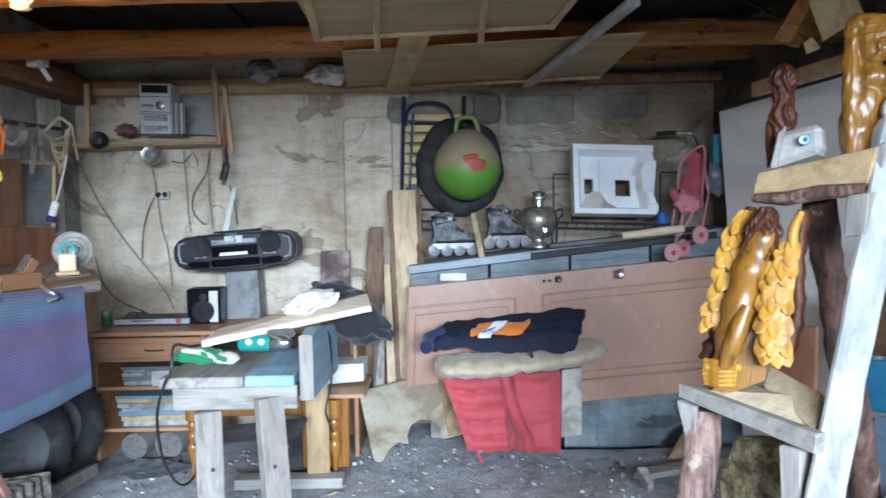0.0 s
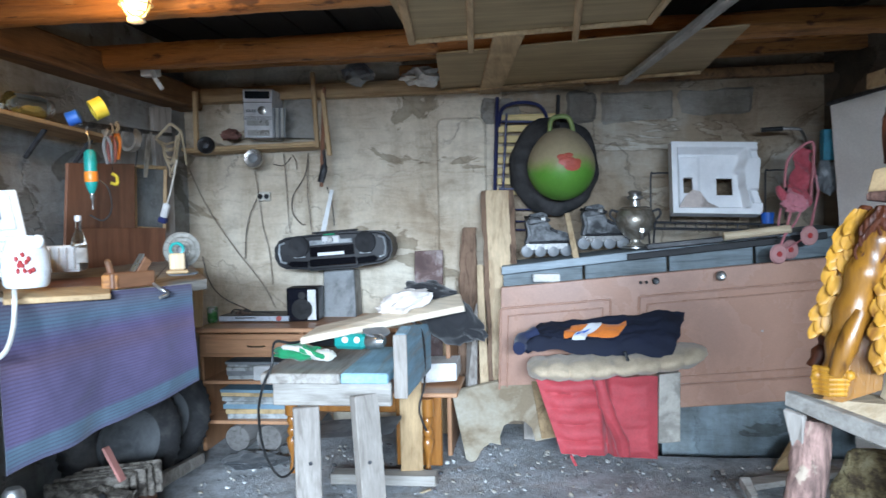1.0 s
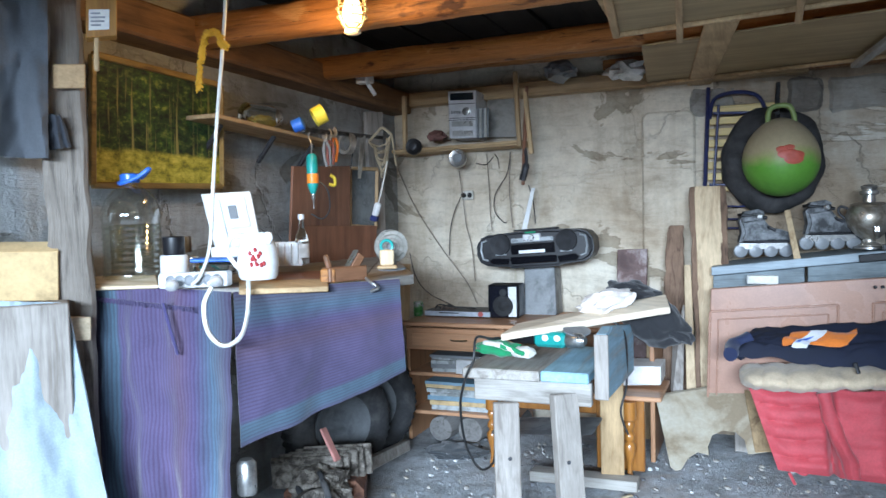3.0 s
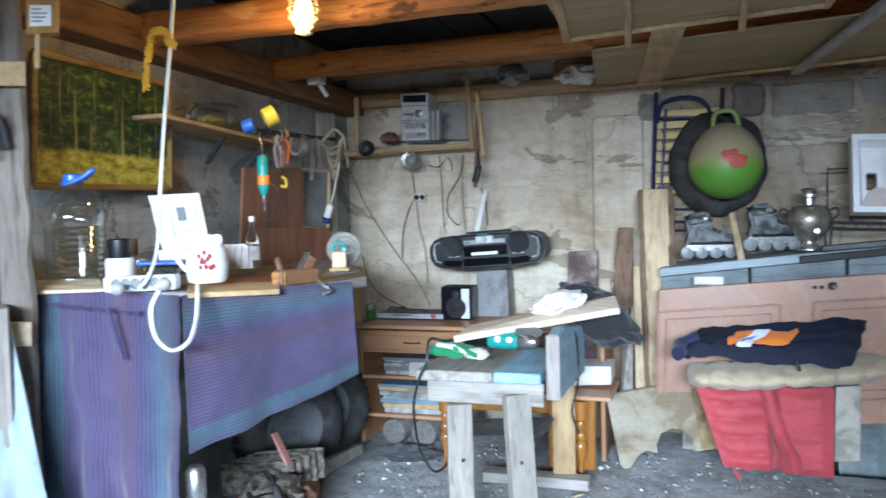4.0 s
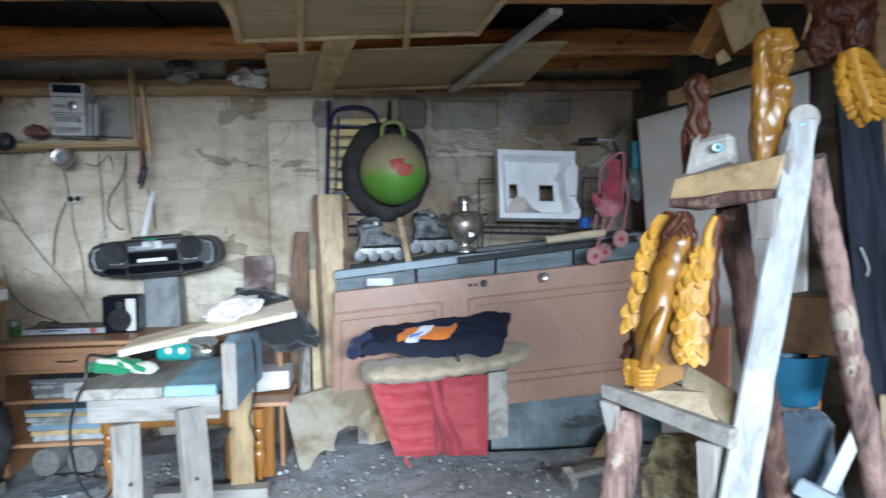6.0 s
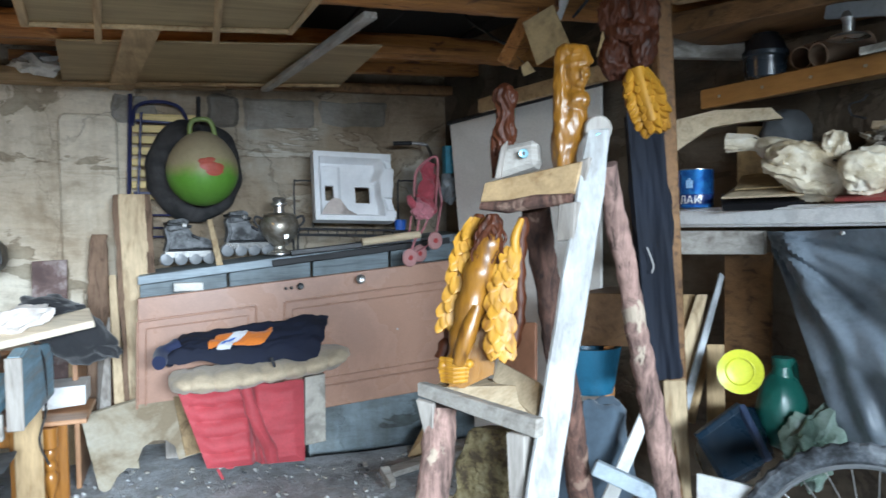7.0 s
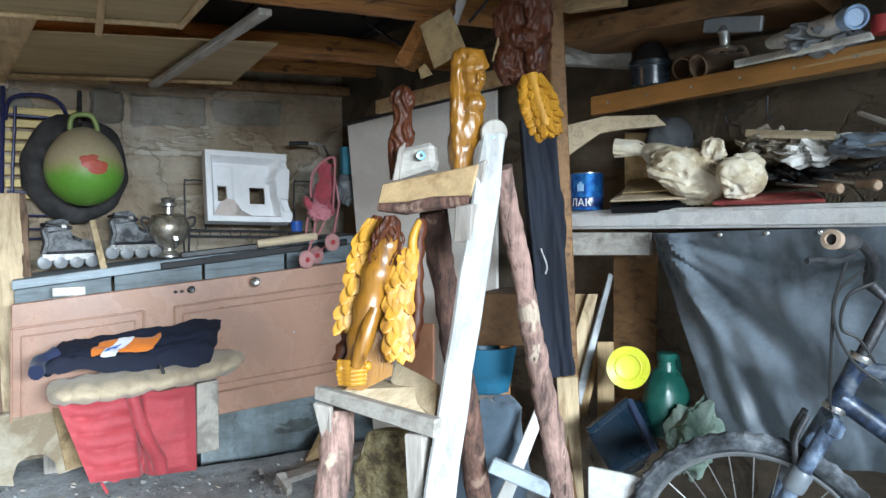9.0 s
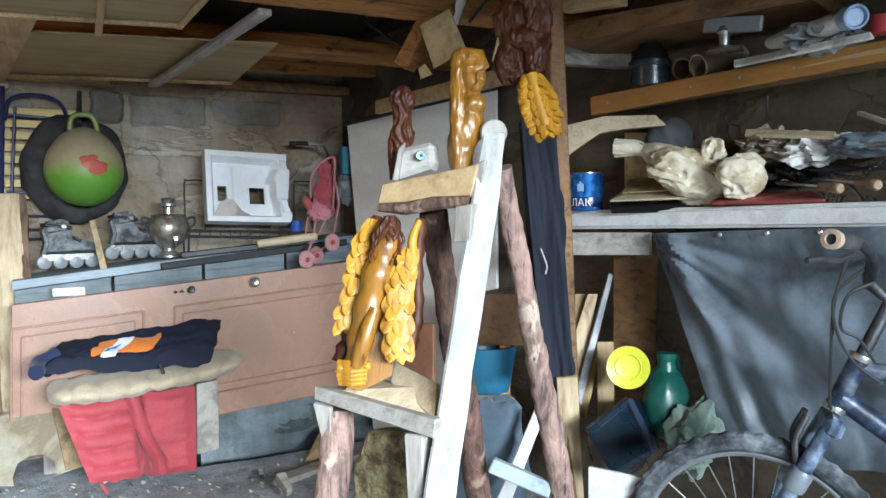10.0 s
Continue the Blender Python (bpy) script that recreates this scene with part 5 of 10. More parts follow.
def stack(at, n, w, d, h, mats, label, name="paper_stack", spin=3):
    t = thing(name, pose(*at), label, "papers", "papers on the desk shelves")
    z = 0
    rnd = random.Random(n + int(at[0] * 100))
    for k in range(n):
        hh = h * (0.6 + 0.8 * rnd.random())
        part("book", box(w * (0.8 + 0.2 * rnd.random()), d, hh, pose(0.03 * (rnd.random() - 0.5), 0, z, 0, 0, spin * (rnd.random() - 0.5)), 0.001), mats[k % len(mats)], t)
        z += hh + 0.0006


M_BOOKBLUE = plain("blue_cover", (0.2, 0.32, 0.40), 0.6)
M_OLDPAPER = surface("old_paper", (0.40, 0.42, 0.42), (0.22, 0.23, 0.22), (0.52, 0.54, 0.54), 14, 120, 0.85, 0, 0.3)
stack((-1.6, 4.32, 0.416), 5, 0.42, 0.4, 0.02, [M_OLDPAPER, M_GREYPLASTIC, M_OLDPAPER], "pile of magazines and papers in the desk", spin=9)
stack((-1.6, 4.32, 0.186), 7, 0.44, 0.4, 0.02, [M_OLDPAPER, M_CARD, M_BOOKBLUE, M_OLDPAPER], "pile of books and folders in the desk", spin=8)
for k, (x, r) in enumerate(((-1.72, 0.075), (-1.53, 0.078), (-1.37, 0.06))):
    m, l = along((x, 4.1, r), (x + 0.03, 4.55, r))
    one("log_piece", rough_up(lathe([(r * 0.95, 0), (r, 0.01), (r, l), (r * 0.9, l + 0.005)], 20, m), 0.004, 12), wood("grey_log", (0.20, 0.19, 0.18), (0.1, 0.09, 0.08), "y", 0.85) if k == 0 else bpy.data.materials["grey_log"], "short grey round log on the floor under the desk", "log", "logs under the desk", 40)
one("dark_rag", lump(0.16, 0.12, 0.03, pose(*(-1.525, 3.878, 0.030)), 0.4, 8, 2), cloth("black_rag", (0.05, 0.055, 0.06)), "crumpled dark rag on the floor before the desk", "rag", "", 50)
one("pipe_bundle", tube([(-1.556, 4.197, 0.050), (-1.484, 4.300, 0.062)], 0.035, 10), M_PAPER, "pale cardboard tubes lying under the desk", "tube", "", 40)
one("white_carton", board((-1.605, 4.090, 0.495), (-1.464, 4.090, 0.501), (-1.467, 4.090, 0.402), (-1.607, 4.090, 0.394), 0.08), M_WHITE, "small white carton on the desk shelf edge", "carton")


def boombox():
    a, b = Vector((-1.609, 4.450, 1.114)), Vector((-0.812, 4.450, 1.160))
    c = a.lerp(b, 0.5)
    ang = math.degrees(math.atan2((b - a).z, (b - a).x))
    m = Matrix.Translation(c + Vector((0.012, 0, 0))) @ pose(0, 0, 0, 0, -ang, 0) @ Matrix.Diagonal((0.94, 1, 0.95, 1))
    t = thing("boombox", m, "large black portable stereo with silver trim", "stereo")
    half = [(0.10, 0.108), (0.30, 0.098), (0.345, 0.082), (0.378, 0.04), (0.382, -0.03), (0.36, -0.075), (0.315, -0.10), (0.17, -0.112), (0.15, -0.122)]
    outline = half + [(-x, z) for x, z in half[::-1]]
    bm = plate(outline, 0.2, Matrix.Translation((0, -0.1, 0)))
    bmesh.ops.bevel(bm, geom=[e for e in bm.edges if abs(e.verts[0].co.y - e.verts[1].co.y) < 1e-5], offset=0.016, segments=3, affect="EDGES")
    smooth(part("body", bm, M_BLACK, t), 40)
    f = -0.103
    trim_m = plain("grey_trim", (0.36, 0.38, 0.39), 0.35, 0.3)
    gloss = plain("gloss_black", (0.006, 0.006, 0.008), 0.12)
    mesh_m = surface("speaker_cloth", (0.012, 0.012, 0.014), rough=0.75, fine=500)
    for s in (-1, 1):
        smooth(part("speaker", lathe([(0.012, 0.010), (0.03, 0.003), (0.055, 0.010), (0.066, 0.012), (0.07, 0.0)], 36, pose(s * 0.215, f + 0.004, 0.035, 90, 0, 0)), mesh_m, t, "round black speaker"))
        smooth(part("side_trim", tube([(s * 0.302, f - 0.003, 0.066), (s * 0.336, f - 0.002, 0.055), (s * 0.345, f, 0.0), (s * 0.334, f - 0.002, -0.052), (s * 0.30, f - 0.003, -0.062)], 0.0065, 8), trim_m, t, "grey angular bracket trim"))
        cap = [(s * 0.352, 0.05), (s * 0.372, 0.03), (s * 0.375, -0.02), (s * 0.352, -0.055)]
        part("end_cap", plate(cap if s < 0 else cap[::-1], 0.01, Matrix.Translation((0, f - 0.002, 0))), mesh_m, t)
        pod = [(s * 0.155, -0.058), (s * 0.27, -0.05), (s * 0.292, -0.07), (s * 0.27, -0.09), (s * 0.165, -0.096)]
        part("port", plate(pod, 0.012, Matrix.Translation((0, f - 0.006, 0)), 0.003), gloss, t)
        smooth(part("port_rim", tube([(x, f - 0.007, z) for x, z in pod], 0.0028, 6, True), mesh_m, t))
        part("badge", box(0.075, 0.003, 0.008, pose(s * 0.212, f - 0.004, -0.034), 0.001), trim_m, t)
    part("control_panel", box(0.275, 0.016, 0.030, pose(0, f - 0.006, 0.038), 0.004), trim_m, t, "grey control panel")
    part("display_hood", box(0.115, 0.018, 0.05, pose(0.0, f - 0.008, 0.04), 0.006), M_SILVER, t, "silver raised middle")
    smooth(part("dial", lathe([(0.017, 0), (0.019, 0.004), (0.015, 0.012)], 24, pose(0.0, f - 0.017, 0.066, 90, 0, 0)), M_STEEL, t))
    part("display", box(0.07, 0.008, 0.010, pose(-0.01, f - 0.004, 0.094), 0.002), plain("green_display", (0.02, 0.28, 0.14), 0.2), t, "green display")
    part("cassette_door", box(0.285, 0.012, 0.062, pose(0, f - 0.004, -0.034), 0.004), gloss, t)
    part("cassette_label", box(0.17, 0.004, 0.020, pose(-0.005, f - 0.0125, -0.03), 0.001), plain("white_label", (0.8, 0.8, 0.8), 0.5), t, "white strip with faded print")
    part("lower_door", box(0.30, 0.012, 0.045, pose(0, f - 0.003, -0.095), 0.006), gloss, t)
    for k in range(7):
        part("button", box(0.012, 0.006, 0.010, pose(-0.125 + 0.0105 * k * (1 if k < 4 else 1.9), f - 0.016, 0.047), 0.002), M_GREYPLASTIC, t)
    part("handle", box(0.30, 0.03, 0.012, pose(0, 0, 0.108), 0.004), M_BLACK, t)


boombox()
one("stand_panel", board((-1.316, 4.560, 1.011), (-1.121, 4.560, 1.011), (-1.103, 4.520, 0.708), (-1.308, 4.520, 0.703), 0.16, None, 0.004), surface("grey_metal_box", (0.22, 0.225, 0.225), rough=0.5, metal=0.3), "grey metal box holding up the boombox", "box")
one("white_strap", board((-1.269, 4.600, 1.502), (-1.247, 4.600, 1.501), (-1.280, 4.500, 1.232), (-1.312, 4.500, 1.232), 0.004, None, 0), M_WHITE, "white strap from the shelf to the boombox", "strap")


def speaker_box():
    p = (-1.385, 4.400, 0.717)
    t = thing("loudspeaker", pose(*p, 0, 0, 4), "small black loudspeaker with a shiny front", "loudspeaker")
    part("cabinet", box(0.19, 0.16, 0.2, None, 0.006), M_BLACK, t)
    part("front_panel", box(0.18, 0.012, 0.19, pose(0, -0.084, 0.005), 0.005), plain("piano_black", (0.012, 0.013, 0.02), 0.08), t)
    smooth(part("cone", lathe([(0.012, 0.016), (0.03, 0.006), (0.05, 0.014), (0.06, 0.016), (0.064, 0.0)], 32, pose(0.0, -0.088, 0.075, 90, 0, 0)), M_RUBBER, t))
    smooth(part("tweeter", lathe([(0.01, 0.01), (0.02, 0.008), (0.024, 0)], 24, pose(0.0, -0.088, 0.155, 90, 0, 0)), M_RUBBER, t))
    # bright reflection on the glossy front, modelled as a white strip
    part("side_strip", box(0.05, 0.006, 0.18, pose(0.058, -0.092, 0.01), 0.002), M_WHITE, t, "white strip standing in for a reflection on the front")


speaker_box()


def player():
    a, b = Vector((-1.883, 4.300, 0.726)), Vector((-1.453, 4.300, 0.743))
    t = thing("dvd_player", Matrix.Translation(a), "slim black and silver disc player on the desk", "player")
    W("body", box(b.x - a.x, 0.22, 0.035, pose((a.x + b.x) / 2, 4.4, 0.722), 0.003), M_BLACK, t)
    W("front", box(b.x - a.x, 0.008, 0.03, pose((a.x + b.x) / 2, 4.286, 0.725), 0.002), plain("blue_grey_front", (0.62, 0.68, 0.76), 0.3, 0.1), t, "silver blue front strip")
    W("slot", box(0.13, 0.004, 0.006, pose((a.x + b.x) / 2 - 0.05, 4.281, 0.742), 0.001), M_BLACK, t)
    S("knob", lathe([(0.016, 0), (0.016, 0.006)], 18, pose(b.x - 0.06, 4.284, 0.742, 90, 0, 0)), plain("red_knob", (0.5, 0.12, 0.1)), t, "red round badge")


player()
one("drink_can", lathe([(0.026, 0), (0.031, 0.006), (0.031, 0.085), (0.025, 0.092)], 22, pose(-1.930, 4.3, 0.718)), surface("green_can", (0.1, 0.32, 0.1), (0.5, 0.5, 0.5), (0.06, 0.28, 0.07), 18, 90, 0.35, 0.5), "green and silver drink can on the desk", "can", "", 40)
hang_wire("desk_cable", [(-1.86, 4.4, 0.74), (-1.8, 4.32, 0.79), (-1.7, 4.36, 0.77), (-1.6, 4.4, 0.76), (-1.5, 4.42, 0.73)], 0.004, M_CABLE, "tangle of black cable behind the player")
one("trinkets", rough_up(lump(0.06, 0.04, 0.035, pose(-1.76, 4.38, 0.745), 0.4, 14, 5, 3), 0.01, 30), surface("mixed_bits", (0.15, 0.1, 0.08), (0.03, 0.03, 0.03), (0.4, 0.3, 0.25), 40), "heap of small plugs and bits on the desk", "clutter", "", 30)


def stereo_shelf():
    a, b = Vector((-2.173, 4.500, 1.778)), Vector((-1.296, 4.500, 1.794))
    z = (a.z + b.z) / 2
    t = thing("stereo_shelf", Matrix.Translation(a), "pale wooden shelf on stick brackets on the back wall", "shelf")
    W("board", board(a + Vector((0, 0.23, 0)), b + Vector((0, 0.23, 0)), b, a, 0.03, (0, 0, 1)), M_PINE_X, t)
    W("edge_strip", bar(a + Vector((0, -0.012, -0.012)), b + Vector((0, -0.012, -0.012)), 0.03, 0.02), M_PINE_X, t)
    for px, d in ((((-2.072, 4.480, 2.120)), ((-2.075, 4.480, 1.757))), (((-1.319, 4.460, 2.202)), ((-1.300, 4.460, 1.750))), (((-1.255, 4.440, 2.092)), ((-1.221, 4.440, 1.700)))):
        W("upright", bar(px, d, 0.032, 0.026), M_PINE_Z, t)
    W("dark_batten", bar((-1.241, 4.430, 2.106), (-1.295, 4.500, 1.517), 0.022, 0.016), M_DARKWOOD, t)


stereo_shelf()


def mini_stereo():
    a, b, c, d = (Vector(p) for p in ((-1.777, 4.500, 2.129), (-1.590, 4.500, 2.121), (-1.590, 4.500, 1.822), (-1.773, 4.500, 1.829)))
    t = thing("mini_stereo", Matrix.Translation(d), "silver mini stereo tower with dark display", "stereo")
    W("case", board(a, b, c, d, 0.2, None, 0.005), M_SILVER, t)
    out = Vector((0, -1, 0))

    def q(u0, u1, v0, v1, h):
        return [bilinear(a, b, c, d, u, v) + out * h for u, v in ((u0, v1), (u1, v1), (u1, v0), (u0, v0))]
    W("display", board(*q(0.08, 0.92, 0.80, 0.95, 0.003), 0.003, out, 0.001), plain("dark_display", (0.015, 0.02, 0.025), 0.1), t, "dark display window")
    for v in (0.72, 0.42, 0.38):
        W("seam", board(*q(0.02, 0.98, v, v + 0.012, 0.001), 0.001, out, 0), M_BLACK, t)
    m, _ = along(bilinear(a, b, c, d, 0.66, 0.56), bilinear(a, b, c, d, 0.66, 0.56) + out)
    S("dial", lathe([(0.026, 0), (0.026, 0.01), (0.018, 0.014)], 26, m), M_STEEL, t)
    for k in range(4):
        W("button", board(*q(0.1 + 0.09 * k, 0.17 + 0.09 * k, 0.52, 0.58, 0.004), 0.004, out, 0.001), M_GREYPLASTIC, t)
    for v in (0.3, 0.1):
        W("cassette_door", board(*q(0.12, 0.88, v - 0.05, v + 0.06, 0.003), 0.003, out, 0.001), plain("silver_door", (0.45, 0.45, 0.43), 0.3, 0.5), t)


mini_stereo()
one("hard_board", board((-1.577, 4.680, 2.124), (-1.372, 4.680, 2.108), (-1.378, 4.680, 1.828), (-1.584, 4.680, 1.840), 0.01), surface("grey_card", (0.3, 0.28, 0.25)), "grey board leaning on the wall above the shelf", "board")
for k in range(5):
    one("disc_case", board((-1.564, 4.480, 2.001), (-1.606, 4.600, 2.018), (-1.610, 4.600, 1.831), (-1.568, 4.480, 1.819), 0.01), M_PAPER if k % 2 else M_GREYPLASTIC, "thin upright disc case beside the stereo", "disc case", "disc cases").location.x += 0.016 * k


def disc(px, r, mat, mat2, label, name, cat):
    p = Vector(px)
    t = thing(name, Matrix.Translation(p), label, cat)
    m, _ = along(p, p + Vector((0.05, -1, 0.08)))
    S("rim", lathe([(r * 0.9, -0.02), (r, -0.012), (r, 0.012), (r * 0.92, 0.018), (r * 0.55, 0.014)], 32, m), mat, t)
    S("hub", lathe([(r * 0.5, 0.01), (r * 0.48, 0.024), (r * 0.2, 0.03), (r * 0.15, 0.03)], 24, m), mat2, t)


disc((-1.996, 4.440, 1.786), 0.052, M_BLACK, M_IRON, "black round disc at the shelf end", "spool", "spool")
disc((-1.719, 4.500, 1.701), 0.058, M_STEEL, M_GREYPLASTIC, "round metal work lamp under the shelf", "work_lamp", "lamp")
one("red_toy", rough_up(lump(0.06, 0.04, 0.035, pose(*(-1.879, 4.550, 1.854)), 0.4, 9, 3, 3), 0.012, 22), surface("dull_red", (0.22, 0.1, 0.08)), "small dull red clutter on the shelf", "clutter", "", 40)
one("switch_box", box(0.09, 0.05, 0.05, pose(*(-1.971, 3.750, 2.081))), M_WHITE, "white junction box under the beam", "junction box")
one("cable_bracket", tube([(-1.895, 3.62, 2.1), (-1.954, 3.750, 2.080), (-1.911, 3.750, 2.015)], 0.012, 8), M_WHITE, "white plastic bracket hanging from the beam", "bracket")
one("hanging_tool", tube(curve_pts([(-1.274, 4.480, 1.750), (-1.259, 4.460, 1.652), (-1.287, 4.460, 1.544)], 12), [0.01] * 7 + [0.022] * 6, 8), M_IRON, "dark cable connector hanging under the shelf", "connector", "", 40)


def wall_socket():
    t = thing("wall_socket", pose(*(-1.741, 4.720, 1.472)), "white double wall socket with a plug", "socket")
    part("plate", box(0.085, 0.02, 0.06, pose(0, 0, -0.03), 0.006), plain("cream_plastic", (0.6, 0.57, 0.5), 0.4), t)
    for s in (-1, 1):
        smooth(part("hole", lathe([(0.016, 0), (0.017, 0.003), (0.013, 0.003), (0.01, 0.0005)], 18, pose(s * 0.02, -0.011, 0.0, 90, 0, 0)), M_BLACK, t))
    smooth(part("plug", lathe([(0.013, 0), (0.014, 0.02), (0.006, 0.035)], 14, pose(-0.022, -0.012, 0, 90, 0, 0)), M_BLACK, t, "black plug"))


wall_socket()
YW = 4.725
for pts, lab in (
    ([(-1.775, 4.680, 1.458), (-1.829, 4.710, 1.373), (-1.865, 4.710, 1.242), (-1.878, 4.710, 1.071)], "black cable from the wall socket"),
    ([(-1.793, 4.710, 1.635), (-1.773, 4.710, 1.484), (-1.751, 4.710, 1.278), (-1.715, 4.710, 1.127), (-1.697, 4.710, 0.901)], "brown cable down the wall"),
    ([(-1.597, 4.710, 1.737), (-1.586, 4.710, 1.534), (-1.579, 4.710, 1.330), (-1.570, 4.710, 1.237)], "brown cable hanging on the wall"),
    ([(-1.435, 4.710, 1.740), (-1.461, 4.710, 1.602), (-1.541, 4.710, 1.477), (-1.551, 4.710, 1.366), (-1.495, 4.710, 1.291), (-1.468, 4.710, 1.287)], "looped dark cable with a plug end"),
    ([(-1.313, 4.690, 1.523), (-1.290, 4.710, 1.414), (-1.278, 4.710, 1.276)], "thin dark cable beside the strap"),
    ([(-2.244, 4.710, 1.674), (-2.117, 4.710, 1.400), (-1.937, 4.710, 1.129), (-1.761, 4.710, 0.901), (-1.674, 4.680, 0.755)], "thin cable running slantwise down the wall"),
    ([(-2.118, 4.600, 1.098), (-2.104, 4.650, 0.942), (-1.994, 4.600, 0.834), (-1.772, 4.500, 0.760)], "black cable drooping from the bench to the desk"),
    ([(-1.506, 4.600, 1.725), (-1.510, 4.680, 1.694), (-1.514, 4.710, 1.641)], "short bent wire under the shelf"),
    ([(-1.594, 4.500, 1.663), (-1.565, 4.600, 1.660), (-1.514, 4.600, 1.708)], "short black cable of the work lamp"),
    ([(-1.436, 4.710, 1.692), (-1.448, 4.710, 1.492), (-1.430, 4.710, 1.253)], "straight thin cable down the wall")):
    hang_wire("wall_cable", pts, 0.0034, plain("dusty_dark_cable", (0.07, 0.06, 0.055)) if "black" in lab or "dark" in lab else plain("brown_cable", (0.24, 0.19, 0.15)), lab)
# things pinned by the roof edge
one("roof_clutter", rough_up(lump(0.12, 0.1, 0.05, pose(*(-0.660, 4.500, 2.151)), 0.4, 9, 2, 3), 0.02, 18), M_PAPER, "crumpled pale paper stuffed above the wall plate", "paper", "", 40)
one("roof_clutter", rough_up(lump(0.1, 0.1, 0.06, pose(*(-1.052, 4.500, 2.185)), 0.4, 9, 6, 3), 0.02, 18), M_GREYPLASTIC, "dark bundle stuffed above the wall plate", "bundle", "", 40)

# ---- the work stool in the middle ----
def stool():
    t = thing("work_stool", pose(-0.86, 3.3, 0), "rough grey wooden work stool with a blue end board", "stool")
    blue = wood("flaking_blue_paint", (0.34, 0.58, 0.72), (0.46, 0.47, 0.46), "y", 0.7, 0.7, stain=0.5)
    z0 = 0.69
    W("seat_board", box(0.34, 0.62, 0.045, pose(-0.985, 3.32, z0 - 0.045), 0.006), M_GREY_Y, t)
    W("seat_board", box(0.20, 0.62, 0.045, pose(-0.71, 3.32, z0 - 0.042), 0.006), blue, t, "board with flaking pale blue paint")
    W("apron", box(0.51, 0.035, 0.1, pose(-0.862, 3.07, 0.545), 0.005), M_GREY_X, t)
    W("apron", box(0.51, 0.035, 0.1, pose(-0.862, 3.58, 0.545), 0.005), M_GREY_X, t)
    W("leg", bar((-0.97, 3.04, 0.545), (-0.95, 2.99, 0.0), 0.108, 0.05), M_GREY_Z, t)
    W("leg", bar((-0.72, 3.04, 0.6), (-0.675, 2.99, 0.0), 0.112, 0.05), M_GREY_Z, t)
    W("leg", bar((-0.85, 3.6, 0.545), (-0.87, 3.66, 0.0), 0.09, 0.05), M_GREY_Z, t)
    W("leg", bar((-0.62, 3.6, 0.545), (-0.63, 3.66, 0.0), 0.11, 0.05), M_PINE_Z, t)
    W("foot_beam", bar((-1.02, 3.6, 0.05), (-0.5, 3.6, 0.05), 0.1, 0.05), M_GREY_X, t)
    eb = [(-0.575, 2.98, 0.6), (-0.575, 2.98, 0.86), (-0.575, 3.1, 0.875), (-0.575, 3.68, 0.8), (-0.575, 3.68, 0.57)]
    bm = bmesh.new()
    f = bm.faces.new([bm.verts.new(p) for p in eb])
    r = bmesh.ops.extrude_face_region(bm, geom=[f])
    bmesh.ops.translate(bm, verts=[v for v in r["geom"] if isinstance(v, bmesh.types.BMVert)], vec=(0.05, 0, 0))
    bmesh.ops.recalc_face_normals(bm, faces=bm.faces[:])
    bmesh.ops.bevel(bm, geom=bm.edges[:], offset=0.006, segments=2, affect="EDGES")
    W("end_board", bm, blue, t, "end board with worn blue paint")
    W("end_cap", box(0.056, 0.012, 0.26, pose(-0.55, 2.973, 0.6), 0.003), M_GREY_Z, t)
    for x, z in ((-0.94, 0.32), (-0.69, 0.33)):
        S("screw", lathe([(0.008, 0), (0.008, 0.004), (0.003, 0.005)], 12, pose(x, 2.99, z, 90, 0, 0)), M_IRON, t)
    W("tray", board((-1.108, 3.250, 0.351), (-0.646, 3.250, 0.387), (-0.637, 3.200, 0.387), (-1.092, 3.200, 0.351), 0.25, (0, -1, 0)), surface("sheet_metal", (0.33, 0.34, 0.35), rough=0.4, metal=0.5), t, "sheet metal shelf under the seat")


stool()
bwt = wood("fresh_plank", (0.80, 0.68, 0.53), (0.66, 0.52, 0.36), "x", 0.6, 0.6, stain=0.15)
one("fresh_plank", board((-0.975, 3.250, 0.853), (-0.369, 3.620, 0.955), (-0.336, 3.480, 0.912), (-0.992, 3.050, 0.833), 0.03, None, 0.004), bwt, "pale freshly sawn plank lying across the stool", "plank")
one("white_rag", rough_up(lump(0.12, 0.07, 0.045, pose(*(-0.607, 3.400, 0.942), 0, -12, 10), 0.35, 7, 4), 0.015, 12), cloth("white_cotton", (0.8, 0.72, 0.66)), "crumpled white rag on the plank", "rag", "", 50)


def cap():
    t = thing("winter_hat", pose(*(-0.459, 3.700, 0.773)), "black knitted winter hat hung over the plank", "hat")
    m = cloth("black_wool", (0.022, 0.022, 0.025))
    S("crown", rough_up(lump(0.15, 0.11, 0.105, pose(*(-0.429, 3.680, 0.817), 0, 30, 0), 0.25, 5, 8), 0.012, 10), m, t)
    S("fold", rough_up(lump(0.13, 0.09, 0.05, pose(*(-0.523, 3.700, 0.949), 0, 12, 0), 0.3, 6, 3), 0.012, 12), m, t)
    S("peak", rough_up(lump(0.08, 0.07, 0.03, pose(*(-0.319, 3.660, 0.764), 0, 25, 0), 0.2, 6, 5), 0.008, 12), m, t)


cap()


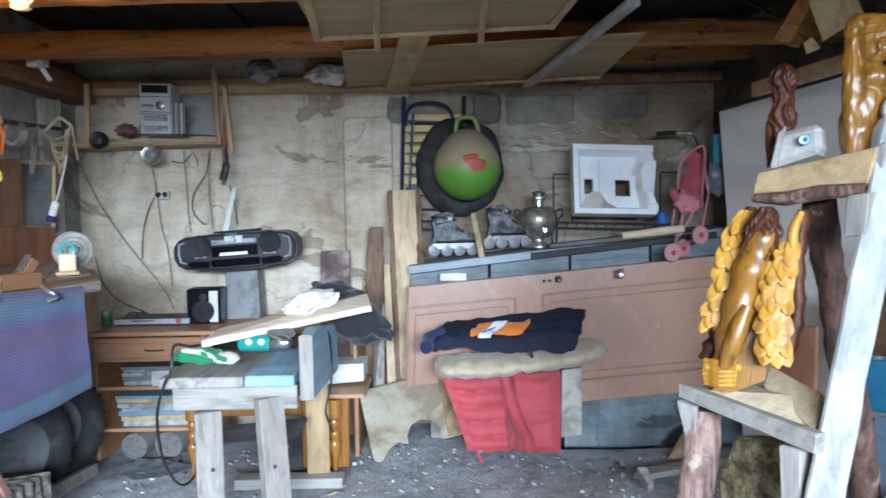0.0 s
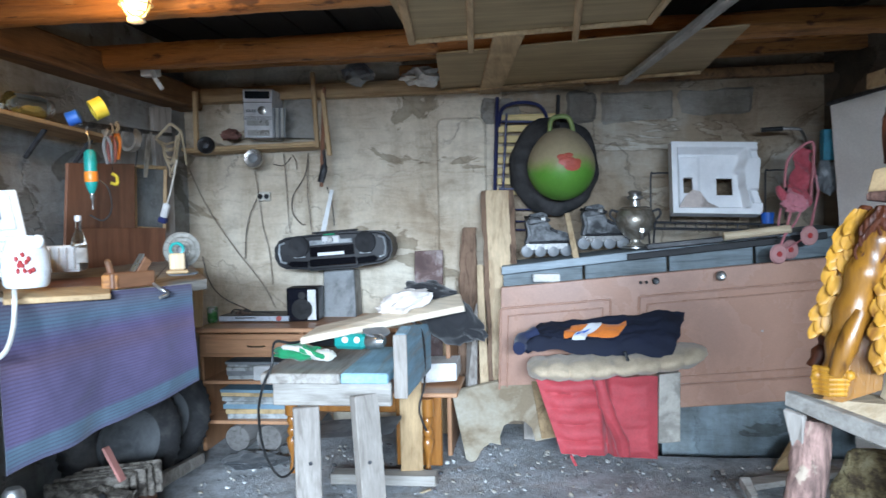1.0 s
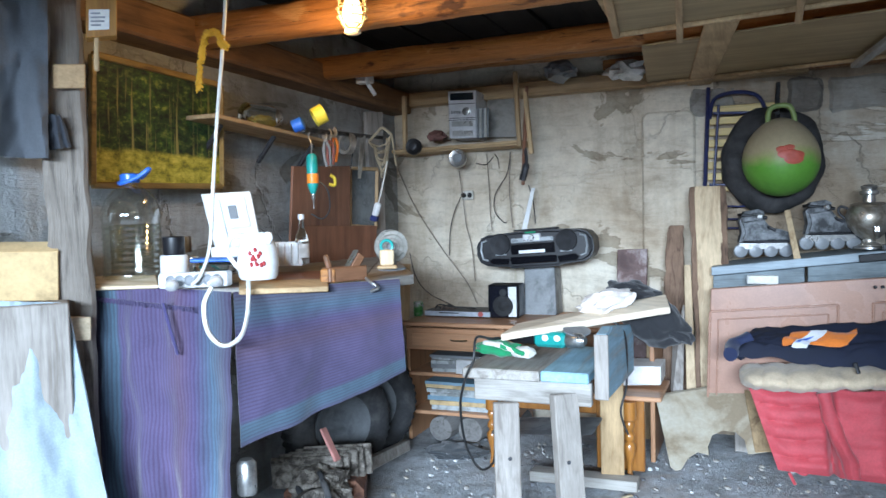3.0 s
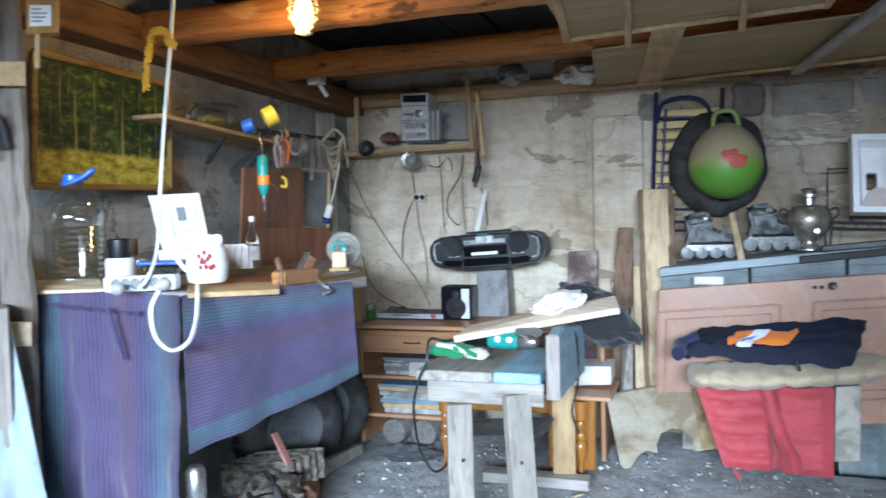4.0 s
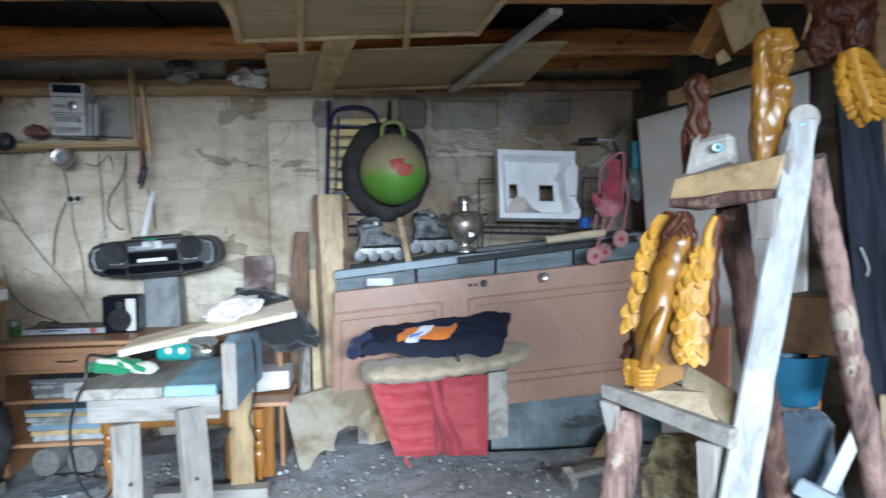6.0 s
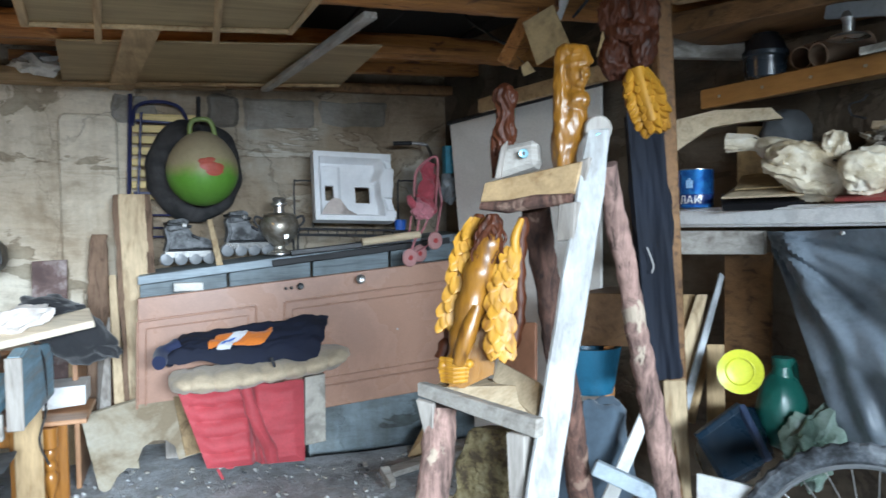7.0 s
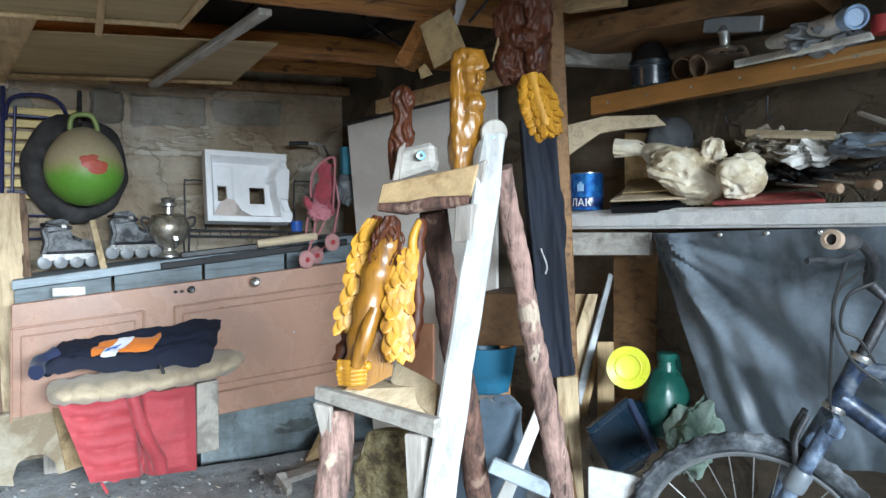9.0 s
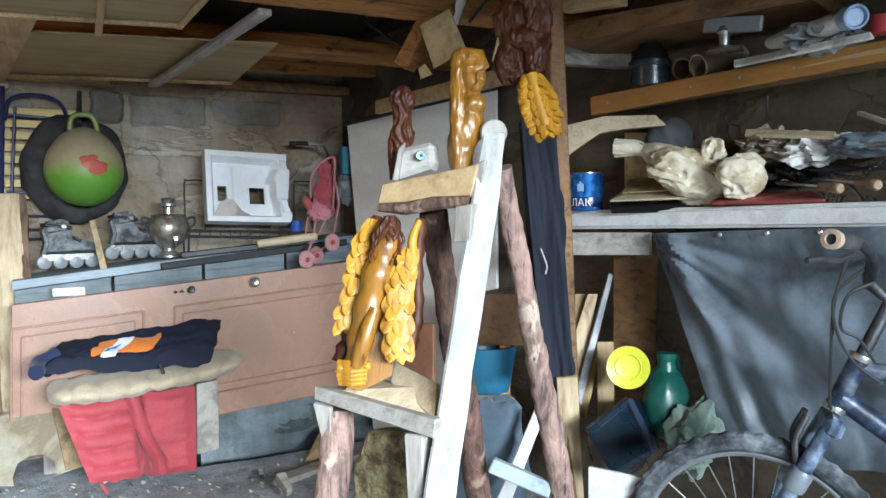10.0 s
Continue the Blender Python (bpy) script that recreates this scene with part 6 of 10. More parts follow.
def gloves():
    t = thing("work_gloves", pose(*(-0.984, 3.100, 0.742)), "green and white work gloves on the stool", "gloves")
    g, w = cloth("green_knit", (0.01, 0.26, 0.1)), cloth("white_knit", (0.72, 0.7, 0.62))
    c = Vector((-1.016, 3.120, 0.752))
    S("palm", rough_up(lump(0.10, 0.06, 0.036, Matrix.Translation(c + Vector((-0.01, 0, 0.01))), 0.25, 6, 2), 0.006, 16), g, t)
    for k in range(4):
        S("finger", tube(curve_pts([c + Vector((-0.06 + 0.03 * k, -0.05, 0.04)), c + Vector((0.0 + 0.03 * k, -0.06, 0.035 - 0.008 * k)), c + Vector((0.06 + 0.022 * k, -0.055, 0.015 - 0.006 * k))], 12), [0.006] + [0.011] * 11 + [0.006], 8), w if k % 2 == 0 else g, t)
    S("cuff", rough_up(lump(0.05, 0.045, 0.025, Matrix.Translation(c + Vector((0.11, -0.02, 0.0))), 0.2, 8, 4), 0.006, 18), w, t, "white knitted cuff")


gloves()


def grinder():
    a, b = Vector((-1.003, 3.250, 0.791)), Vector((-0.649, 3.150, 0.802))
    t = thing("angle_grinder", Matrix.Translation(b), "teal angle grinder lying on the stool", "grinder")
    m, l = along(a, b)
    S("grip", lathe([(0.022, 0), (0.028, 0.02), (0.026, l * 0.35)], 20, m), M_BLACK, t, "black rear grip")
    W("housing", box(0.066, 0.066, l * 0.42, m @ pose(0, 0, l * 0.35), 0.014), M_TEAL, t)
    S("gear_head", lathe([(0.028, l * 0.77), (0.034, l * 0.79), (0.03, l * 0.95), (0.018, l)], 20, m), M_STEEL, t, "bare metal gear head")
    c = a.lerp(b, 0.9) + Vector((0.02, -0.02, 0.02))
    for u in (0.5, 0.66):
        p = a.lerp(b, u)
        S("emblem", lathe([(0.014, 0), (0.014, 0.003)], 18, pose(p.x, p.y - 0.036, p.z + 0.01, 90, 0, 0)), M_WHITE, t, "white round emblem")
    S("disc", lathe([(0.015, 0.0), (0.06, 0.001), (0.06, 0.005), (0.015, 0.006)], 32, pose(*(-0.695, 3.200, 0.834), 12, 8, 0)), M_GREYPLASTIC, t, "grey cutting disc")


grinder()
hang_wire("grinder_cord", [(-0.998, 3.200, 0.799), (-1.040, 3.080, 0.807), (-1.089, 3.020, 0.820), (-1.090, 2.980, 0.730), (-1.128, 2.990, 0.659), (-1.200, 3.100, 0.500), (-1.235, 3.250, 0.274), (-1.186, 3.300, 0.150), (-1.154, 3.400, 0.154), (-1.157, 3.450, 0.249)], 0.006, M_CABLE, "black rubber cord looping down to the floor", 60)
hang_wire("grinder_cord", [(-0.673, 3.400, 0.837), (-0.562, 3.350, 0.855), (-0.521, 3.400, 0.778), (-0.534, 3.500, 0.551), (-0.562, 3.500, 0.417), (-0.530, 3.500, 0.313)], 0.005, M_CABLE, "black cord hanging over the end board", 40)


def old_table():
    t = thing("turned_leg_table", pose(-0.8, 4.0, 0), "old brown table with turned legs behind the stool", "table")
    v = wood("amber_varnish", (0.42, 0.17, 0.035), (0.24, 0.085, 0.015), "z", 0.25, 0.6, 0.5, 0.3)
    W("tabletop", box(0.92, 0.42, 0.022, pose(-0.87, 3.98, 0.405), 0.004), M_DESK_X, t)
    W("panel", box(0.24, 0.03, 0.37, pose(-0.62, 3.85, 0.03), 0.005), v, t)
    W("panel", box(0.5, 0.02, 0.12, pose(-1.0, 3.95, 0.28), 0.004), v, t)
    prof = [(0.016, 0.0), (0.018, 0.03), (0.012, 0.05), (0.012, 0.09), (0.028, 0.15), (0.03, 0.18), (0.016, 0.2), (0.026, 0.215), (0.026, 0.235), (0.015, 0.25), (0.024, 0.27), (0.026, 0.285), (0.02, 0.3), (0.034, 0.31), (0.034, 0.4)]
    for x, y in ((-0.565, 3.77), (-1.28, 3.77)):
        S("turned_leg", lathe(prof, 20, pose(x, y, 0.002)), v, t, "turned varnished leg")


old_table()
one("white_box", board((-0.725, 3.950, 0.538), (-0.430, 3.950, 0.546), (-0.431, 3.950, 0.452), (-0.727, 3.950, 0.429), 0.22), plain("white_card", (0.8, 0.8, 0.79), 0.6), "flat white carton lying on the old table", "carton")
one("brown_plate", board((-0.748, 4.620, 1.110), (-0.573, 4.620, 1.116), (-0.576, 4.500, 0.262), (-0.755, 4.500, 0.251), 0.02), surface("peeling_brown", (0.12, 0.06, 0.05), (0.08, 0.04, 0.035), (0.35, 0.28, 0.26), 9, 70, 0.6), "dark brown peeling board leaning on the wall", "board")
for i in range(2):
    one("short_plank", board(Vector((-0.697, 4.550, 0.585)) + Vector((0.1 * i - 0.03, 0, 0)), Vector((-0.697, 4.550, 0.585)) + Vector((0.1 * i + 0.06, 0, 0)), Vector((-0.688, 4.500, 0.238)) + Vector((0.1 * i + 0.06, 0, -0.28)), Vector((-0.688, 4.500, 0.238)) + Vector((0.1 * i - 0.03, 0, -0.28)), 0.02), M_PINE_Z, "short pale plank standing behind the table", "plank", "standing planks")
# slabs of timber against the wall
def slab(a, b, c, d, thick, face, name, label, rag=0.014, seed=1):
    t = thing(name, Matrix.Translation(d), label, "plank", "slabs against the wall")
    W("face", board(a, b, c, d, thick, None, 0.002, rag * 0.4, seed, 26), face, t)
    A, B, C, D_ = (Vector(p) for p in (a, b, c, d))
    n = (B - A).cross(A - D_).normalized()
    w = (B - A).normalized()
    for s, (p, q) in enumerate(((A, D_), (B, C))):
        k = 0.028
        o = w * (k if s else -k)
        if s:
            bm = board(p - w * 0.004, p + o - n * 0.006, q + o - n * 0.006, q - w * 0.004, thick, n, 0.003, rag, seed + s, 30)
        else:
            bm = board(p + o - n * 0.006, p + w * 0.004, q + w * 0.004, q + o - n * 0.006, thick, n, 0.003, rag, seed + s, 30)
        W("bark_edge", rough_up(bm, 0.006, 22), M_BARK, t, "strip of rough brown bark")


slab((-0.295, 4.500, 1.471), (-0.161, 4.500, 1.470), (-0.112, 4.280, 0.203), (-0.252, 4.280, 0.192), 0.045, M_PALE_Z, "bark_slab", "tall pale sawn slab with bark edges")
one("bark_board", rough_up(board((-0.455, 4.580, 1.250), (-0.372, 4.580, 1.256), (-0.315, 4.400, 0.140), (-0.489, 4.400, 0.127), 0.04, None, 0.006, 0.02, 5, 26), 0.008, 18), M_BARK, "rough brown bark slab leaning on the wall", "plank", "slabs against the wall")
one("thin_board", board((-0.349, 4.420, 1.035), (-0.313, 4.420, 1.035), (-0.274, 4.250, 0.199), (-0.328, 4.250, 0.195), 0.02), M_PALE_Z, "narrow pale lath leaning on the slab", "lath", "laths")
one("thin_board", board((-0.415, 4.400, 0.587), (-0.356, 4.400, 0.813), (-0.359, 4.200, 0.190), (-0.419, 4.200, 0.186), 0.015), M_GREY_Z, "narrow grey lath leaning on the slab", "lath", "laths")

# a raised plaster patch on the wall
x0, x1, zt = -0.609, -0.301, 1.931
outl = [(x0, 0.75), (x1, 0.75)] + [(x1 - 0.06 + 0.06 * math.cos(a), zt - 0.06 + 0.06 * math.sin(a)) for a in [k * math.pi / 12 for k in range(7)]] + [(x0 + 0.05 - 0.05 * math.sin(a), zt - 0.05 + 0.05 * math.cos(a)) for a in [k * math.pi / 12 for k in range(7)]]
structure("plaster_patch", plate(outl, 0.06, Matrix.Translation((0, 4.70, 0)), 0.012), M_WALL, "raised rounded plaster patch on the back wall", "wall")

# ---- the back right: sled, ball, ledge, door, soft things ----
def sled():
    t = thing("sled", pose(-0.05, 4.7, 1.3), "sled with blue steel frame and yellow wooden slats", "sled")
    navy = plain("navy_paint", (0.02, 0.025, 0.09), 0.4)
    S("runner", tube(curve_pts([(-0.249, 4.660, 1.434), (-0.232, 4.660, 1.812), (-0.224, 4.660, 2.041)], 16), 0.012, 8), navy, t)
    S("bow", tube(curve_pts([(-0.219, 4.660, 1.861), (-0.190, 4.660, 1.973), (-0.075, 4.660, 2.003), (0.040, 4.660, 1.971), (0.093, 4.660, 1.856)], 24), 0.011, 8), navy, t)
    S("side_rail", tube([(-0.168, 4.640, 1.936), (-0.197, 4.640, 1.481), (-0.205, 4.640, 1.245)], 0.008, 8), navy, t)
    S("cross_rail", tube([(-0.200, 4.650, 1.891), (0.129, 4.650, 1.875)], 0.008, 8), navy, t)
    S("cross_rail", tube([(-0.222, 4.650, 1.482), (0.126, 4.650, 1.470)], 0.008, 8), navy, t)
    for y in (368, 388, 402):
        S("wire", tube([(-0.148, 4.650, 1.355), (0.005, 4.650, 1.351)], 0.005, 6), navy, t).location.z -= (y - 368) / 1338 * 4.9
    for k in range(8):
        z = 1.922 - 0.064 * k
        W("slat", box(0.36, 0.014, 0.042, pose(-0.052, 4.685, z - 0.03), 0.003), wood("yellow_slat", (0.6, 0.44, 0.16), (0.42, 0.3, 0.08), "x", 0.5) if k == 0 else bpy.data.materials["yellow_slat"], t)


sled()


def ball_and_tube():
    c = Vector((0.114, 4.620, 1.609))
    t = thing("inner_tube", Matrix.Translation(c), "black rubber inner tube hanging on a wall hook", "inner tube")
    bm = tube([c + Vector((0.165 * math.cos(a), 0.01, 0.195 * math.sin(a))) for a in [6.2832 * i / 44 for i in range(44)]], 0.105, 16, True)
    for v in bm.verts:
        v.co.y = 4.65 + (v.co.y - 4.63) * 0.6
    rough_up(bm, 0.022, 9)
    S("tube", bm, surface("black_rubber", (0.028, 0.026, 0.026), (0.015, 0.015, 0.015), (0.045, 0.042, 0.042), 8, 60, 0.8, 0, 0.4), t)
    S("hook", tube(curve_pts([(0.146, 4.700, 2.042), (0.141, 4.660, 1.932), (0.136, 4.500, 1.829), (0.134, 4.440, 1.844)], 16), 0.012, 8), M_IRON, t, "dark iron wall hook")
    b = Vector((0.150, 4.460, 1.595))
    R = 0.195
    bt = thing("hopper_ball", Matrix.Translation(b), "green and tan hopping ball with loop handle", "ball")
    m, nt, bs = material("ball_rubber")
    v = coords(nt, world_space=True)
    sep = nt.nodes.new("ShaderNodeSeparateXYZ")
    nt.links.new(v, sep.inputs[0])
    wob = noise_tex(nt, v, 7, 3, 0.6)
    add = nt.nodes.new("ShaderNodeMath")
    add.operation = "MULTIPLY_ADD"
    add.inputs[1].default_value, add.inputs[2].default_value = 0.12, -0.06
    nt.links.new(wob, add.inputs[0])
    ad2 = nt.nodes.new("ShaderNodeMath")
    nt.links.new(sep.outputs[2], ad2.inputs[0])
    nt.links.new(add.outputs[0], ad2.inputs[1])
    mr = nt.nodes.new("ShaderNodeMapRange")
    mr.inputs["From Min"].default_value, mr.inputs["From Max"].default_value = b.z - R, b.z + R
    nt.links.new(ad2.outputs[0], mr.inputs["Value"])
    col = ramp(nt, mr.outputs[0], [(0.0, (0.08, 0.2, 0.03)), (0.40, (0.10, 0.28, 0.03)), (0.52, (0.24, 0.27, 0.09)), (0.64, (0.33, 0.27, 0.16)), (1.0, (0.31, 0.25, 0.165))])
    dust = noise_tex(nt, v, 40, 4, 0.7)
    col = mixed(nt, 0.3, col, ramp(nt, dust, [(0.35, (0.6, 0.6, 0.6)), (0.6, (1, 1, 1))]), "MULTIPLY")
    nt.links.new(col, bs.inputs["Base Color"])
    bs.inputs["Roughness"].default_value = 0.5
    bm = bmesh.new()
    bmesh.ops.create_uvsphere(bm, u_segments=48, v_segments=28, radius=R, matrix=Matrix.Translation(b))
    for v_ in bm.verts:
        v_.co.z += 0.03 * max(0, (v_.co.z - b.z) / R) ** 3
    S("body", bm, m, bt)
    S("handle", tube(curve_pts([b + Vector((-0.06, -0.02, 0.17)), b + Vector((-0.062, -0.03, 0.24)), b + Vector((-0.04, -0.03, 0.28)), b + Vector((0.03, -0.03, 0.285)), b + Vector((0.06, -0.03, 0.245)), b + Vector((0.07, -0.02, 0.17))], 26), 0.014, 10), plain("green_handle", (0.2, 0.27, 0.08), 0.5), bt, "green loop handle")
    pr = bmesh.new()
    for x, z, w, h in ((0.03, 0.02, 0.055, 0.026), (0.055, -0.005, 0.05, 0.03), (0.0, 0.045, 0.03, 0.018), (0.08, 0.015, 0.03, 0.02), (0.035, 0.055, 0.028, 0.014)):
        n_ = Vector((x, -math.sqrt(R * R - x * x - z * z), z)).normalized()
        mm = Matrix.Translation(b + n_ * R) @ n_.to_track_quat("Z", "Y").to_matrix().to_4x4()
        bmesh.ops.create_icosphere(pr, subdivisions=2, radius=1.0, matrix=mm @ Matrix.Diagonal((w, h, 0.003, 1)))
    S("print", pr, plain("red_print", (0.45, 0.08, 0.05), 0.5), bt, "faded red printed shape")


ball_and_tube()


def ledge():
    t = thing("plank_ledge", Matrix.Translation((-0.063, 4.300, 1.045)), "painted plank ledge along the back wall", "ledge")
    a, b = Vector((-0.199, 4.300, 1.029)), Vector((1.653, 4.300, 1.225))
    blue = wood("blue_grey_plank", (0.30, 0.36, 0.40), (0.15, 0.18, 0.2), "x", 0.6)
    navy = wood("dark_blue_plank", (0.20, 0.25, 0.275), (0.06, 0.08, 0.10), "x", 0.6, stain=0.8)
    W("top_plank", board(a + Vector((0, 0.44, 0)), b + Vector((0, 0.44, 0)), b, a, 0.045, (0, 0, 1)), blue, t)
    lo = Vector((0, 0.03, -0.05))
    for k in range(4):
        p, q = a.lerp(b, k / 4 + 0.004), a.lerp(b, (k + 1) / 4 - 0.004)
        W("face_plank", board(p + lo, q + lo, q + lo - Vector((0, 0, 0.1)), p + lo - Vector((0, 0, 0.1)), 0.03, (0, -1, 0)), navy, t, "dark blue painted face board")
    W("support", box(0.08, 0.3, 1.6, pose(1.5, 4.55, -0.55)), M_GREY_Z, t)
    W("support", box(0.08, 0.3, 0.98, pose(-0.05, 4.55, 0)), M_GREY_Z, t)
    one("white_block", box(0.15, 0.05, 0.045, pose(0.054, 4.25, 0.947)), M_PAPER, "pale wooden wedge on top of the door", "wedge")


ledge()


def old_door():
    a, b, c, d = (Vector(p) for p in ((-0.196, 4.150, 0.927), (1.684, 4.130, 1.085), (1.688, 4.130, 0.342), (-0.220, 4.150, 0.195)))
    t = thing("old_door", Matrix.Translation(d), "pinkish brown door leaf lying on its side", "door")
    W("leaf", board(a, b, c, d, 0.05, (0, -1, 0), 0.004), M_DOOR, t)
    out = Vector((0, -1, 0))
    n = 0

    def q(u, v, h=0.0):
        return bilinear(a, b, c, d, u, v) + out * h
    for u0, u1 in ((-0.0, 0.315), (0.395, 0.92)):
        for w_, (v0, v1) in ((0.012, (0.17, 0.84)),):
            pts = [(u0, v1), (u1, v1), (u1, v0), (u0, v0)]
            for (p, r) in zip(pts, pts[1:] + pts[:1]):
                W("moulding", bar(q(*p, 0.004), q(*r, 0.004), 0.022, 0.012, 0, 0.004), M_DOOR, t)
            ins = [(u0 + 0.022, v1 - 0.06), (u1 - 0.022, v1 - 0.06), (u1 - 0.022, v0 + 0.06), (u0 + 0.022, v0 + 0.06)]
            for (p, r) in zip(ins, ins[1:] + ins[:1]):
                W("moulding", bar(q(*p, 0.002), q(*r, 0.002), 0.012, 0.008, 0, 0.003), M_DOOR, t)
    for px, r in (((0.625, 4.095, 0.960), 0.016), ((0.577, 4.095, 0.953), 0.007), ((0.546, 4.095, 0.952), 0.007)):
        S("lock_hole", lathe([(r, 0), (r * 1.2, 0.002), (r * 1.1, 0.004), (r * 0.8, 0.002)], 18, pose(*px, 90, 0, 0)), M_BLACK, t, "dark lock hole")
    S("peephole", lathe([(0.026, 0), (0.027, 0.004), (0.02, 0.012), (0.012, 0.008)], 24, pose(*(0.957, 4.095, 0.984), 90, 0, 0)), M_STEEL, t, "chrome lock rosette")
    S("screw", lathe([(0.006, 0), (0.006, 0.004)], 10, pose(*(1.164, 4.095, 0.693), 90, 0, 0)), M_STEEL, t)


old_door()


def skate(p, label):
    t = thing("roller_skate", pose(*p, 0, 0, 12), label, "skate", "roller skates")
    g = surface("grey_skate", (0.11, 0.115, 0.12), (0.025, 0.026, 0.028), (0.26, 0.27, 0.28), 16, 60, 0.6)
    prof = [(-0.13, 0.085), (0.13, 0.085), (0.155, 0.1), (0.15, 0.125), (0.09, 0.15), (0.03, 0.165), (0.005, 0.2), (0.0, 0.25), (-0.03, 0.262), (-0.1, 0.25), (-0.125, 0.2), (-0.115, 0.14)]
    boot = plate(prof[::-1], 0.085, Matrix.Translation((0, -0.042, 0)))
    bmesh.ops.bevel(boot, geom=[e for e in boot.edges if abs(e.verts[0].co.y - e.verts[1].co.y) < 1e-5], offset=0.016, segments=2, affect="EDGES")
    smooth(part("boot", rough_up(boot, 0.004, 20), g, t), 50)
    part("cuff", box(0.12, 0.1, 0.05, pose(-0.055, 0, 0.19, 0, -8, 0), 0.014), g, t)
    part("strap", box(0.135, 0.104, 0.018, pose(-0.055, 0, 0.215, 0, 8, 0), 0.005), M_BLACK, t)
    part("buckle", box(0.03, 0.012, 0.024, pose(-0.03, -0.056, 0.212), 0.004), M_STEEL, t)
    part("strap", box(0.05, 0.1, 0.016, pose(0.03, 0, 0.15, 0, 32, 0), 0.005), M_IRON, t)
    part("chassis", box(0.26, 0.02, 0.045, pose(0.0, 0, 0.04), 0.006), M_STEEL, t, "pale metal wheel frame")
    part("sole", box(0.24, 0.075, 0.014, pose(0.01, 0, 0.08), 0.005), M_BLACK, t)
    for k in range(4):
        smooth(part("wheel", lathe([(0.01, -0.013), (0.034, -0.008), (0.038, 0), (0.034, 0.008), (0.01, 0.013)], 20, pose(-0.115 + 0.077 * k, 0, 0.038, 90, 0, 0)), M_GREYPLASTIC, t))


lz = lambda x: 1.045 + (x - -0.063) * 0.124
for px in ((0.060, 4.450, 1.059), (0.383, 4.450, 1.100)):
    skate((px[0], 4.45, lz(px[0]) + 0.012), "grey inline skate with black straps on the ledge")


def samovar():
    p = (0.562, 4.420, 1.133)
    t = thing("samovar", pose(p[0], 4.42, lz(p[0])), "tarnished steel samovar with wooden tap handles", "samovar")
    smooth(part("body", lathe([(0.05, 0.0), (0.055, 0.015), (0.03, 0.03), (0.03, 0.045), (0.06, 0.065), (0.1, 0.11), (0.112, 0.16), (0.1, 0.2), (0.085, 0.215), (0.095, 0.222), (0.06, 0.235)], 36), surface("tarnished_chrome", (0.46, 0.42, 0.36), (0.26, 0.22, 0.17), (0.62, 0.59, 0.53), 10, 90, 0.34, 0.7, 0.1), t))
    smooth(part("crown", lathe([(0.03, 0.235), (0.028, 0.27), (0.045, 0.278), (0.045, 0.29), (0.03, 0.295), (0.04, 0.315), (0.022, 0.325)], 28), M_STEEL, t))
    for s in (-1, 1):
        smooth(part("handle", tube(curve_pts([(s * 0.09, 0, 0.2), (s * 0.13, 0, 0.215), (s * 0.14, 0, 0.185), (s * 0.108, 0, 0.15)], 14), 0.007, 8), M_IRON, t))
    smooth(part("tap", tube(curve_pts([(0.02, -0.08, 0.08), (0.02, -0.12, 0.075), (0.02, -0.14, 0.055)], 10), 0.009, 8), M_STEEL, t))
    part("tap_key", box(0.03, 0.008, 0.03, pose(0.02, -0.12, 0.085), 0.004), M_STEEL, t)
    smooth(part("foot", lathe([(0.075, -0.004), (0.075, 0.006), (0.055, 0.012)], 28), M_STEEL, t))


samovar()


def wire_shelf():
    t = thing("wire_rack", Matrix.Translation((0.682, 4.600, 1.253)), "black wire dish rack on the ledge", "rack")
    a, b = Vector((0.660, 4.350, 1.264)), Vector((1.385, 4.350, 1.237))
    for dz in (0, -0.035):
        S("rail", tube([a + Vector((0, 0, dz)), b + Vector((0, 0, dz))], 0.005, 6), M_IRON, t)
        S("rail", tube([a + Vector((0, 0.26, dz)), b + Vector((0, 0.26, dz))], 0.005, 6), M_IRON, t)
    for k in range(14):
        p = a.lerp(b, k / 13)
        S("rung", tube([p, p + Vector((0, 0.26, 0))], 0.003, 5), M_IRON, t)
        S("picket", tube([p, p + Vector((0, 0, -0.035))], 0.003, 5), M_IRON, t)
    for x0 in ((0.662, 4.500, 1.544), (1.297, 4.500, 1.544)):
        x0 = Vector(x0)
        S("loop", tube(curve_pts([(x0.x, 4.5, a.z), (x0.x, 4.5, x0.z - 0.02), (x0.x + 0.02, 4.5, x0.z), (x0.x + 0.09, 4.5, x0.z), (x0.x + 0.11, 4.5, x0.z - 0.02), (x0.x + 0.11, 4.5, a.z)], 30), 0.005, 6), M_IRON, t)
    for p in (a, b):
        S("leg", tube([p, Vector((p.x, p.y + 0.05, lz(p.x)))], 0.006, 6), M_IRON, t)
        S("leg", tube([p + Vector((0, 0.25, 0)), Vector((p.x, p.y + 0.2, lz(p.x)))], 0.006, 6), M_IRON, t)
    return a


rack_at = wire_shelf()


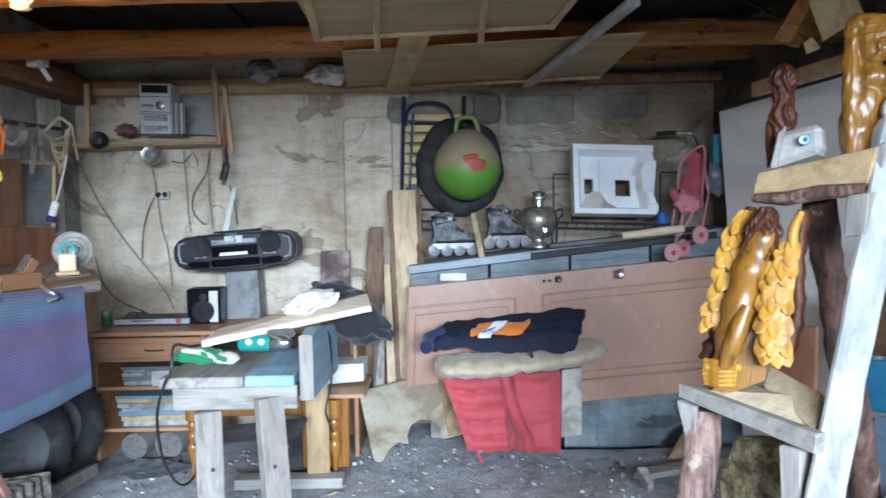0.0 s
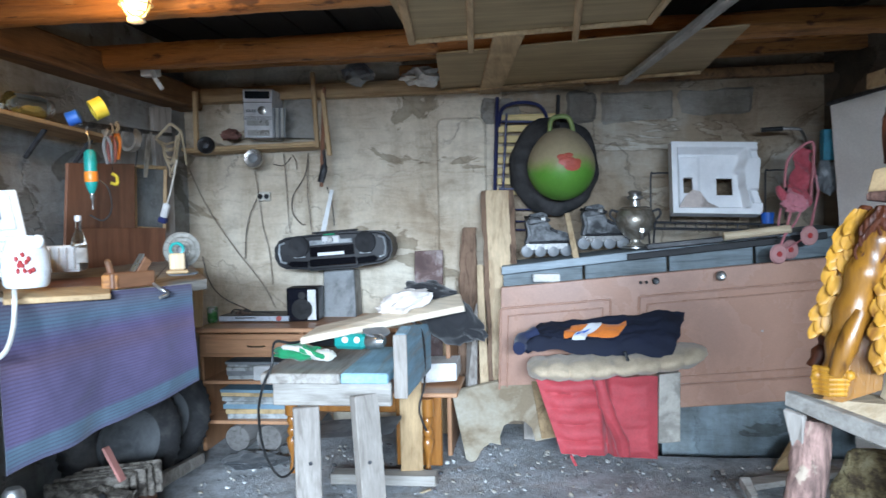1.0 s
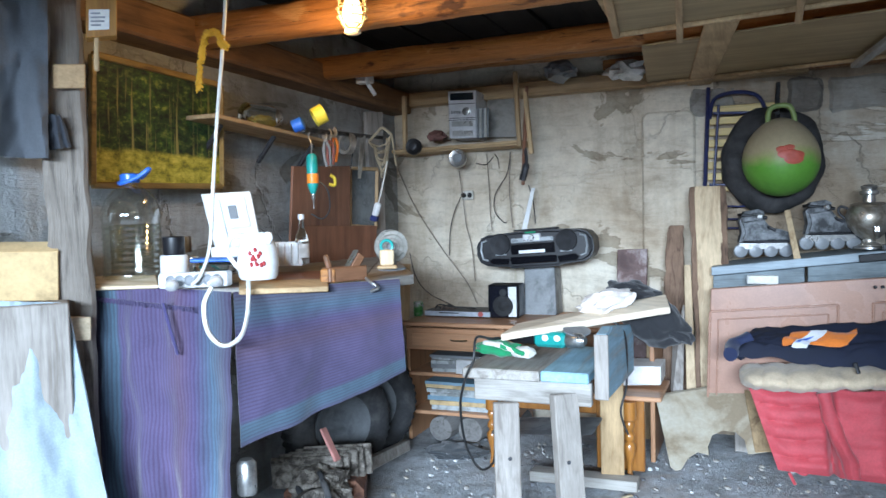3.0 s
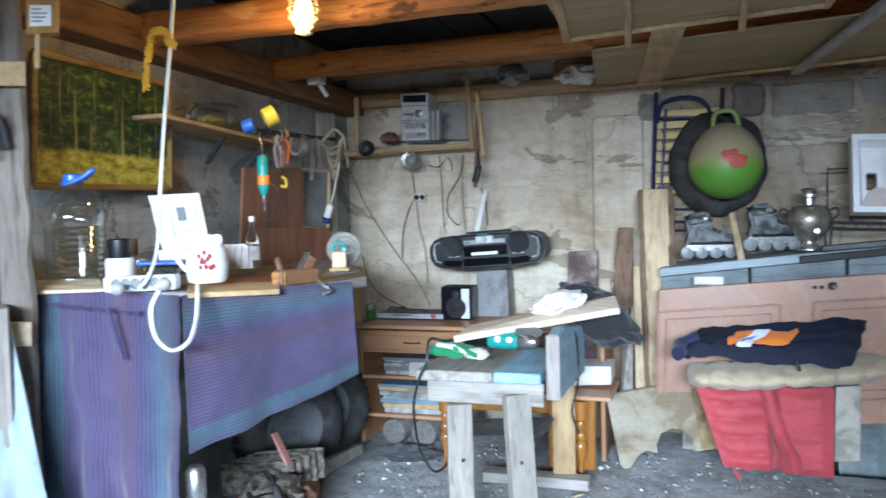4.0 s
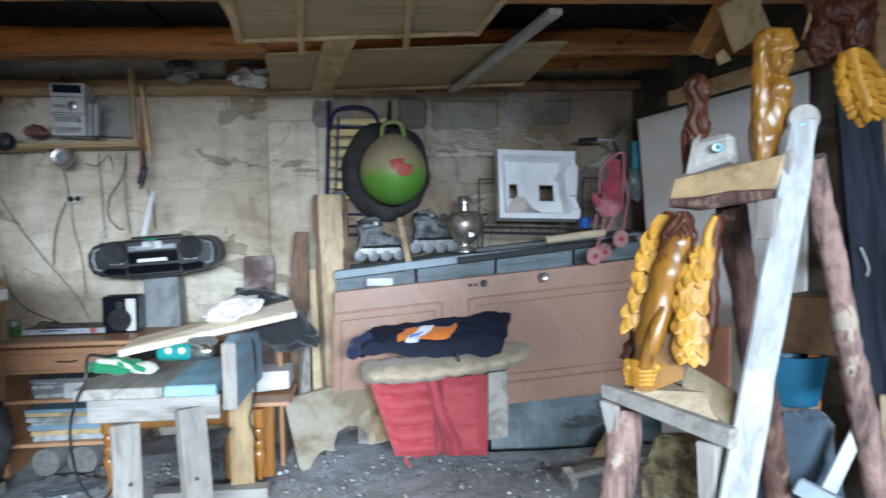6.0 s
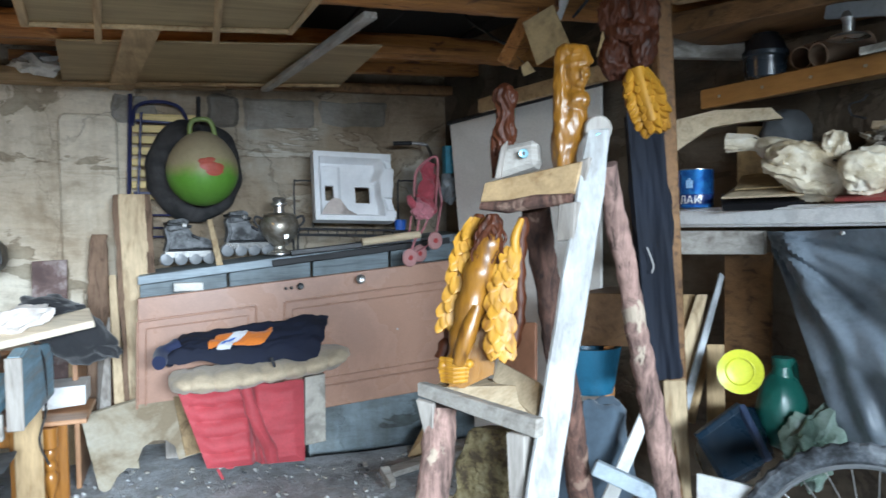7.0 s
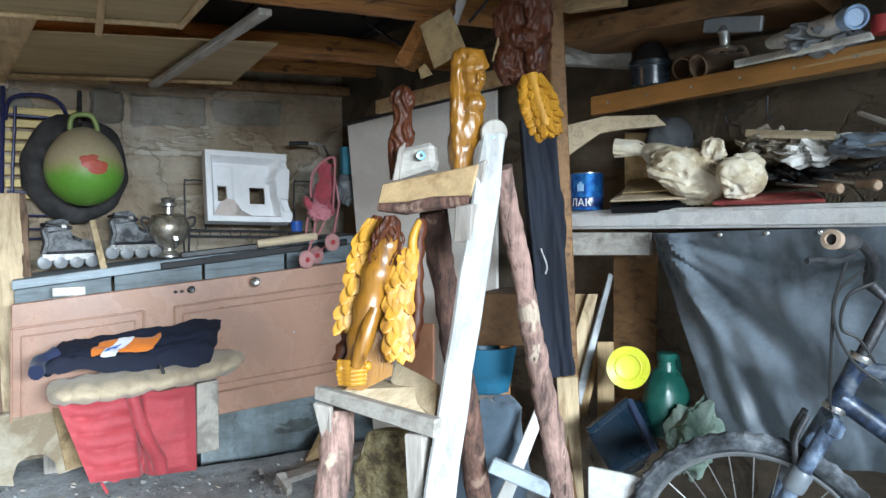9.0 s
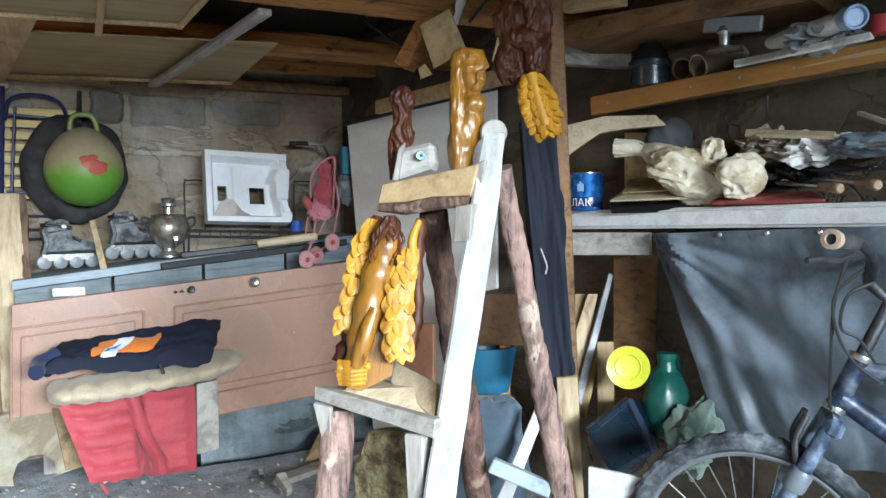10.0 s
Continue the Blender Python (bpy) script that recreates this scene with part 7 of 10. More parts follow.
def styrofoam():
    a, b, c, d = (Vector(p) for p in ((0.764, 4.420, 1.719), (1.236, 4.420, 1.700), (1.229, 4.340, 1.300), (0.759, 4.340, 1.316)))
    m = surface("styrofoam", (0.82, 0.82, 0.83), (0.76, 0.76, 0.77), (0.86, 0.86, 0.87), 6, 220, 0.8, 0, 0.25, 0.002)
    t = thing("styrofoam_tray", Matrix.Translation(d), "white moulded styrofoam packing tray on the rack", "packaging")
    out = (b - a).cross(a - d).normalized()
    if out.y > 0:
        out = -out

    def q(u0, u1, v0, v1, h=0.0):
        return [bilinear(a, b, c, d, u, v) + out * h for u, v in ((u0, v1), (u1, v1), (u1, v0), (u0, v0))]
    nu, nv, dp = 64, 54, 0.085

    def depth(u, v):
        """Sunk inside with rounded corners, a step, and a torn side wall."""
        right = 0.86 + 0.025 * math.sin(v * 9) + 0.02 * noise.noise(Vector((v * 7, 0, 3)))
        e = min((u - 0.065) / 0.05, (right - u) / (0.05 + 0.05 * (v > 0.6)), (v - 0.075) / 0.05, (0.93 - v) / 0.06)
        k = max(0.0, min(1.0, e))
        d = dp * (k * k * (3 - 2 * k))
        if u < 0.36 and 0.1 < v < 0.82:
            d -= 0.014 * max(0.0, min(1.0, (0.36 - u) / 0.03)) * k
        if u > right and (0.16 < v < 0.34 or 0.78 < v < 0.9):
            d += 0.022 * min(1, (u - right) / 0.05)
        return d + 0.0015 * noise.noise(Vector((u * 30, v * 30, 0)))
    bm = bmesh.new()
    front, back = {}, {}
    for jv in range(nv + 1):
        for iu in range(nu + 1):
            u, v = iu / nu, jv / nv
            uu = u + (0.022 * noise.noise(Vector((v * 5, 1, 0))) + 0.015 * math.sin(v * 11)) * max(0, (u - 0.8) / 0.2)
            base_p = bilinear(a, b, c, d, uu, v)
            front[iu, jv] = bm.verts.new(base_p - out * depth(u, v))
            back[iu, jv] = bm.verts.new(base_p - out * (dp + 0.016))
    holes = ((0.155, 0.265, 0.32, 0.54), (0.55, 0.74, 0.30, 0.53))
    keep = set()
    for jv in range(nv):
        for iu in range(nu):
            uc, vc = (iu + 0.5) / nu, (jv + 0.5) / nv
            if not any(h[0] < uc < h[1] and h[2] < vc < h[3] for h in holes):
                keep.add((iu, jv))
    for iu, jv in keep:
        q4 = ((iu, jv), (iu + 1, jv), (iu + 1, jv + 1), (iu, jv + 1))
        bm.faces.new([front[k] for k in q4])
        bm.faces.new([back[k] for k in q4[::-1]])
        for (p0, p1), nb in zip(zip(q4, q4[1:] + q4[:1]), ((iu, jv - 1), (iu + 1, jv), (iu, jv + 1), (iu - 1, jv))):
            if nb not in keep:
                bm.faces.new((front[p1], front[p0], back[p0], back[p1]))
    bmesh.ops.delete(bm, geom=[v for v in bm.verts if not v.link_faces], context="VERTS")
    bmesh.ops.recalc_face_normals(bm, faces=bm.faces[:])
    S("moulded_body", bm, m, t, "", 50)
    shard = [bilinear(a, b, c, d, u, v) - out * 0.03 for u, v in ((0.17, 0.26), (0.24, 0.34), (0.33, 0.32), (0.42, 0.17), (0.54, 0.10), (0.5, 0.06), (0.12, 0.05), (0.08, 0.09))]
    sb = bmesh.new()
    fc = sb.faces.new([sb.verts.new(x) for x in shard])
    ex_ = bmesh.ops.extrude_face_region(sb, geom=[fc])
    bmesh.ops.translate(sb, verts=[x for x in ex_["geom"] if isinstance(x, bmesh.types.BMVert)], vec=-out * 0.02)
    bmesh.ops.recalc_face_normals(sb, faces=sb.faces[:])
    W("torn_piece", sb, surface("tan_foam", (0.50, 0.42, 0.38)), t, "torn dusty foam scrap")
    return t


styrofoam()
one("blue_cup", lathe([(0.03, 0), (0.036, 0.07), (0.032, 0.07), (0.026, 0.006)], 20, pose(*(1.285, 4.420, 1.237))), M_BLUE, "dark blue plastic cup on the rack", "cup", "", 40)
one("ski_pole", bar((0.593, 4.220, 1.135), (1.287, 4.200, 1.196), 0.03, 0.03), M_BLACK, "long dark pole lying on the ledge", "pole")
one("dark_board", bar((0.50, 4.283, 1.075), (1.55, 4.283, 1.180), 0.03, 0.036), wood("blackened_board", (0.03, 0.03, 0.032), (0.012, 0.012, 0.012), "x", 0.7), "long blackened lath nailed along the front of the ledge", "lath")
one("broom_stick", rough_up(tube([(0.991, 4.180, 1.186), (1.331, 4.180, 1.222)], 0.022, 10), 0.003, 30), M_PALE_X, "pale wooden stick lying on the ledge", "stick", "", 40)
one("hockey_stick", board((0.167, 4.500, 1.326), (0.195, 4.500, 1.331), (0.239, 4.320, 1.077), (0.206, 4.320, 1.067), 0.02), M_PALE_Z, "pale wooden stick leaning between the skates", "stick")


def doll_pram():
    t = thing("doll_pram", Matrix.Translation((1.336, 4.150, 1.087)), "pink doll pushchair with small wheels on the ledge", "toy")
    pink = cloth("pink_mesh", (0.55, 0.09, 0.12), weave=500)
    frame_m = plain("pink_frame", (0.55, 0.2, 0.22), 0.4)
    for px in ((1.247, 4.100, 1.093), (1.398, 4.100, 1.187), (1.342, 4.220, 1.109)):
        p = Vector(px)
        S("wheel", lathe([(0.02, -0.008), (0.045, -0.008), (0.052, 0), (0.045, 0.008), (0.02, 0.008)], 26, Matrix.Translation(p) @ pose(0, 0, 0, 90, 0, 18)), plain("dusty_pink", (0.5, 0.25, 0.24), 0.6), t)
        S("hub", lathe([(0.014, -0.011), (0.018, 0), (0.014, 0.011)], 14, Matrix.Translation(p) @ pose(0, 0, 0, 90, 0, 18)), M_RED, t, "dark red hub")
    for pts, r in ((((1.31, 4.20, 1.44), (1.31, 4.20, 1.506), (1.331, 4.2, 1.597), (1.413, 4.2, 1.666), (1.454, 4.2, 1.658), (1.447, 4.2, 1.507), (1.435, 4.2, 1.344)), 0.008),
                   (((1.339, 4.20, 1.32), (1.31, 4.18, 1.215), (1.254, 4.13, 1.10)), 0.007),
                   (((1.495, 4.25, 1.41), (1.46, 4.21, 1.31), (1.419, 4.16, 1.19)), 0.007),
                   (((1.454, 4.22, 1.60), (1.48, 4.25, 1.50), (1.495, 4.25, 1.41)), 0.007),
                   (((1.289, 4.2, 1.33), (1.274, 4.2, 1.233)), 0.006),
                   (((1.254, 4.13, 1.10), (1.34, 4.15, 1.14), (1.419, 4.16, 1.19)), 0.005),
                   (((1.39, 4.2, 1.312), (1.36, 4.2, 1.25), (1.30, 4.17, 1.19)), 0.006)):
        S("frame_bar", tube(curve_pts(pts, 22), r, 8), frame_m, t)

    def seat(u, v):
        p = bilinear((1.395, 4.25, 1.655), (1.462, 4.25, 1.63), (1.425, 4.19, 1.34), (1.30, 4.19, 1.36), u, v)
        p.y -= 0.06 * math.sin(math.pi * u) * (1 - v) - 0.02 * math.sin(v * 17 + 4 * u) * (1 - 0.5 * v)
        p += 0.014 * noise.noise_vector(p * 34)
        p.x += 0.012 * math.sin(v * 13)
        return p
    S("seat_cloth", sheet(24, 34, seat, 0.008), pink, t, "crumpled red-pink cloth seat")
    S("hood", rough_up(lump(0.062, 0.05, 0.055, pose(1.345, 4.17, 1.365, 0, 20, 0), 0.3, 8, 4), 0.016, 26), cloth("pale_pink", (0.62, 0.22, 0.26), weave=300), t, "pale pink patterned apron", 35)
    S("arm_pad", rough_up(lump(0.022, 0.03, 0.04, pose(1.275, 4.15, 1.41, 0, -20, 0), 0.2, 8, 2), 0.006, 26), pink, t)


doll_pram()
S_H = thing("steel_handle", Matrix.Translation((1.405, 4.550, 1.780)), "chrome handle bar with black grip on the wall", "handle")
S("grip", tube([(1.273, 4.500, 1.774), (1.389, 4.500, 1.778)], 0.013, 10), M_BLACK, S_H, "black rubber grip")
S("tube", tube(curve_pts([(1.382, 4.500, 1.778), (1.461, 4.500, 1.774), (1.503, 4.520, 1.756), (1.609, 4.740, 1.674)], 14), 0.009, 8), M_STEEL, S_H)
one("teal_box", box(0.06, 0.06, 0.165, Matrix.Translation((0, 0, -0.065)) @ pose(*(1.558, 4.300, 1.646))), plain("teal_card", (0.02, 0.2, 0.28)), "small teal box in the corner", "box")
one("grey_bag", rough_up(lump(0.06, 0.05, 0.09, pose(*(1.556, 4.300, 1.495)), 0.3, 6, 5), 0.012, 12), M_GREYPLASTIC, "small grey bag hanging in the corner", "bag", "", 50)

# soft things in front of the door
def red_mattress():
    a, b, c, d = (Vector(p) for p in ((-0.017, 3.900, 0.489), (0.600, 3.900, 0.493), (0.585, 3.820, 0.095), (0.111, 3.820, 0.112)))
    m = cloth("red_nylon", (0.55, 0.065, 0.08), 0.7, 500, 0.75)

    def place(u, v):
        p = bilinear(a, b, c, d, u, v)
        q = abs(math.sin(v * 3.14159 * 5 + 0.8 * u + 0.6 * noise.noise(Vector((u * 3, v, 0))))) ** 0.5
        s = math.exp(-((u - 0.5 - 0.06 * v) / 0.03) ** 2)
        puff = (0.024 * q if u < 0.5 else 0.018 + 0.01 * q) * (1 - s) + 0.008 * noise.fractal(Vector((u * 5, v * 5, 2)), 1.0, 2.0, 3)
        e = min(u, 1 - u, v, 1 - v)
        p += Vector((0, -1, 0)) * (puff * min(1, e * 8 + 0.2) - 0.05 * s)
        p.z += 0.012 * noise.noise(Vector((u * 6, 3, 1))) * v
        return p
    t = thing("red_quilt", Matrix.Translation(d), "folded red padded quilt with dust stains", "quilt")
    S("panel", sheet(60, 44, place, 0.12), m, t, "", 60)
    w = Vector((0, -0.03, 0))
    S("fold", rough_up(tube(curve_pts([bilinear(a, b, c, d, 0.52, 0.98) + w, bilinear(a, b, c, d, 0.55, 0.6) + w, bilinear(a, b, c, d, 0.62, 0.3) + w, bilinear(a, b, c, d, 0.66, 0.03) + w], 24), 0.035, 10), 0.012, 14), m, t)
    S("strap", tube([bilinear(a, b, c, d, 0.1, 0.02) + w * 1.4, bilinear(a, b, c, d, 0.12, -0.12) + w], 0.008, 6), m, t)


red_mattress()
def cushion():
    a, b = Vector((-0.062, 3.880, 0.538)), Vector((0.836, 3.880, 0.627))
    t = thing("long_cushion", Matrix.Translation(a), "long dirty beige cushion lying over the quilt", "cushion")
    m = cloth("dirty_beige", (0.66, 0.52, 0.36), 0.9, 600, 0.6)
    bm = bmesh.new()
    n, seg, rings = 92, 36, []
    for i in range(n + 1):
        u = i / n
        p = a.lerp(b, u) + Vector((0, 0, -0.035 * math.sin(math.pi * u) * 0.6))
        k = (1 - (2 * u - 1) ** 8) ** 0.5 * (1 + 0.16 * abs(math.sin(u * 26)) ** 0.6)
        rings.append([bm.verts.new(p + Vector((0, 0.17 * k * math.cos(q), 0.05 * k * math.sin(q)))) for q in [6.2832 * j / seg for j in range(seg)]])
    for lo, hi in zip(rings, rings[1:]):
        for j in range(seg):
            bm.faces.new((lo[j], lo[(j + 1) % seg], hi[(j + 1) % seg], hi[j]))
    bm.faces.new(rings[0][::-1])
    bm.faces.new(rings[-1])
    rough_up(bm, 0.012, 9)
    rough_up(bm, 0.008, 24)
    bmesh.ops.recalc_face_normals(bm, faces=bm.faces[:])
    S("cover", bm, m, t)
    S("zip_pull", tube([(0.415, 3.680, 0.661), (0.429, 3.680, 0.615)], 0.008, 6), M_IRON, t, "dark zip tag")


cushion()


def jacket():
    a, b, c, d = (Vector(p) for p in ((-0.020, 3.950, 0.719), (0.752, 3.980, 0.807), (0.648, 3.740, 0.630), (-0.091, 3.720, 0.668)))
    m = cloth("navy_jacket", (0.005, 0.009, 0.028), 0.85, 500, 0.6, 0.3, 0.0)

    def place(u, v):
        p = bilinear(a, b, c, d, u, v)
        e = min(u * 1.2, (1 - u), v * 1.5, (1 - v) * 1.5)
        p.z += 0.05 * min(1, (max(0, e) * 5)) ** 0.5 + 0.02 * noise.fractal(Vector((u * 6, v * 5, 4)), 1.0, 2.0, 4)
        p.y -= 0.03 * math.sin(v * 3.1)
        p.x += 0.02 * noise.noise(Vector((v * 4, 0, u)))
        p.z -= 0.045 * math.sin(math.pi * u) * (1 - v) * 0.3
        return p
    t = thing("work_jacket", Matrix.Translation(d), "dark navy work jacket with orange stripe, folded", "jacket")
    S("body", sheet(60, 30, place, 0.05), m, t, "", 60)
    om = cloth("orange_fabric", (0.85, 0.22, 0.025), 0.8)
    wm = cloth("white_badge", (0.75, 0.75, 0.78), 0.8)
    S("orange_stripe", sheet(20, 10, lambda u, v: place(0.28 + 0.36 * u, 0.2 + 0.42 * v + 0.05 * u) + Vector((0, -0.012, 0.008)), 0.004), om, t, "bright orange stripe", 60)
    S("badge", sheet(8, 10, lambda u, v: place(0.33 + 0.09 * u + 0.06 * v, 0.1 + 0.5 * v) + Vector((0, -0.02, 0.014)), 0.003), wm, t, "white badge with blue mark", 60)
    S("badge_mark", sheet(3, 6, lambda u, v: place(0.355 + 0.02 * u + 0.05 * v, 0.2 + 0.25 * v) + Vector((0, -0.024, 0.018)), 0.002), M_BLUE, t, "blue mark", 60)
    S("sleeve", rough_up(tube(curve_pts([place(0.05, 0.6), place(0.0, 0.5) + Vector((-0.02, -0.02, 0)), place(0.0, 0.15) + Vector((-0.02, -0.03, -0.01))], 14), 0.038, 12), 0.012, 14), cloth("blue_sleeve", (0.012, 0.022, 0.075), 0.8), t, "dark blue sleeve", 60)


jacket()
one("carton_sheet", board((0.627, 4.020, 0.477), (0.735, 4.020, 0.489), (0.725, 3.980, 0.133), (0.612, 3.980, 0.121), 0.1), surface("grey_carton", (0.46, 0.42, 0.36), rough=0.85), "grey flattened carton behind the quilt", "carton")


def cut_panel():
    t = thing("cut_panel", Matrix.Translation((-0.3, 4, 0)), "cream chipboard panel with two cut-outs leaning", "panel")
    P = [(-0.479, 4.138, 0.346), (-0.030, 4.186, 0.441), (0.020, 4.156, 0.403), (0.100, 3.961, 0.157), (-0.020, 3.950, 0.133), (-0.036, 3.997, 0.189), (-0.079, 4.023, 0.219), (-0.139, 4.028, 0.221), (-0.188, 4.011, 0.196), (-0.208, 3.974, 0.146), (-0.202, 3.946, 0.112), (-0.257, 3.956, 0.119), (-0.300, 3.937, 0.091), (-0.331, 3.900, 0.042), (-0.358, 3.894, 0.033), (-0.384, 3.907, 0.047)]
    bm = bmesh.new()
    f = bm.faces.new([bm.verts.new(p) for p in P])
    r = bmesh.ops.extrude_face_region(bm, geom=[f])
    bmesh.ops.translate(bm, verts=[v for v in r["geom"] if isinstance(v, bmesh.types.BMVert)], vec=(0, 0.02, 0.006))
    bmesh.ops.triangulate(bm, faces=bm.faces[:])
    bmesh.ops.recalc_face_normals(bm, faces=bm.faces[:])
    W("sheet", bm, surface("cream_laminate", (0.40, 0.34, 0.25), (0.26, 0.20, 0.13), (0.52, 0.48, 0.40), 4, 60, 0.45), t)
    W("edge_strip", board((-0.045, 4.172, 0.441), (0.022, 4.150, 0.405), (0.102, 3.955, 0.158), (0.012, 3.950, 0.146), 0.006), wood("raw_chipboard", (0.40, 0.28, 0.15), (0.2, 0.12, 0.06), "z", 0.8, stain=0.8), t, "brown unpainted edge strip")


cut_panel()
one("wedge_wood", board((0.895, 3.500, 0.124), (0.941, 3.500, 0.127), (0.948, 3.400, 0.087), (0.921, 3.400, 0.076), 0.05), M_GREY_X, "grey wooden wedge lying on the floor", "wedge")
one("pit_board", bar((0.968, 3.655, 0.030), (1.474, 3.883, 0.030), 0.09, 0.03), M_GREY_X, "grey board lying along the pit edge", "board")
one("yellow_plank", board((1.302, 4.100, 0.110), (1.421, 4.100, 0.158), (1.268, 3.950, -0.004), (1.172, 3.950, 0.011), 0.03), M_PINE_Z, "short yellow plank leaning in the pit", "plank")

# ceiling sheets at the back
def ceiling_sheet(pts, thick, label, name, mat):
    bm = bmesh.new()
    f = bm.faces.new([bm.verts.new(p) for p in pts])
    r = bmesh.ops.extrude_face_region(bm, geom=[f])
    bmesh.ops.translate(bm, verts=[v for v in r["geom"] if isinstance(v, bmesh.types.BMVert)], vec=(0, 0, thick))
    bmesh.ops.recalc_face_normals(bm, faces=bm.faces[:])
    return tagged(part(name, bm, mat), label, "ceiling", kind="structure")


ceiling_sheet([(-0.453, 3.549, 2.085), (0.884, 3.277, 2.085), (0.914, 4.365, 2.085), (-0.565, 4.652, 2.085)], 0.008, "tan plywood sheet under the back beams", "ceiling_sheet", M_PLY)
ceiling_sheet([(-0.46, 2.35, 2.04), (0.45, 2.35, 2.04), (0.428, 2.934, 2.040), (-0.482, 3.075, 2.040)], 0.012, "tan plywood door panel hung under the beam", "ceiling_sheet", M_PLY)
for p, q, w in (((-0.396, 2.240, 2.032), (-0.486, 3.059, 2.032), 0.03), ((-0.487, 3.039, 2.032), (0.428, 2.892, 2.032), 0.025), ((0.449, 2.403, 2.032), (0.425, 2.918, 2.032), 0.025), ((-0.183, 2.232, 2.026), (-0.263, 3.243, 2.026), 0.025), ((0.143, 2.251, 2.026), (0.167, 3.124, 2.026), 0.025), ((-0.099, 3.180, 2.075), (-0.276, 4.709, 2.075), 0.13), ((-0.570, 4.555, 2.070), (0.892, 4.257, 2.070), 0.03)):
    structure("batten", bar(p, q, w, 0.016), M_PINE_Y, "pale wooden batten under the ceiling sheet", "batten")
structure("roof_pole", bar((0.671, 2.639, 2.050), (0.496, 4.380, 2.050), 0.05, 0.025), M_GREY_Y, "grey lath slanting under the ceiling sheets", "batten")
structure("back_strip", bar((-0.8, 4.55, 2.20), (2.0, 4.4, 2.22), 0.07, 0.06), M_BEAM, "reddish batten along the back of the roof", "beam")

# ---- the easel with the carvings ----
M_GOLDWOOD = wood("golden_varnish", (0.30, 0.125, 0.014), (0.08, 0.026, 0.005), "z", 0.36, 1.8, 0.28, 0.7, tint=0.0)
M_YELLOWWOOD = wood("yellow_stain", (0.50, 0.235, 0.022), (0.22, 0.08, 0.006), "z", 0.5, 1.0, 0.06, 0.45, tint=0.0)
M_BROWNCARVE = wood("brown_carving", (0.085, 0.022, 0.008), (0.022, 0.006, 0.003), "z", 0.5, 2.0, 0.0, 0.6, tint=0.0)
M_BROWNCARVE.node_tree.nodes["Principled BSDF"].inputs["Specular IOR Level"].default_value = 0.3


def bark(name, scale, fissure, flake):
    """Flaky bark: plates of two tones, dark fissures along the stem, bare pale patches."""
    m, nt, b = material(name)
    v = coords(nt, (1, 1, 0.32))
    plates = noise_tex(nt, v, 26, 6, 0.68, 0.8)
    long_v = coords(nt, (1, 1, 0.12))
    fis = noise_tex(nt, long_v, 42, 5, 0.7, 0.4)
    tone = noise_tex(nt, coords(nt), 7, 4, 0.6, 0.3)
    bare = noise_tex(nt, coords(nt, (1, 1, 0.5)), 11, 5, 0.6, 0.6)
    c = ramp(nt, plates, [(0.34, tuple(a * 0.35 for a in scale)), (0.5, scale), (0.64, tuple(min(1, a * 1.55) for a in scale))])
    c = mixed(nt, 0.75, c, ramp(nt, tone, [(0.36, (0.55, 0.5, 0.5)), (0.6, (1.15, 1.1, 1.1))]), "MULTIPLY")
    c = mixed(nt, ramp(nt, bare, [(0.60, (0, 0, 0)), (0.64, (1, 1, 1))]), c, flake)
    c = mixed(nt, ramp(nt, fis, [(0.34, (1, 1, 1)), (0.42, (0, 0, 0))]), c, fissure)
    nt.links.new(c, b.inputs["Base Color"])
    b.inputs["Roughness"].default_value = 0.88
    bump(nt, b, mixed(nt, 0.5, plates, fis), 1.0, 0.012)
    return m


M_REDBARK = bark("reddish_bark", (0.27, 0.17, 0.14), (0.035, 0.02, 0.016), (0.42, 0.33, 0.25))
M_DARKBARK = bark("dark_bark", (0.12, 0.062, 0.045), (0.02, 0.012, 0.01), (0.24, 0.15, 0.11))


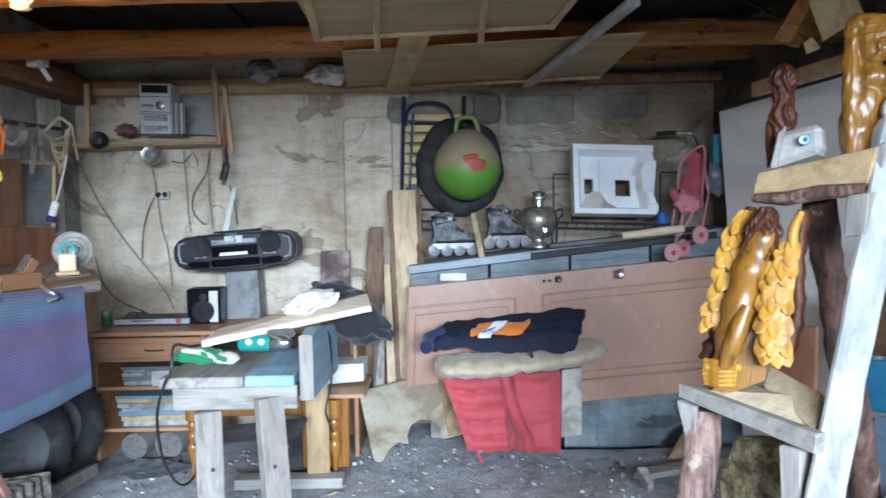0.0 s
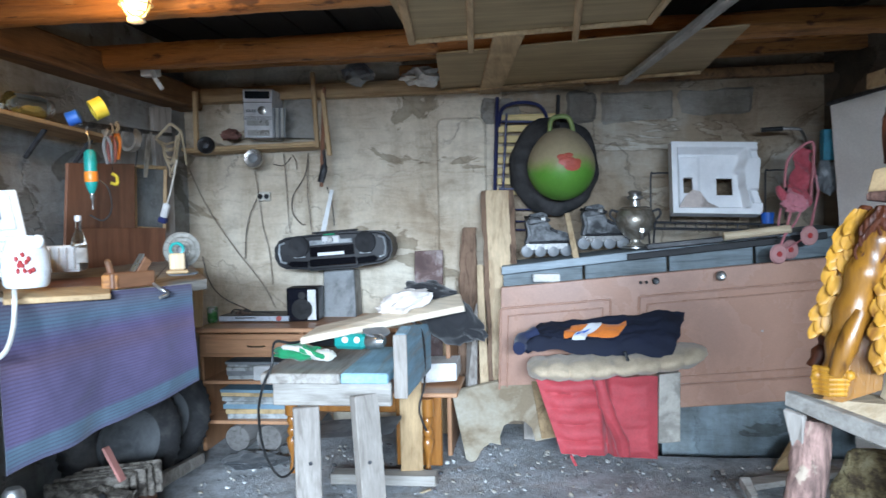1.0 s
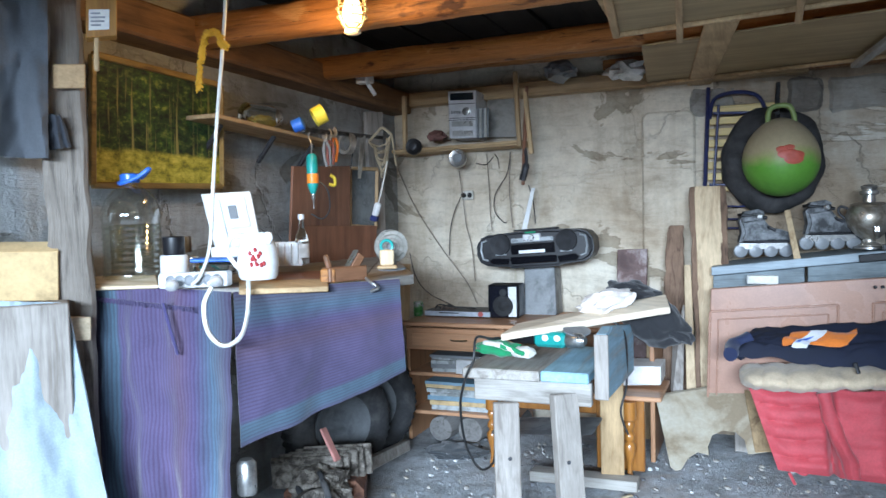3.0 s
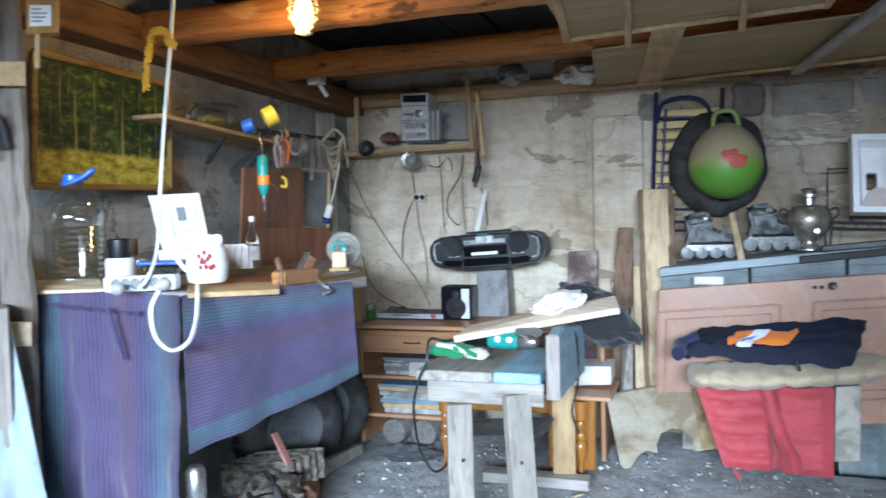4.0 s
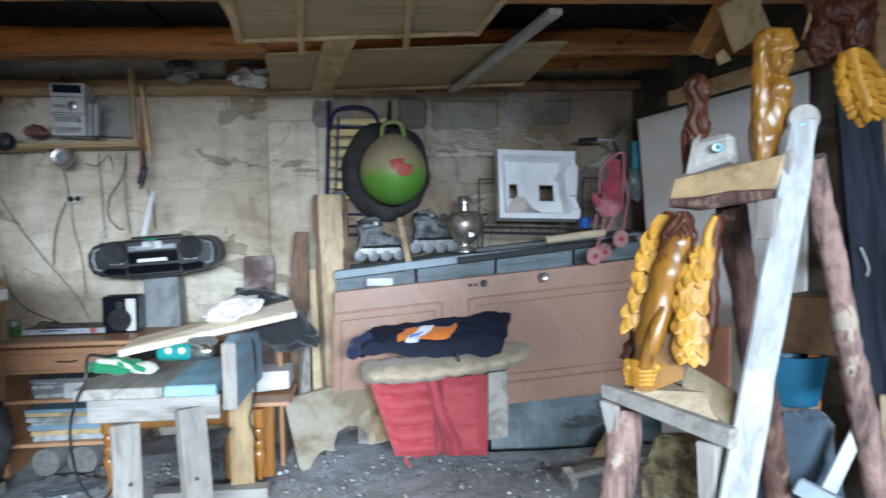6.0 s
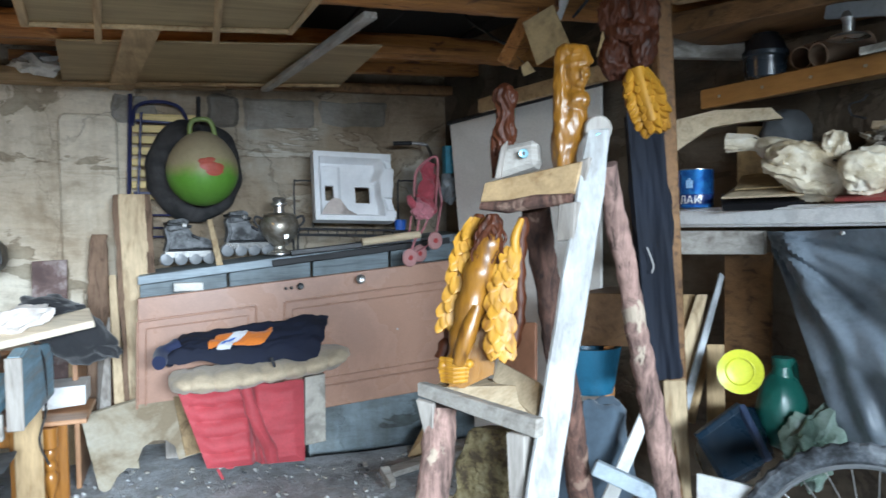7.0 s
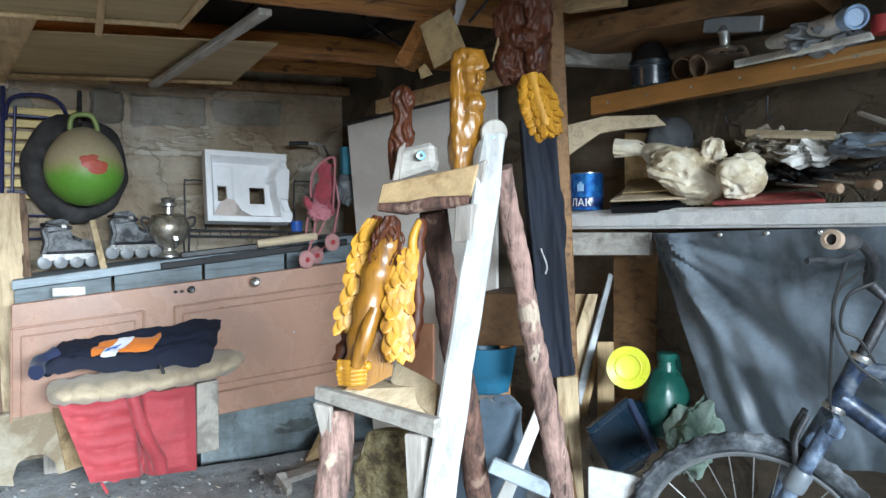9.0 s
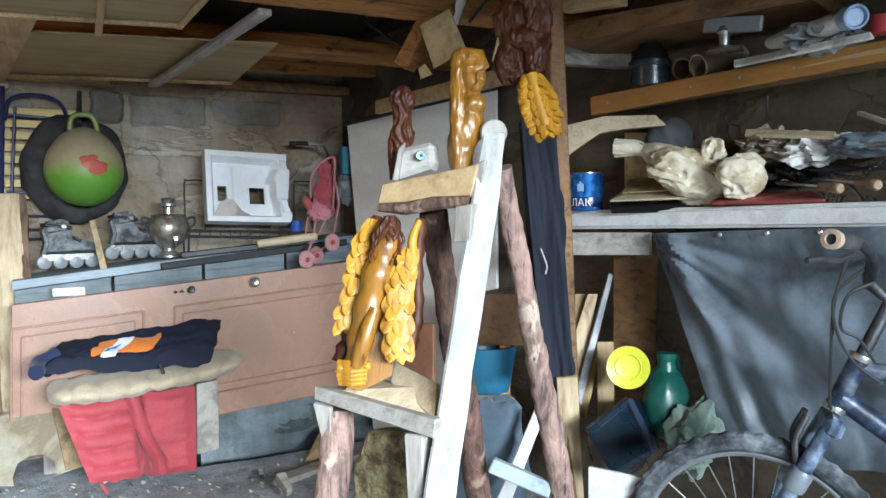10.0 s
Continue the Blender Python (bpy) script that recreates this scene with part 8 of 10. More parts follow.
def easel():
    t = thing("easel", pose(0.85, 1.75, 0), "home-made easel of whitewashed and bark-covered timber", "easel")
    def ext(a, b):
        a, b = Vector(a), Vector(b)
        u = a.z / (a.z - b.z)
        return a.lerp(b, u)
    tl, tr, bl, br = (Vector(p) for p in ((0.954, 1.643, 1.552), (1.009, 1.610, 1.551), (0.712, 1.499, 0.713), (0.778, 1.467, 0.712)))
    legm = board(tl, tr, ext(tr, br), ext(tl, bl), 0.05, None, 0.006, 0.006, 2, 30)
    W("front_leg", legm, M_WHITEWASH, t, "whitewashed front leg")
    n = (tr - tl).normalized()
    top = (tl + tr) / 2
    m, _ = along(top + Vector((0, 0, -0.004)), top + Vector((0.35, 0.9, 0)) * 0.05)
    S("leg_head", lathe([(0.030, 0.002), (0.034, 0.006), (0.034, 0.044), (0.03, 0.05)], 20, m), M_GREY_Z, t)
    S("bolt", lathe([(0.01, -0.006), (0.012, 0.0), (0.01, 0.004)], 14, m @ pose(0, -0.02, 0)), plain("blue_bolt", (0.1, 0.4, 0.55), 0.3, 0.5), t, "blue painted bolt head")
    # bark legs
    def bark_leg(a, b, r0, r1, mat, seed, name="rear_leg"):
        S(name, rough_up(log(a, ext(a, b), r0, r1, 18, 90, 0.012, seed), 0.005, 34, seed), mat, t, "", 50)
    bark_leg((1.028, 1.669, 1.459), (1.298, 1.777, 0.512), 0.026, 0.042, M_REDBARK, 3)
    bark_leg((0.911, 1.837, 1.357), (1.145, 1.995, 0.467), 0.038, 0.04, M_DARKBARK, 5)
    bark_leg((0.632, 1.823, 0.849), (0.598, 1.803, 0.632), 0.042, 0.05, M_REDBARK, 7, "side_leg")
    W("side_block", board((0.560, 1.816, 0.875), (0.596, 1.783, 0.867), (0.595, 1.783, 0.771), (0.584, 1.808, 0.766), 0.02), M_GREY_Z, t)
    W("rear_leg", board((0.702, 1.570, 0.842), (0.731, 1.535, 0.844), ext((0.731, 1.535, 0.844), (0.725, 1.526, 0.702)), ext((0.702, 1.570, 0.842), (0.710, 1.555, 0.695)), 0.04), M_GREY_Z, t)
    # cross rail with a waney lower edge
    W("cross_rail", board((0.761, 1.828, 1.425), (0.926, 1.613, 1.468), (0.911, 1.622, 1.388), (0.749, 1.833, 1.373), 0.04), M_PINE_X, t)
    W("bark_edge", rough_up(tube([(0.746, 1.823, 1.364), (0.799, 1.757, 1.360), (0.844, 1.702, 1.373), (0.909, 1.623, 1.380)], [0.012, 0.018, 0.017, 0.014], 10), 0.006, 30), M_DARKBARK, t, "dark bark strip")
    W("rail_block", board((0.867, 1.623, 1.364), (0.894, 1.585, 1.371), (0.888, 1.588, 1.279), (0.862, 1.626, 1.276), 0.04), M_GREY_Z, t)
    W("rail_block", board((0.919, 1.629, 1.466), (0.943, 1.603, 1.479), (0.925, 1.613, 1.369), (0.916, 1.630, 1.369), 0.05), M_GREY_Z, t)
    # shelf
    W("shelf_board", board((0.720, 1.887, 0.911), (0.818, 1.626, 0.931), (0.761, 1.543, 0.862), (0.592, 1.826, 0.902), 0.02), M_PALE_X, t)
    W("shelf_lip", board((0.571, 1.833, 0.914), (0.739, 1.486, 0.889), (0.736, 1.488, 0.846), (0.570, 1.833, 0.880), 0.03), M_GREY_X, t)
    W("shelf_side", board((0.776, 1.789, 0.965), (0.809, 1.608, 0.941), (0.763, 1.541, 0.875), (0.743, 1.749, 0.923), 0.02), M_PALE_X, t)
    W("stump", rough_up(board((0.693, 1.823, 0.782), (0.779, 1.678, 0.807), (0.810, 1.719, 0.447), (0.633, 1.844, 0.434), 0.08, None, 0.01, 0.02, 3, 24), 0.012, 20), surface("mossy_bark", (0.22, 0.17, 0.08), (0.08, 0.055, 0.03), (0.38, 0.33, 0.2), 22, 60, 0.95, 0, 0.9, 0.02), t, "mossy yellowish bark slab")
    W("lower_rail", bar((1.122, 1.893, 0.607), (1.270, 1.797, 0.534), 0.03, 0.045), surface("blue_grey_lath", (0.3, 0.35, 0.38)), t, "blue-grey lower lath")
    W("back_board", board((0.854, 1.940, 1.040), (0.925, 1.863, 1.045), (0.888, 1.792, 0.892), (0.816, 1.881, 0.906), 0.015), M_DARKWOOD, t)


easel()


def add_leaf(bm, p, d, n, l, w, h=0.012):
    """A pointed carved leaf from p along d, lying on n."""
    p, d, n = Vector(p), Vector(d).normalized(), Vector(n).normalized()
    jit = noise.noise_vector(p * 90)
    d = (d + jit * 0.3).normalized()
    l, w = l * (1 + 0.25 * jit.x), w * (1 + 0.2 * jit.y)
    s = d.cross(n).normalized()
    cols = [(0.0, 0.75), (0.3, 0.95), (0.6, 1.0), (0.82, 0.8), (1.0, 0.12)]
    rows = []
    for u, k in cols:
        rows.append([bm.verts.new(p + d * l * u + s * w * 0.5 * k * q + n * (h * (1 - q * q) * (0.5 + 0.5 * u) + 0.011 * u - 0.003 * (abs(q) < 0.1) * (u < 0.95))) for q in (-1, -0.5, 0, 0.5, 1)])
    for lo, hi in zip(rows, rows[1:]):
        for i in range(4):
            bm.faces.new((lo[i], lo[i + 1], hi[i + 1], hi[i]))
    base = [[bm.verts.new(v.co - n * 0.02) for v in (r[0], r[-1])] for r in rows]
    for (lo, hi, bl, bh) in zip(rows, rows[1:], base, base[1:]):
        bm.faces.new((lo[0], hi[0], bh[0], bl[0]))
        bm.faces.new((hi[-1], lo[-1], bl[1], bh[1]))
    bm.faces.new((rows[-1][4], rows[-1][0], base[-1][0], base[-1][1]))


def relief():
    """The carving on the easel shelf, glued up from separately stained pieces."""
    t = thing("wood_carving", Matrix.Translation((0.66, 1.74, 0.91)), "golden varnished wood carving with two leafy wings", "carving", "wood carvings")

    def done(name, mat, label):
        bmesh.ops.recalc_face_normals(bm, faces=bm.faces[:])
        S(name, bm, mat, t, label, 50)
        return bmesh.new()
    bm = bmesh.new()
    view = Vector((0.40, 0.92, 0)).normalized()
    out = -view
    side = Vector((0.92, -0.40, 0))
    # smooth middle body
    c = curve_pts([(0.745, 1.748, 1.329), (0.734, 1.731, 1.276), (0.706, 1.732, 1.193), (0.681, 1.742, 1.095), (0.653, 1.742, 1.013), (0.639, 1.747, 0.951)], 40)
    rr = [0.024 + 0.014 * math.sin(math.pi * min(1, i / 40 * 1.15)) ** 1.0 + 0.004 * math.sin(i * 0.9) for i in range(41)]
    add_tube(bm, c, rr, 18)
    c2 = curve_pts([(0.688, 1.706, 1.120), (0.661, 1.707, 1.046), (0.639, 1.715, 0.977)], 16)
    add_tube(bm, c2, [0.014 + 0.008 * math.sin(math.pi * i / 16) for i in range(17)], 12)
    # lower right field behind the wing
    a = [Vector(p) for p in ((0.726, 1.756, 1.090), (0.760, 1.730, 1.112), (0.736, 1.719, 0.945), (0.662, 1.738, 0.912), (0.629, 1.761, 0.914))]
    f = bm.faces.new([bm.verts.new(p) for p in a])
    r = bmesh.ops.extrude_face_region(bm, geom=[f])
    bmesh.ops.translate(bm, verts=[v for v in r["geom"] if isinstance(v, bmesh.types.BMVert)], vec=view * 0.03)
    bm = done("body", M_GOLDWOOD, "glossy brown-gold smooth body")
    # foot ornament
    for k in range(6):
        z = Vector((0.633, 1.728, 0.987)) + Vector((0, 0, -0.0105 * k))
        w_ = 0.036 - 0.002 * abs(k - 2)
        add_tube(bm, [z - side * w_ + view * 0.012, z + out * 0.008, z + side * w_ + view * 0.012], 0.0066, 8)
    bmesh.ops.create_icosphere(bm, subdivisions=2, radius=0.012, matrix=Matrix.Translation((0.612, 1.746, 0.972)))
    bmesh.ops.create_icosphere(bm, subdivisions=2, radius=0.012, matrix=Matrix.Translation((0.672, 1.724, 0.975)))
    bm = done("foot_ornament", M_YELLOWWOOD, "yellow ringed foot ornament")
    # wings of carved leaves
    wing_r = curve_pts([(0.779, 1.689, 1.262), (0.759, 1.687, 1.207), (0.742, 1.684, 1.139), (0.734, 1.676, 1.065), (0.736, 1.675, 1.033)], 26)
    for i in range(26):
        p = wing_r[i]
        d = (wing_r[min(26, i + 1)] - wing_r[max(0, i - 1)]).normalized()
        k = math.sin(math.pi * (0.15 + 0.6 * i / 26))
        if i % 2:
            continue
        for s in ((-1, 0, 1), (-0.55, 0.55))[i // 2 % 2]:
            add_leaf(bm, p + side * s * 0.019 * k + out * (0.006 if abs(s) < 0.9 else 0), d + side * s * 0.22 + Vector((0, 0, -0.1)), out + side * s * 0.22 - d * 0.14, 0.050 + 0.008 * (i > 18), 0.029 * (0.8 + 0.3 * k), 0.003)
    # plain rounded shoulder that runs down the outer side
    add_tube(bm, curve_pts([(0.802, 1.690, 1.331), (0.782, 1.688, 1.283), (0.784, 1.687, 1.220), (0.778, 1.690, 1.123)], 20), [0.005 + 0.007 * math.sin(math.pi * min(1, i / 20 + 0.1)) for i in range(21)], 10)
    bm = done("wing", M_YELLOWWOOD, "yellow wing of overlapping leaves")
    wing_l = curve_pts([(0.716, 1.782, 1.335), (0.692, 1.780, 1.290), (0.673, 1.777, 1.234), (0.664, 1.780, 1.170), (0.650, 1.785, 1.114), (0.639, 1.789, 1.075)], 26)
    for i in range(26):
        p = wing_l[i]
        d = (wing_l[min(26, i + 1)] - wing_l[max(0, i - 1)]).normalized()
        k = math.sin(math.pi * (0.12 + 0.7 * i / 26))
        if i % 2:
            continue
        for s in ((-1, 1), (-0.4, 0.5))[i // 2 % 2]:
            add_leaf(bm, p + side * s * 0.014 * k + out * (0.005 if abs(s) < 0.9 else 0), d + side * s * 0.25 + Vector((0, 0, -0.1)), out + side * s * 0.22 - d * 0.14, 0.046, 0.026 * (0.65 + 0.45 * k), 0.003)
    bm = done("wing", M_YELLOWWOOD, "narrow yellow wing of overlapping leaves")
    # dark bark behind
    add_tube(bm, curve_pts([(0.831, 1.742, 1.334), (0.817, 1.738, 1.216), (0.811, 1.729, 1.087), (0.785, 1.730, 0.988)], 20), [0.012 + 0.008 * abs(math.sin(i)) for i in range(21)], 8)
    add_tube(bm, curve_pts([(0.738, 1.805, 1.343), (0.711, 1.805, 1.216), (0.674, 1.809, 1.088), (0.631, 1.813, 0.975)], 20), [0.012 + 0.012 * abs(math.sin(i * 1.3)) for i in range(21)], 8)
    bm = done("bark_edge", M_BROWNCARVE, "dark bark left along the edges")
    # long wavy strands of hair
    for k in range(13):
        q = -1 + k / 6
        l = 0.6 + 0.4 * math.cos(k * 2.3)
        pts = []
        for i in range(19):
            u = i / 18
            c0 = Vector((0.740, 1.728, 1.340)).lerp(Vector((0.712, 1.702, 1.222)), u * (0.75 + 0.25 * l))
            pts.append(c0 + side * ((0.010 + 0.026 * min(1, u * 2.2)) * q + 0.004 * math.sin(u * 14 + k)) + out * (0.016 * (1 - q * q) * math.sin(math.pi * min(1, u + 0.15)) + 0.003 * math.sin(u * 17 + k * 2)))
        add_tube(bm, pts, [0.0062 * (1 - 0.6 * i / 18) for i in range(19)], 6)
    done("hair", M_BROWNCARVE, "dark brown wavy carved hair")


relief()


F_OUT, F_SIDE, F_UP = Vector((-0.5, -0.866, 0)), Vector((0.866, -0.5, 0)), Vector((0, 0, 1))


def add_blob(bm, c, x, y, z, sub=4, lean=0.0):
    """A swelling with half-sizes across, towards the viewer's side and upwards."""
    m = Matrix.Translation(c) @ Matrix((( F_SIDE.x, -F_OUT.x, 0, 0), (F_SIDE.y, -F_OUT.y, 0, 0), (0, 0, 1, 0), (0, 0, 0, 1))) @ pose(0, 0, 0, 0, lean, 0)
    bmesh.ops.create_icosphere(bm, subdivisions=sub, radius=1.0, matrix=m @ Matrix.Diagonal((x, y, z, 1)))


def chiselled(bm, amount, f, seed):
    """Tool marks along the grain."""
    for v in bm.verts:
        g = noise.noise_vector(Vector((v.co.x * f, v.co.y * f, v.co.z * f * 0.4 + seed)))
        v.co += amount * g
    return bm


def fused(bm, voxel, mat, label, cuts, group="wood carvings"):
    """One continuous carved skin over the swellings."""
    bmesh.ops.recalc_face_normals(bm, faces=bm.faces[:])
    ob = one("carved_figure", bm, mat, label, "carving", group, 60)
    mod = ob.modifiers.new("Skin", "REMESH")
    mod.mode, mod.voxel_size, mod.use_smooth_shade = "VOXEL", voxel, True
    bpy.context.view_layer.update()
    me = bpy.data.meshes.new_from_object(ob.evaluated_get(bpy.context.evaluated_depsgraph_get()))
    ob.modifiers.clear()
    ob.data = me
    spots = [v.co.copy() for v in me.vertices]
    normals = [v.normal.copy() for v in me.vertices]
    moved = []
    for p, nrm in zip(spots, normals):
        q = Vector((p.x * 55, p.y * 55, p.z * 24))
        moved.extend(p + nrm * cuts * (0.4 - 1.6 * abs(noise.noise(q)) + 0.7 * noise.noise(q * 2.3)))
    me.vertices.foreach_set("co", moved)
    me.update()
    return ob


def tall_figure():
    """Golden figure: turbaned head, raised arm down its whole side, tapering trunk."""
    bm = bmesh.new()
    o = Vector((0.935, 1.70, 0))

    def at(sx, z, sy=0.0):
        return o + F_SIDE * sx + F_OUT * sy + Vector((0, 0, z))
    add_tube(bm, curve_pts([at(-0.008, 1.452), at(-0.006, 1.52), at(0.012, 1.57), at(0.018, 1.62), at(0.018, 1.66)], 40), [0.026 + 0.012 * math.sin(math.pi * min(1, i / 32)) for i in range(41)], 24)
    add_blob(bm, at(0.022, 1.622, 0.012), 0.035, 0.028, 0.030)
    add_blob(bm, at(0.026, 1.690, 0.012), 0.030, 0.028, 0.038)
    add_blob(bm, at(0.006, 1.70, -0.004), 0.034, 0.026, 0.05)
    add_blob(bm, at(0.032, 1.664, 0.026), 0.016, 0.014, 0.014)
    add_blob(bm, at(0.038, 1.684, 0.040), 0.005, 0.007, 0.012, 3)
    for sx in (0.022, 0.046):
        add_blob(bm, at(sx, 1.699, 0.034), 0.009, 0.006, 0.005, 3)
        add_blob(bm, at(sx, 1.680, 0.032), 0.010, 0.007, 0.009, 3)
    add_blob(bm, at(0.034, 1.667, 0.036), 0.010, 0.006, 0.004, 3)
    for k in range(5):
        add_tube(bm, circle_pts(1.0, 28, Matrix.Translation(at(0.022, 1.718 + 0.009 * k, 0.0)) @ pose(0, 0, 0, 8, -10 + 3 * k, 0) @ Matrix.Diagonal((0.036 - 0.003 * k, 0.034 - 0.003 * k, 1, 1))), 0.0085, 8, True)
    add_blob(bm, at(0.02, 1.752), 0.028, 0.026, 0.012, 3)
    add_tube(bm, curve_pts([at(-0.012, 1.455, 0.012), at(-0.014, 1.55, 0.016), at(-0.016, 1.64, 0.018), at(-0.017, 1.70, 0.014), at(-0.010, 1.738, 0.012), at(0.006, 1.745, 0.016)], 40), [0.019 + 0.003 * math.sin(i * 0.2) for i in range(41)], 14)
    chiselled(bm, 0.003, 60, 2)
    fused(bm, 0.003, M_GOLDWOOD, "golden varnished carved figure with a raised arm", 0.002)


def hair_figure():
    """Small dark figure, wholly covered by long wavy locks."""
    bm = bmesh.new()
    o = Vector((0.842, 1.868, 0))
    n, seg, rings = 70, 48, []
    for i in range(n + 1):
        u = i / n
        z = 1.462 + 0.232 * u
        r = 0.021 + 0.010 * math.exp(-((u - 0.82) / 0.13) ** 2) + 0.009 * math.exp(-((u - 0.42) / 0.12) ** 2)
        r *= min(1.0, ((1 - u) / 0.10) ** 0.5) if u > 0.9 else 1.0
        ring = []
        for k in range(seg):
            a = 6.28318 * k / seg
            w = math.sin(a * 8 + 2.2 * math.sin(u * 17) + 3 * u)
            ring.append(bm.verts.new(o + Vector((r * (1 + 0.14 * w) * math.cos(a) - 0.006 * (1 - u), r * (1 + 0.14 * w) * math.sin(a), z))))
        rings.append(ring)
    for lo, hi in zip(rings, rings[1:]):
        for k in range(seg):
            bm.faces.new((lo[k], lo[(k + 1) % seg], hi[(k + 1) % seg], hi[k]))
    bm.faces.new(rings[0][::-1])
    bmesh.ops.holes_fill(bm, edges=bm.edges[:], sides=seg)
    add_tube(bm, curve_pts([o + F_SIDE * -0.03 + Vector((0, 0, 1.44)), o + F_SIDE * -0.033 + Vector((0, 0, 1.53)), o + F_SIDE * -0.02 + Vector((0, 0, 1.58))], 14), 0.010, 10)
    chiselled(bm, 0.003, 90, 5)
    fused(bm, 0.0025, M_BROWNCARVE, "dark brown carved wooden figure with long wavy hair", 0.0025)


def hooded_figure():
    """Large dark hanging figure: hood round a sunken face, two heavy lobes below."""
    bm = bmesh.new()
    o = Vector((1.255, 1.93, 0))

    def at(sx, z, sy=0.0):
        return o + F_SIDE * sx + F_OUT * sy + Vector((0, 0, z))
    for k in range(6):
        add_tube(bm, curve_pts([at(-0.062 + 0.004 * k, 1.87, 0.02), at(-0.066 + 0.006 * k, 1.93, 0.03 + 0.004 * k), at(-0.03 + 0.004 * k, 1.975 + 0.012 * k, 0.03), at(0.015, 1.965 + 0.016 * k, 0.03), at(0.03 + 0.004 * k, 1.92, 0.028), at(0.02, 1.87, 0.02)], 26), 0.013, 10)
    add_blob(bm, at(-0.022, 1.915, 0.018), 0.034, 0.02, 0.042)
    add_blob(bm, at(-0.022, 1.905, 0.04), 0.006, 0.008, 0.014, 3)
    add_blob(bm, at(-0.022, 1.886, 0.036), 0.014, 0.006, 0.005, 3)
    add_blob(bm, at(0.0, 1.862, 0.01), 0.062, 0.045, 0.04)
    add_blob(bm, at(-0.042, 1.80, 0.012), 0.034, 0.034, 0.062, 4, 6)
    add_blob(bm, at(0.050, 1.815, 0.014), 0.038, 0.036, 0.066, 4, 14)
    add_blob(bm, at(0.004, 1.80, -0.006), 0.03, 0.03, 0.07)
    add_tube(bm, [at(0.0, 1.83, -0.03), at(0.0, 2.12, -0.03)], 0.055, 20)
    for k in range(9):
        add_tube(bm, curve_pts([at(0.012 + 0.009 * k, 2.08, 0.032), at(0.03 + 0.007 * k, 1.99, 0.036 - 0.003 * k), at(0.024 + 0.008 * k, 1.90, 0.034 - 0.003 * k), at(0.012 + 0.009 * k, 1.85, 0.03)], 16), 0.007, 8)
    for k in range(5):
        add_tube(bm, [at(-0.062 + 0.012 * k, 1.77, 0.03), at(-0.045 + 0.014 * k, 1.725 + 0.004 * (k % 2), 0.012)], [0.010, 0.005], 8)
    chiselled(bm, 0.005, 45, 7)
    fused(bm, 0.0038, M_BROWNCARVE, "large dark brown carved hooded figure hanging on the post", 0.006)


tall_figure()
hair_figure()
hooded_figure()


def leaf_carving():
    bm = bmesh.new()
    c = curve_pts([(1.248, 1.860, 1.749), (1.258, 1.841, 1.677), (1.271, 1.820, 1.594)], 14)
    out, side = Vector((-0.57, -0.82, 0)), Vector((0.82, -0.57, 0))
    for i in range(14):
        d = (c[min(14, i + 1)] - c[max(0, i - 1)]).normalized()
        k = math.sin(math.pi * (0.2 + 0.65 * i / 14))
        for s in (-1, -0.4, 0.4, 1):
            add_leaf(bm, c[i] + side * s * 0.03 * k, d + side * s * 0.4, out + side * s * 0.3, 0.05, 0.03)
    add_tube(bm, c, 0.02, 10)
    bmesh.ops.recalc_face_normals(bm, faces=bm.faces[:])
    one("carved_leaf", bm, M_YELLOWWOOD, "yellow stained carved wooden leaf hanging on the post", "carving", "wood carvings", 50)


leaf_carving()


def eye_block():
    t = thing("wooden_block", Matrix.Translation((0.832, 1.775, 1.465)), "grey wooden block with a blue bolt on the rail", "block")
    W("body", rough_up(board((0.801, 1.800, 1.518), (0.862, 1.738, 1.532), (0.869, 1.734, 1.463), (0.787, 1.806, 1.436), 0.06, None, 0.012), 0.004, 20), M_GREY_X, t)
    W("wedge", board((0.793, 1.792, 1.517), (0.810, 1.785, 1.534), (0.788, 1.784, 1.435), (0.773, 1.790, 1.433), 0.02), M_GREY_Z, t)
    p = Vector((0.835, 1.746, 1.495))
    m, _ = along(p, p + Vector((-0.4, -0.9, 0)))
    S("bolt", lathe([(0.011, -0.004), (0.0125, 0.003), (0.011, 0.006), (0.006, 0.005)], 22, m), plain("pale_blue_cap", (0.25, 0.5, 0.58), 0.3, 0.3), t, "pale blue bolt cap")
    S("bolt_core", lathe([(0.005, 0.004), (0.005, 0.008)], 14, m), M_IRON, t)


eye_block()

# panels and boards behind the easel
WB = surface("white_panel", (0.82, 0.77, 0.71), (0.75, 0.7, 0.64), (0.85, 0.81, 0.76), 3, 100, 0.5, 0, 0.05)
one("laminate_sheet", board((1.543, 4.227, 1.866), (1.972, 3.25, 1.959), (1.967, 3.25, 0.248), (1.625, 4.089, 0.083), 0.02), WB, "large white laminate sheet leaning on the side wall", "panel")
one("dark_strip", bar((1.524, 4.213, 1.870), (1.965, 3.228, 1.962), 0.02, 0.02), M_IRON, "dark strip along the top of the white panel", "strip")
one("shelf_strip", board((1.510, 3.704, 1.938), (1.642, 2.630, 1.937), (1.641, 2.630, 1.869), (1.509, 3.704, 1.868), 0.03), M_PINE_X, "brown board above the white panel", "board")


def pinned_card(pts, top, label):
    t = thing("cardboard", Matrix.Translation(pts[2]), label, "cardboard")
    W("sheet", board(*pts, 0.005), M_CARD, t)
    a = (Vector(pts[0]) + Vector(pts[1])) / 2
    S("string", tube([a, a + (Vector(top) - a) * 0.5, top], 0.0015, 5), M_CABLE, t, "thin dark string")


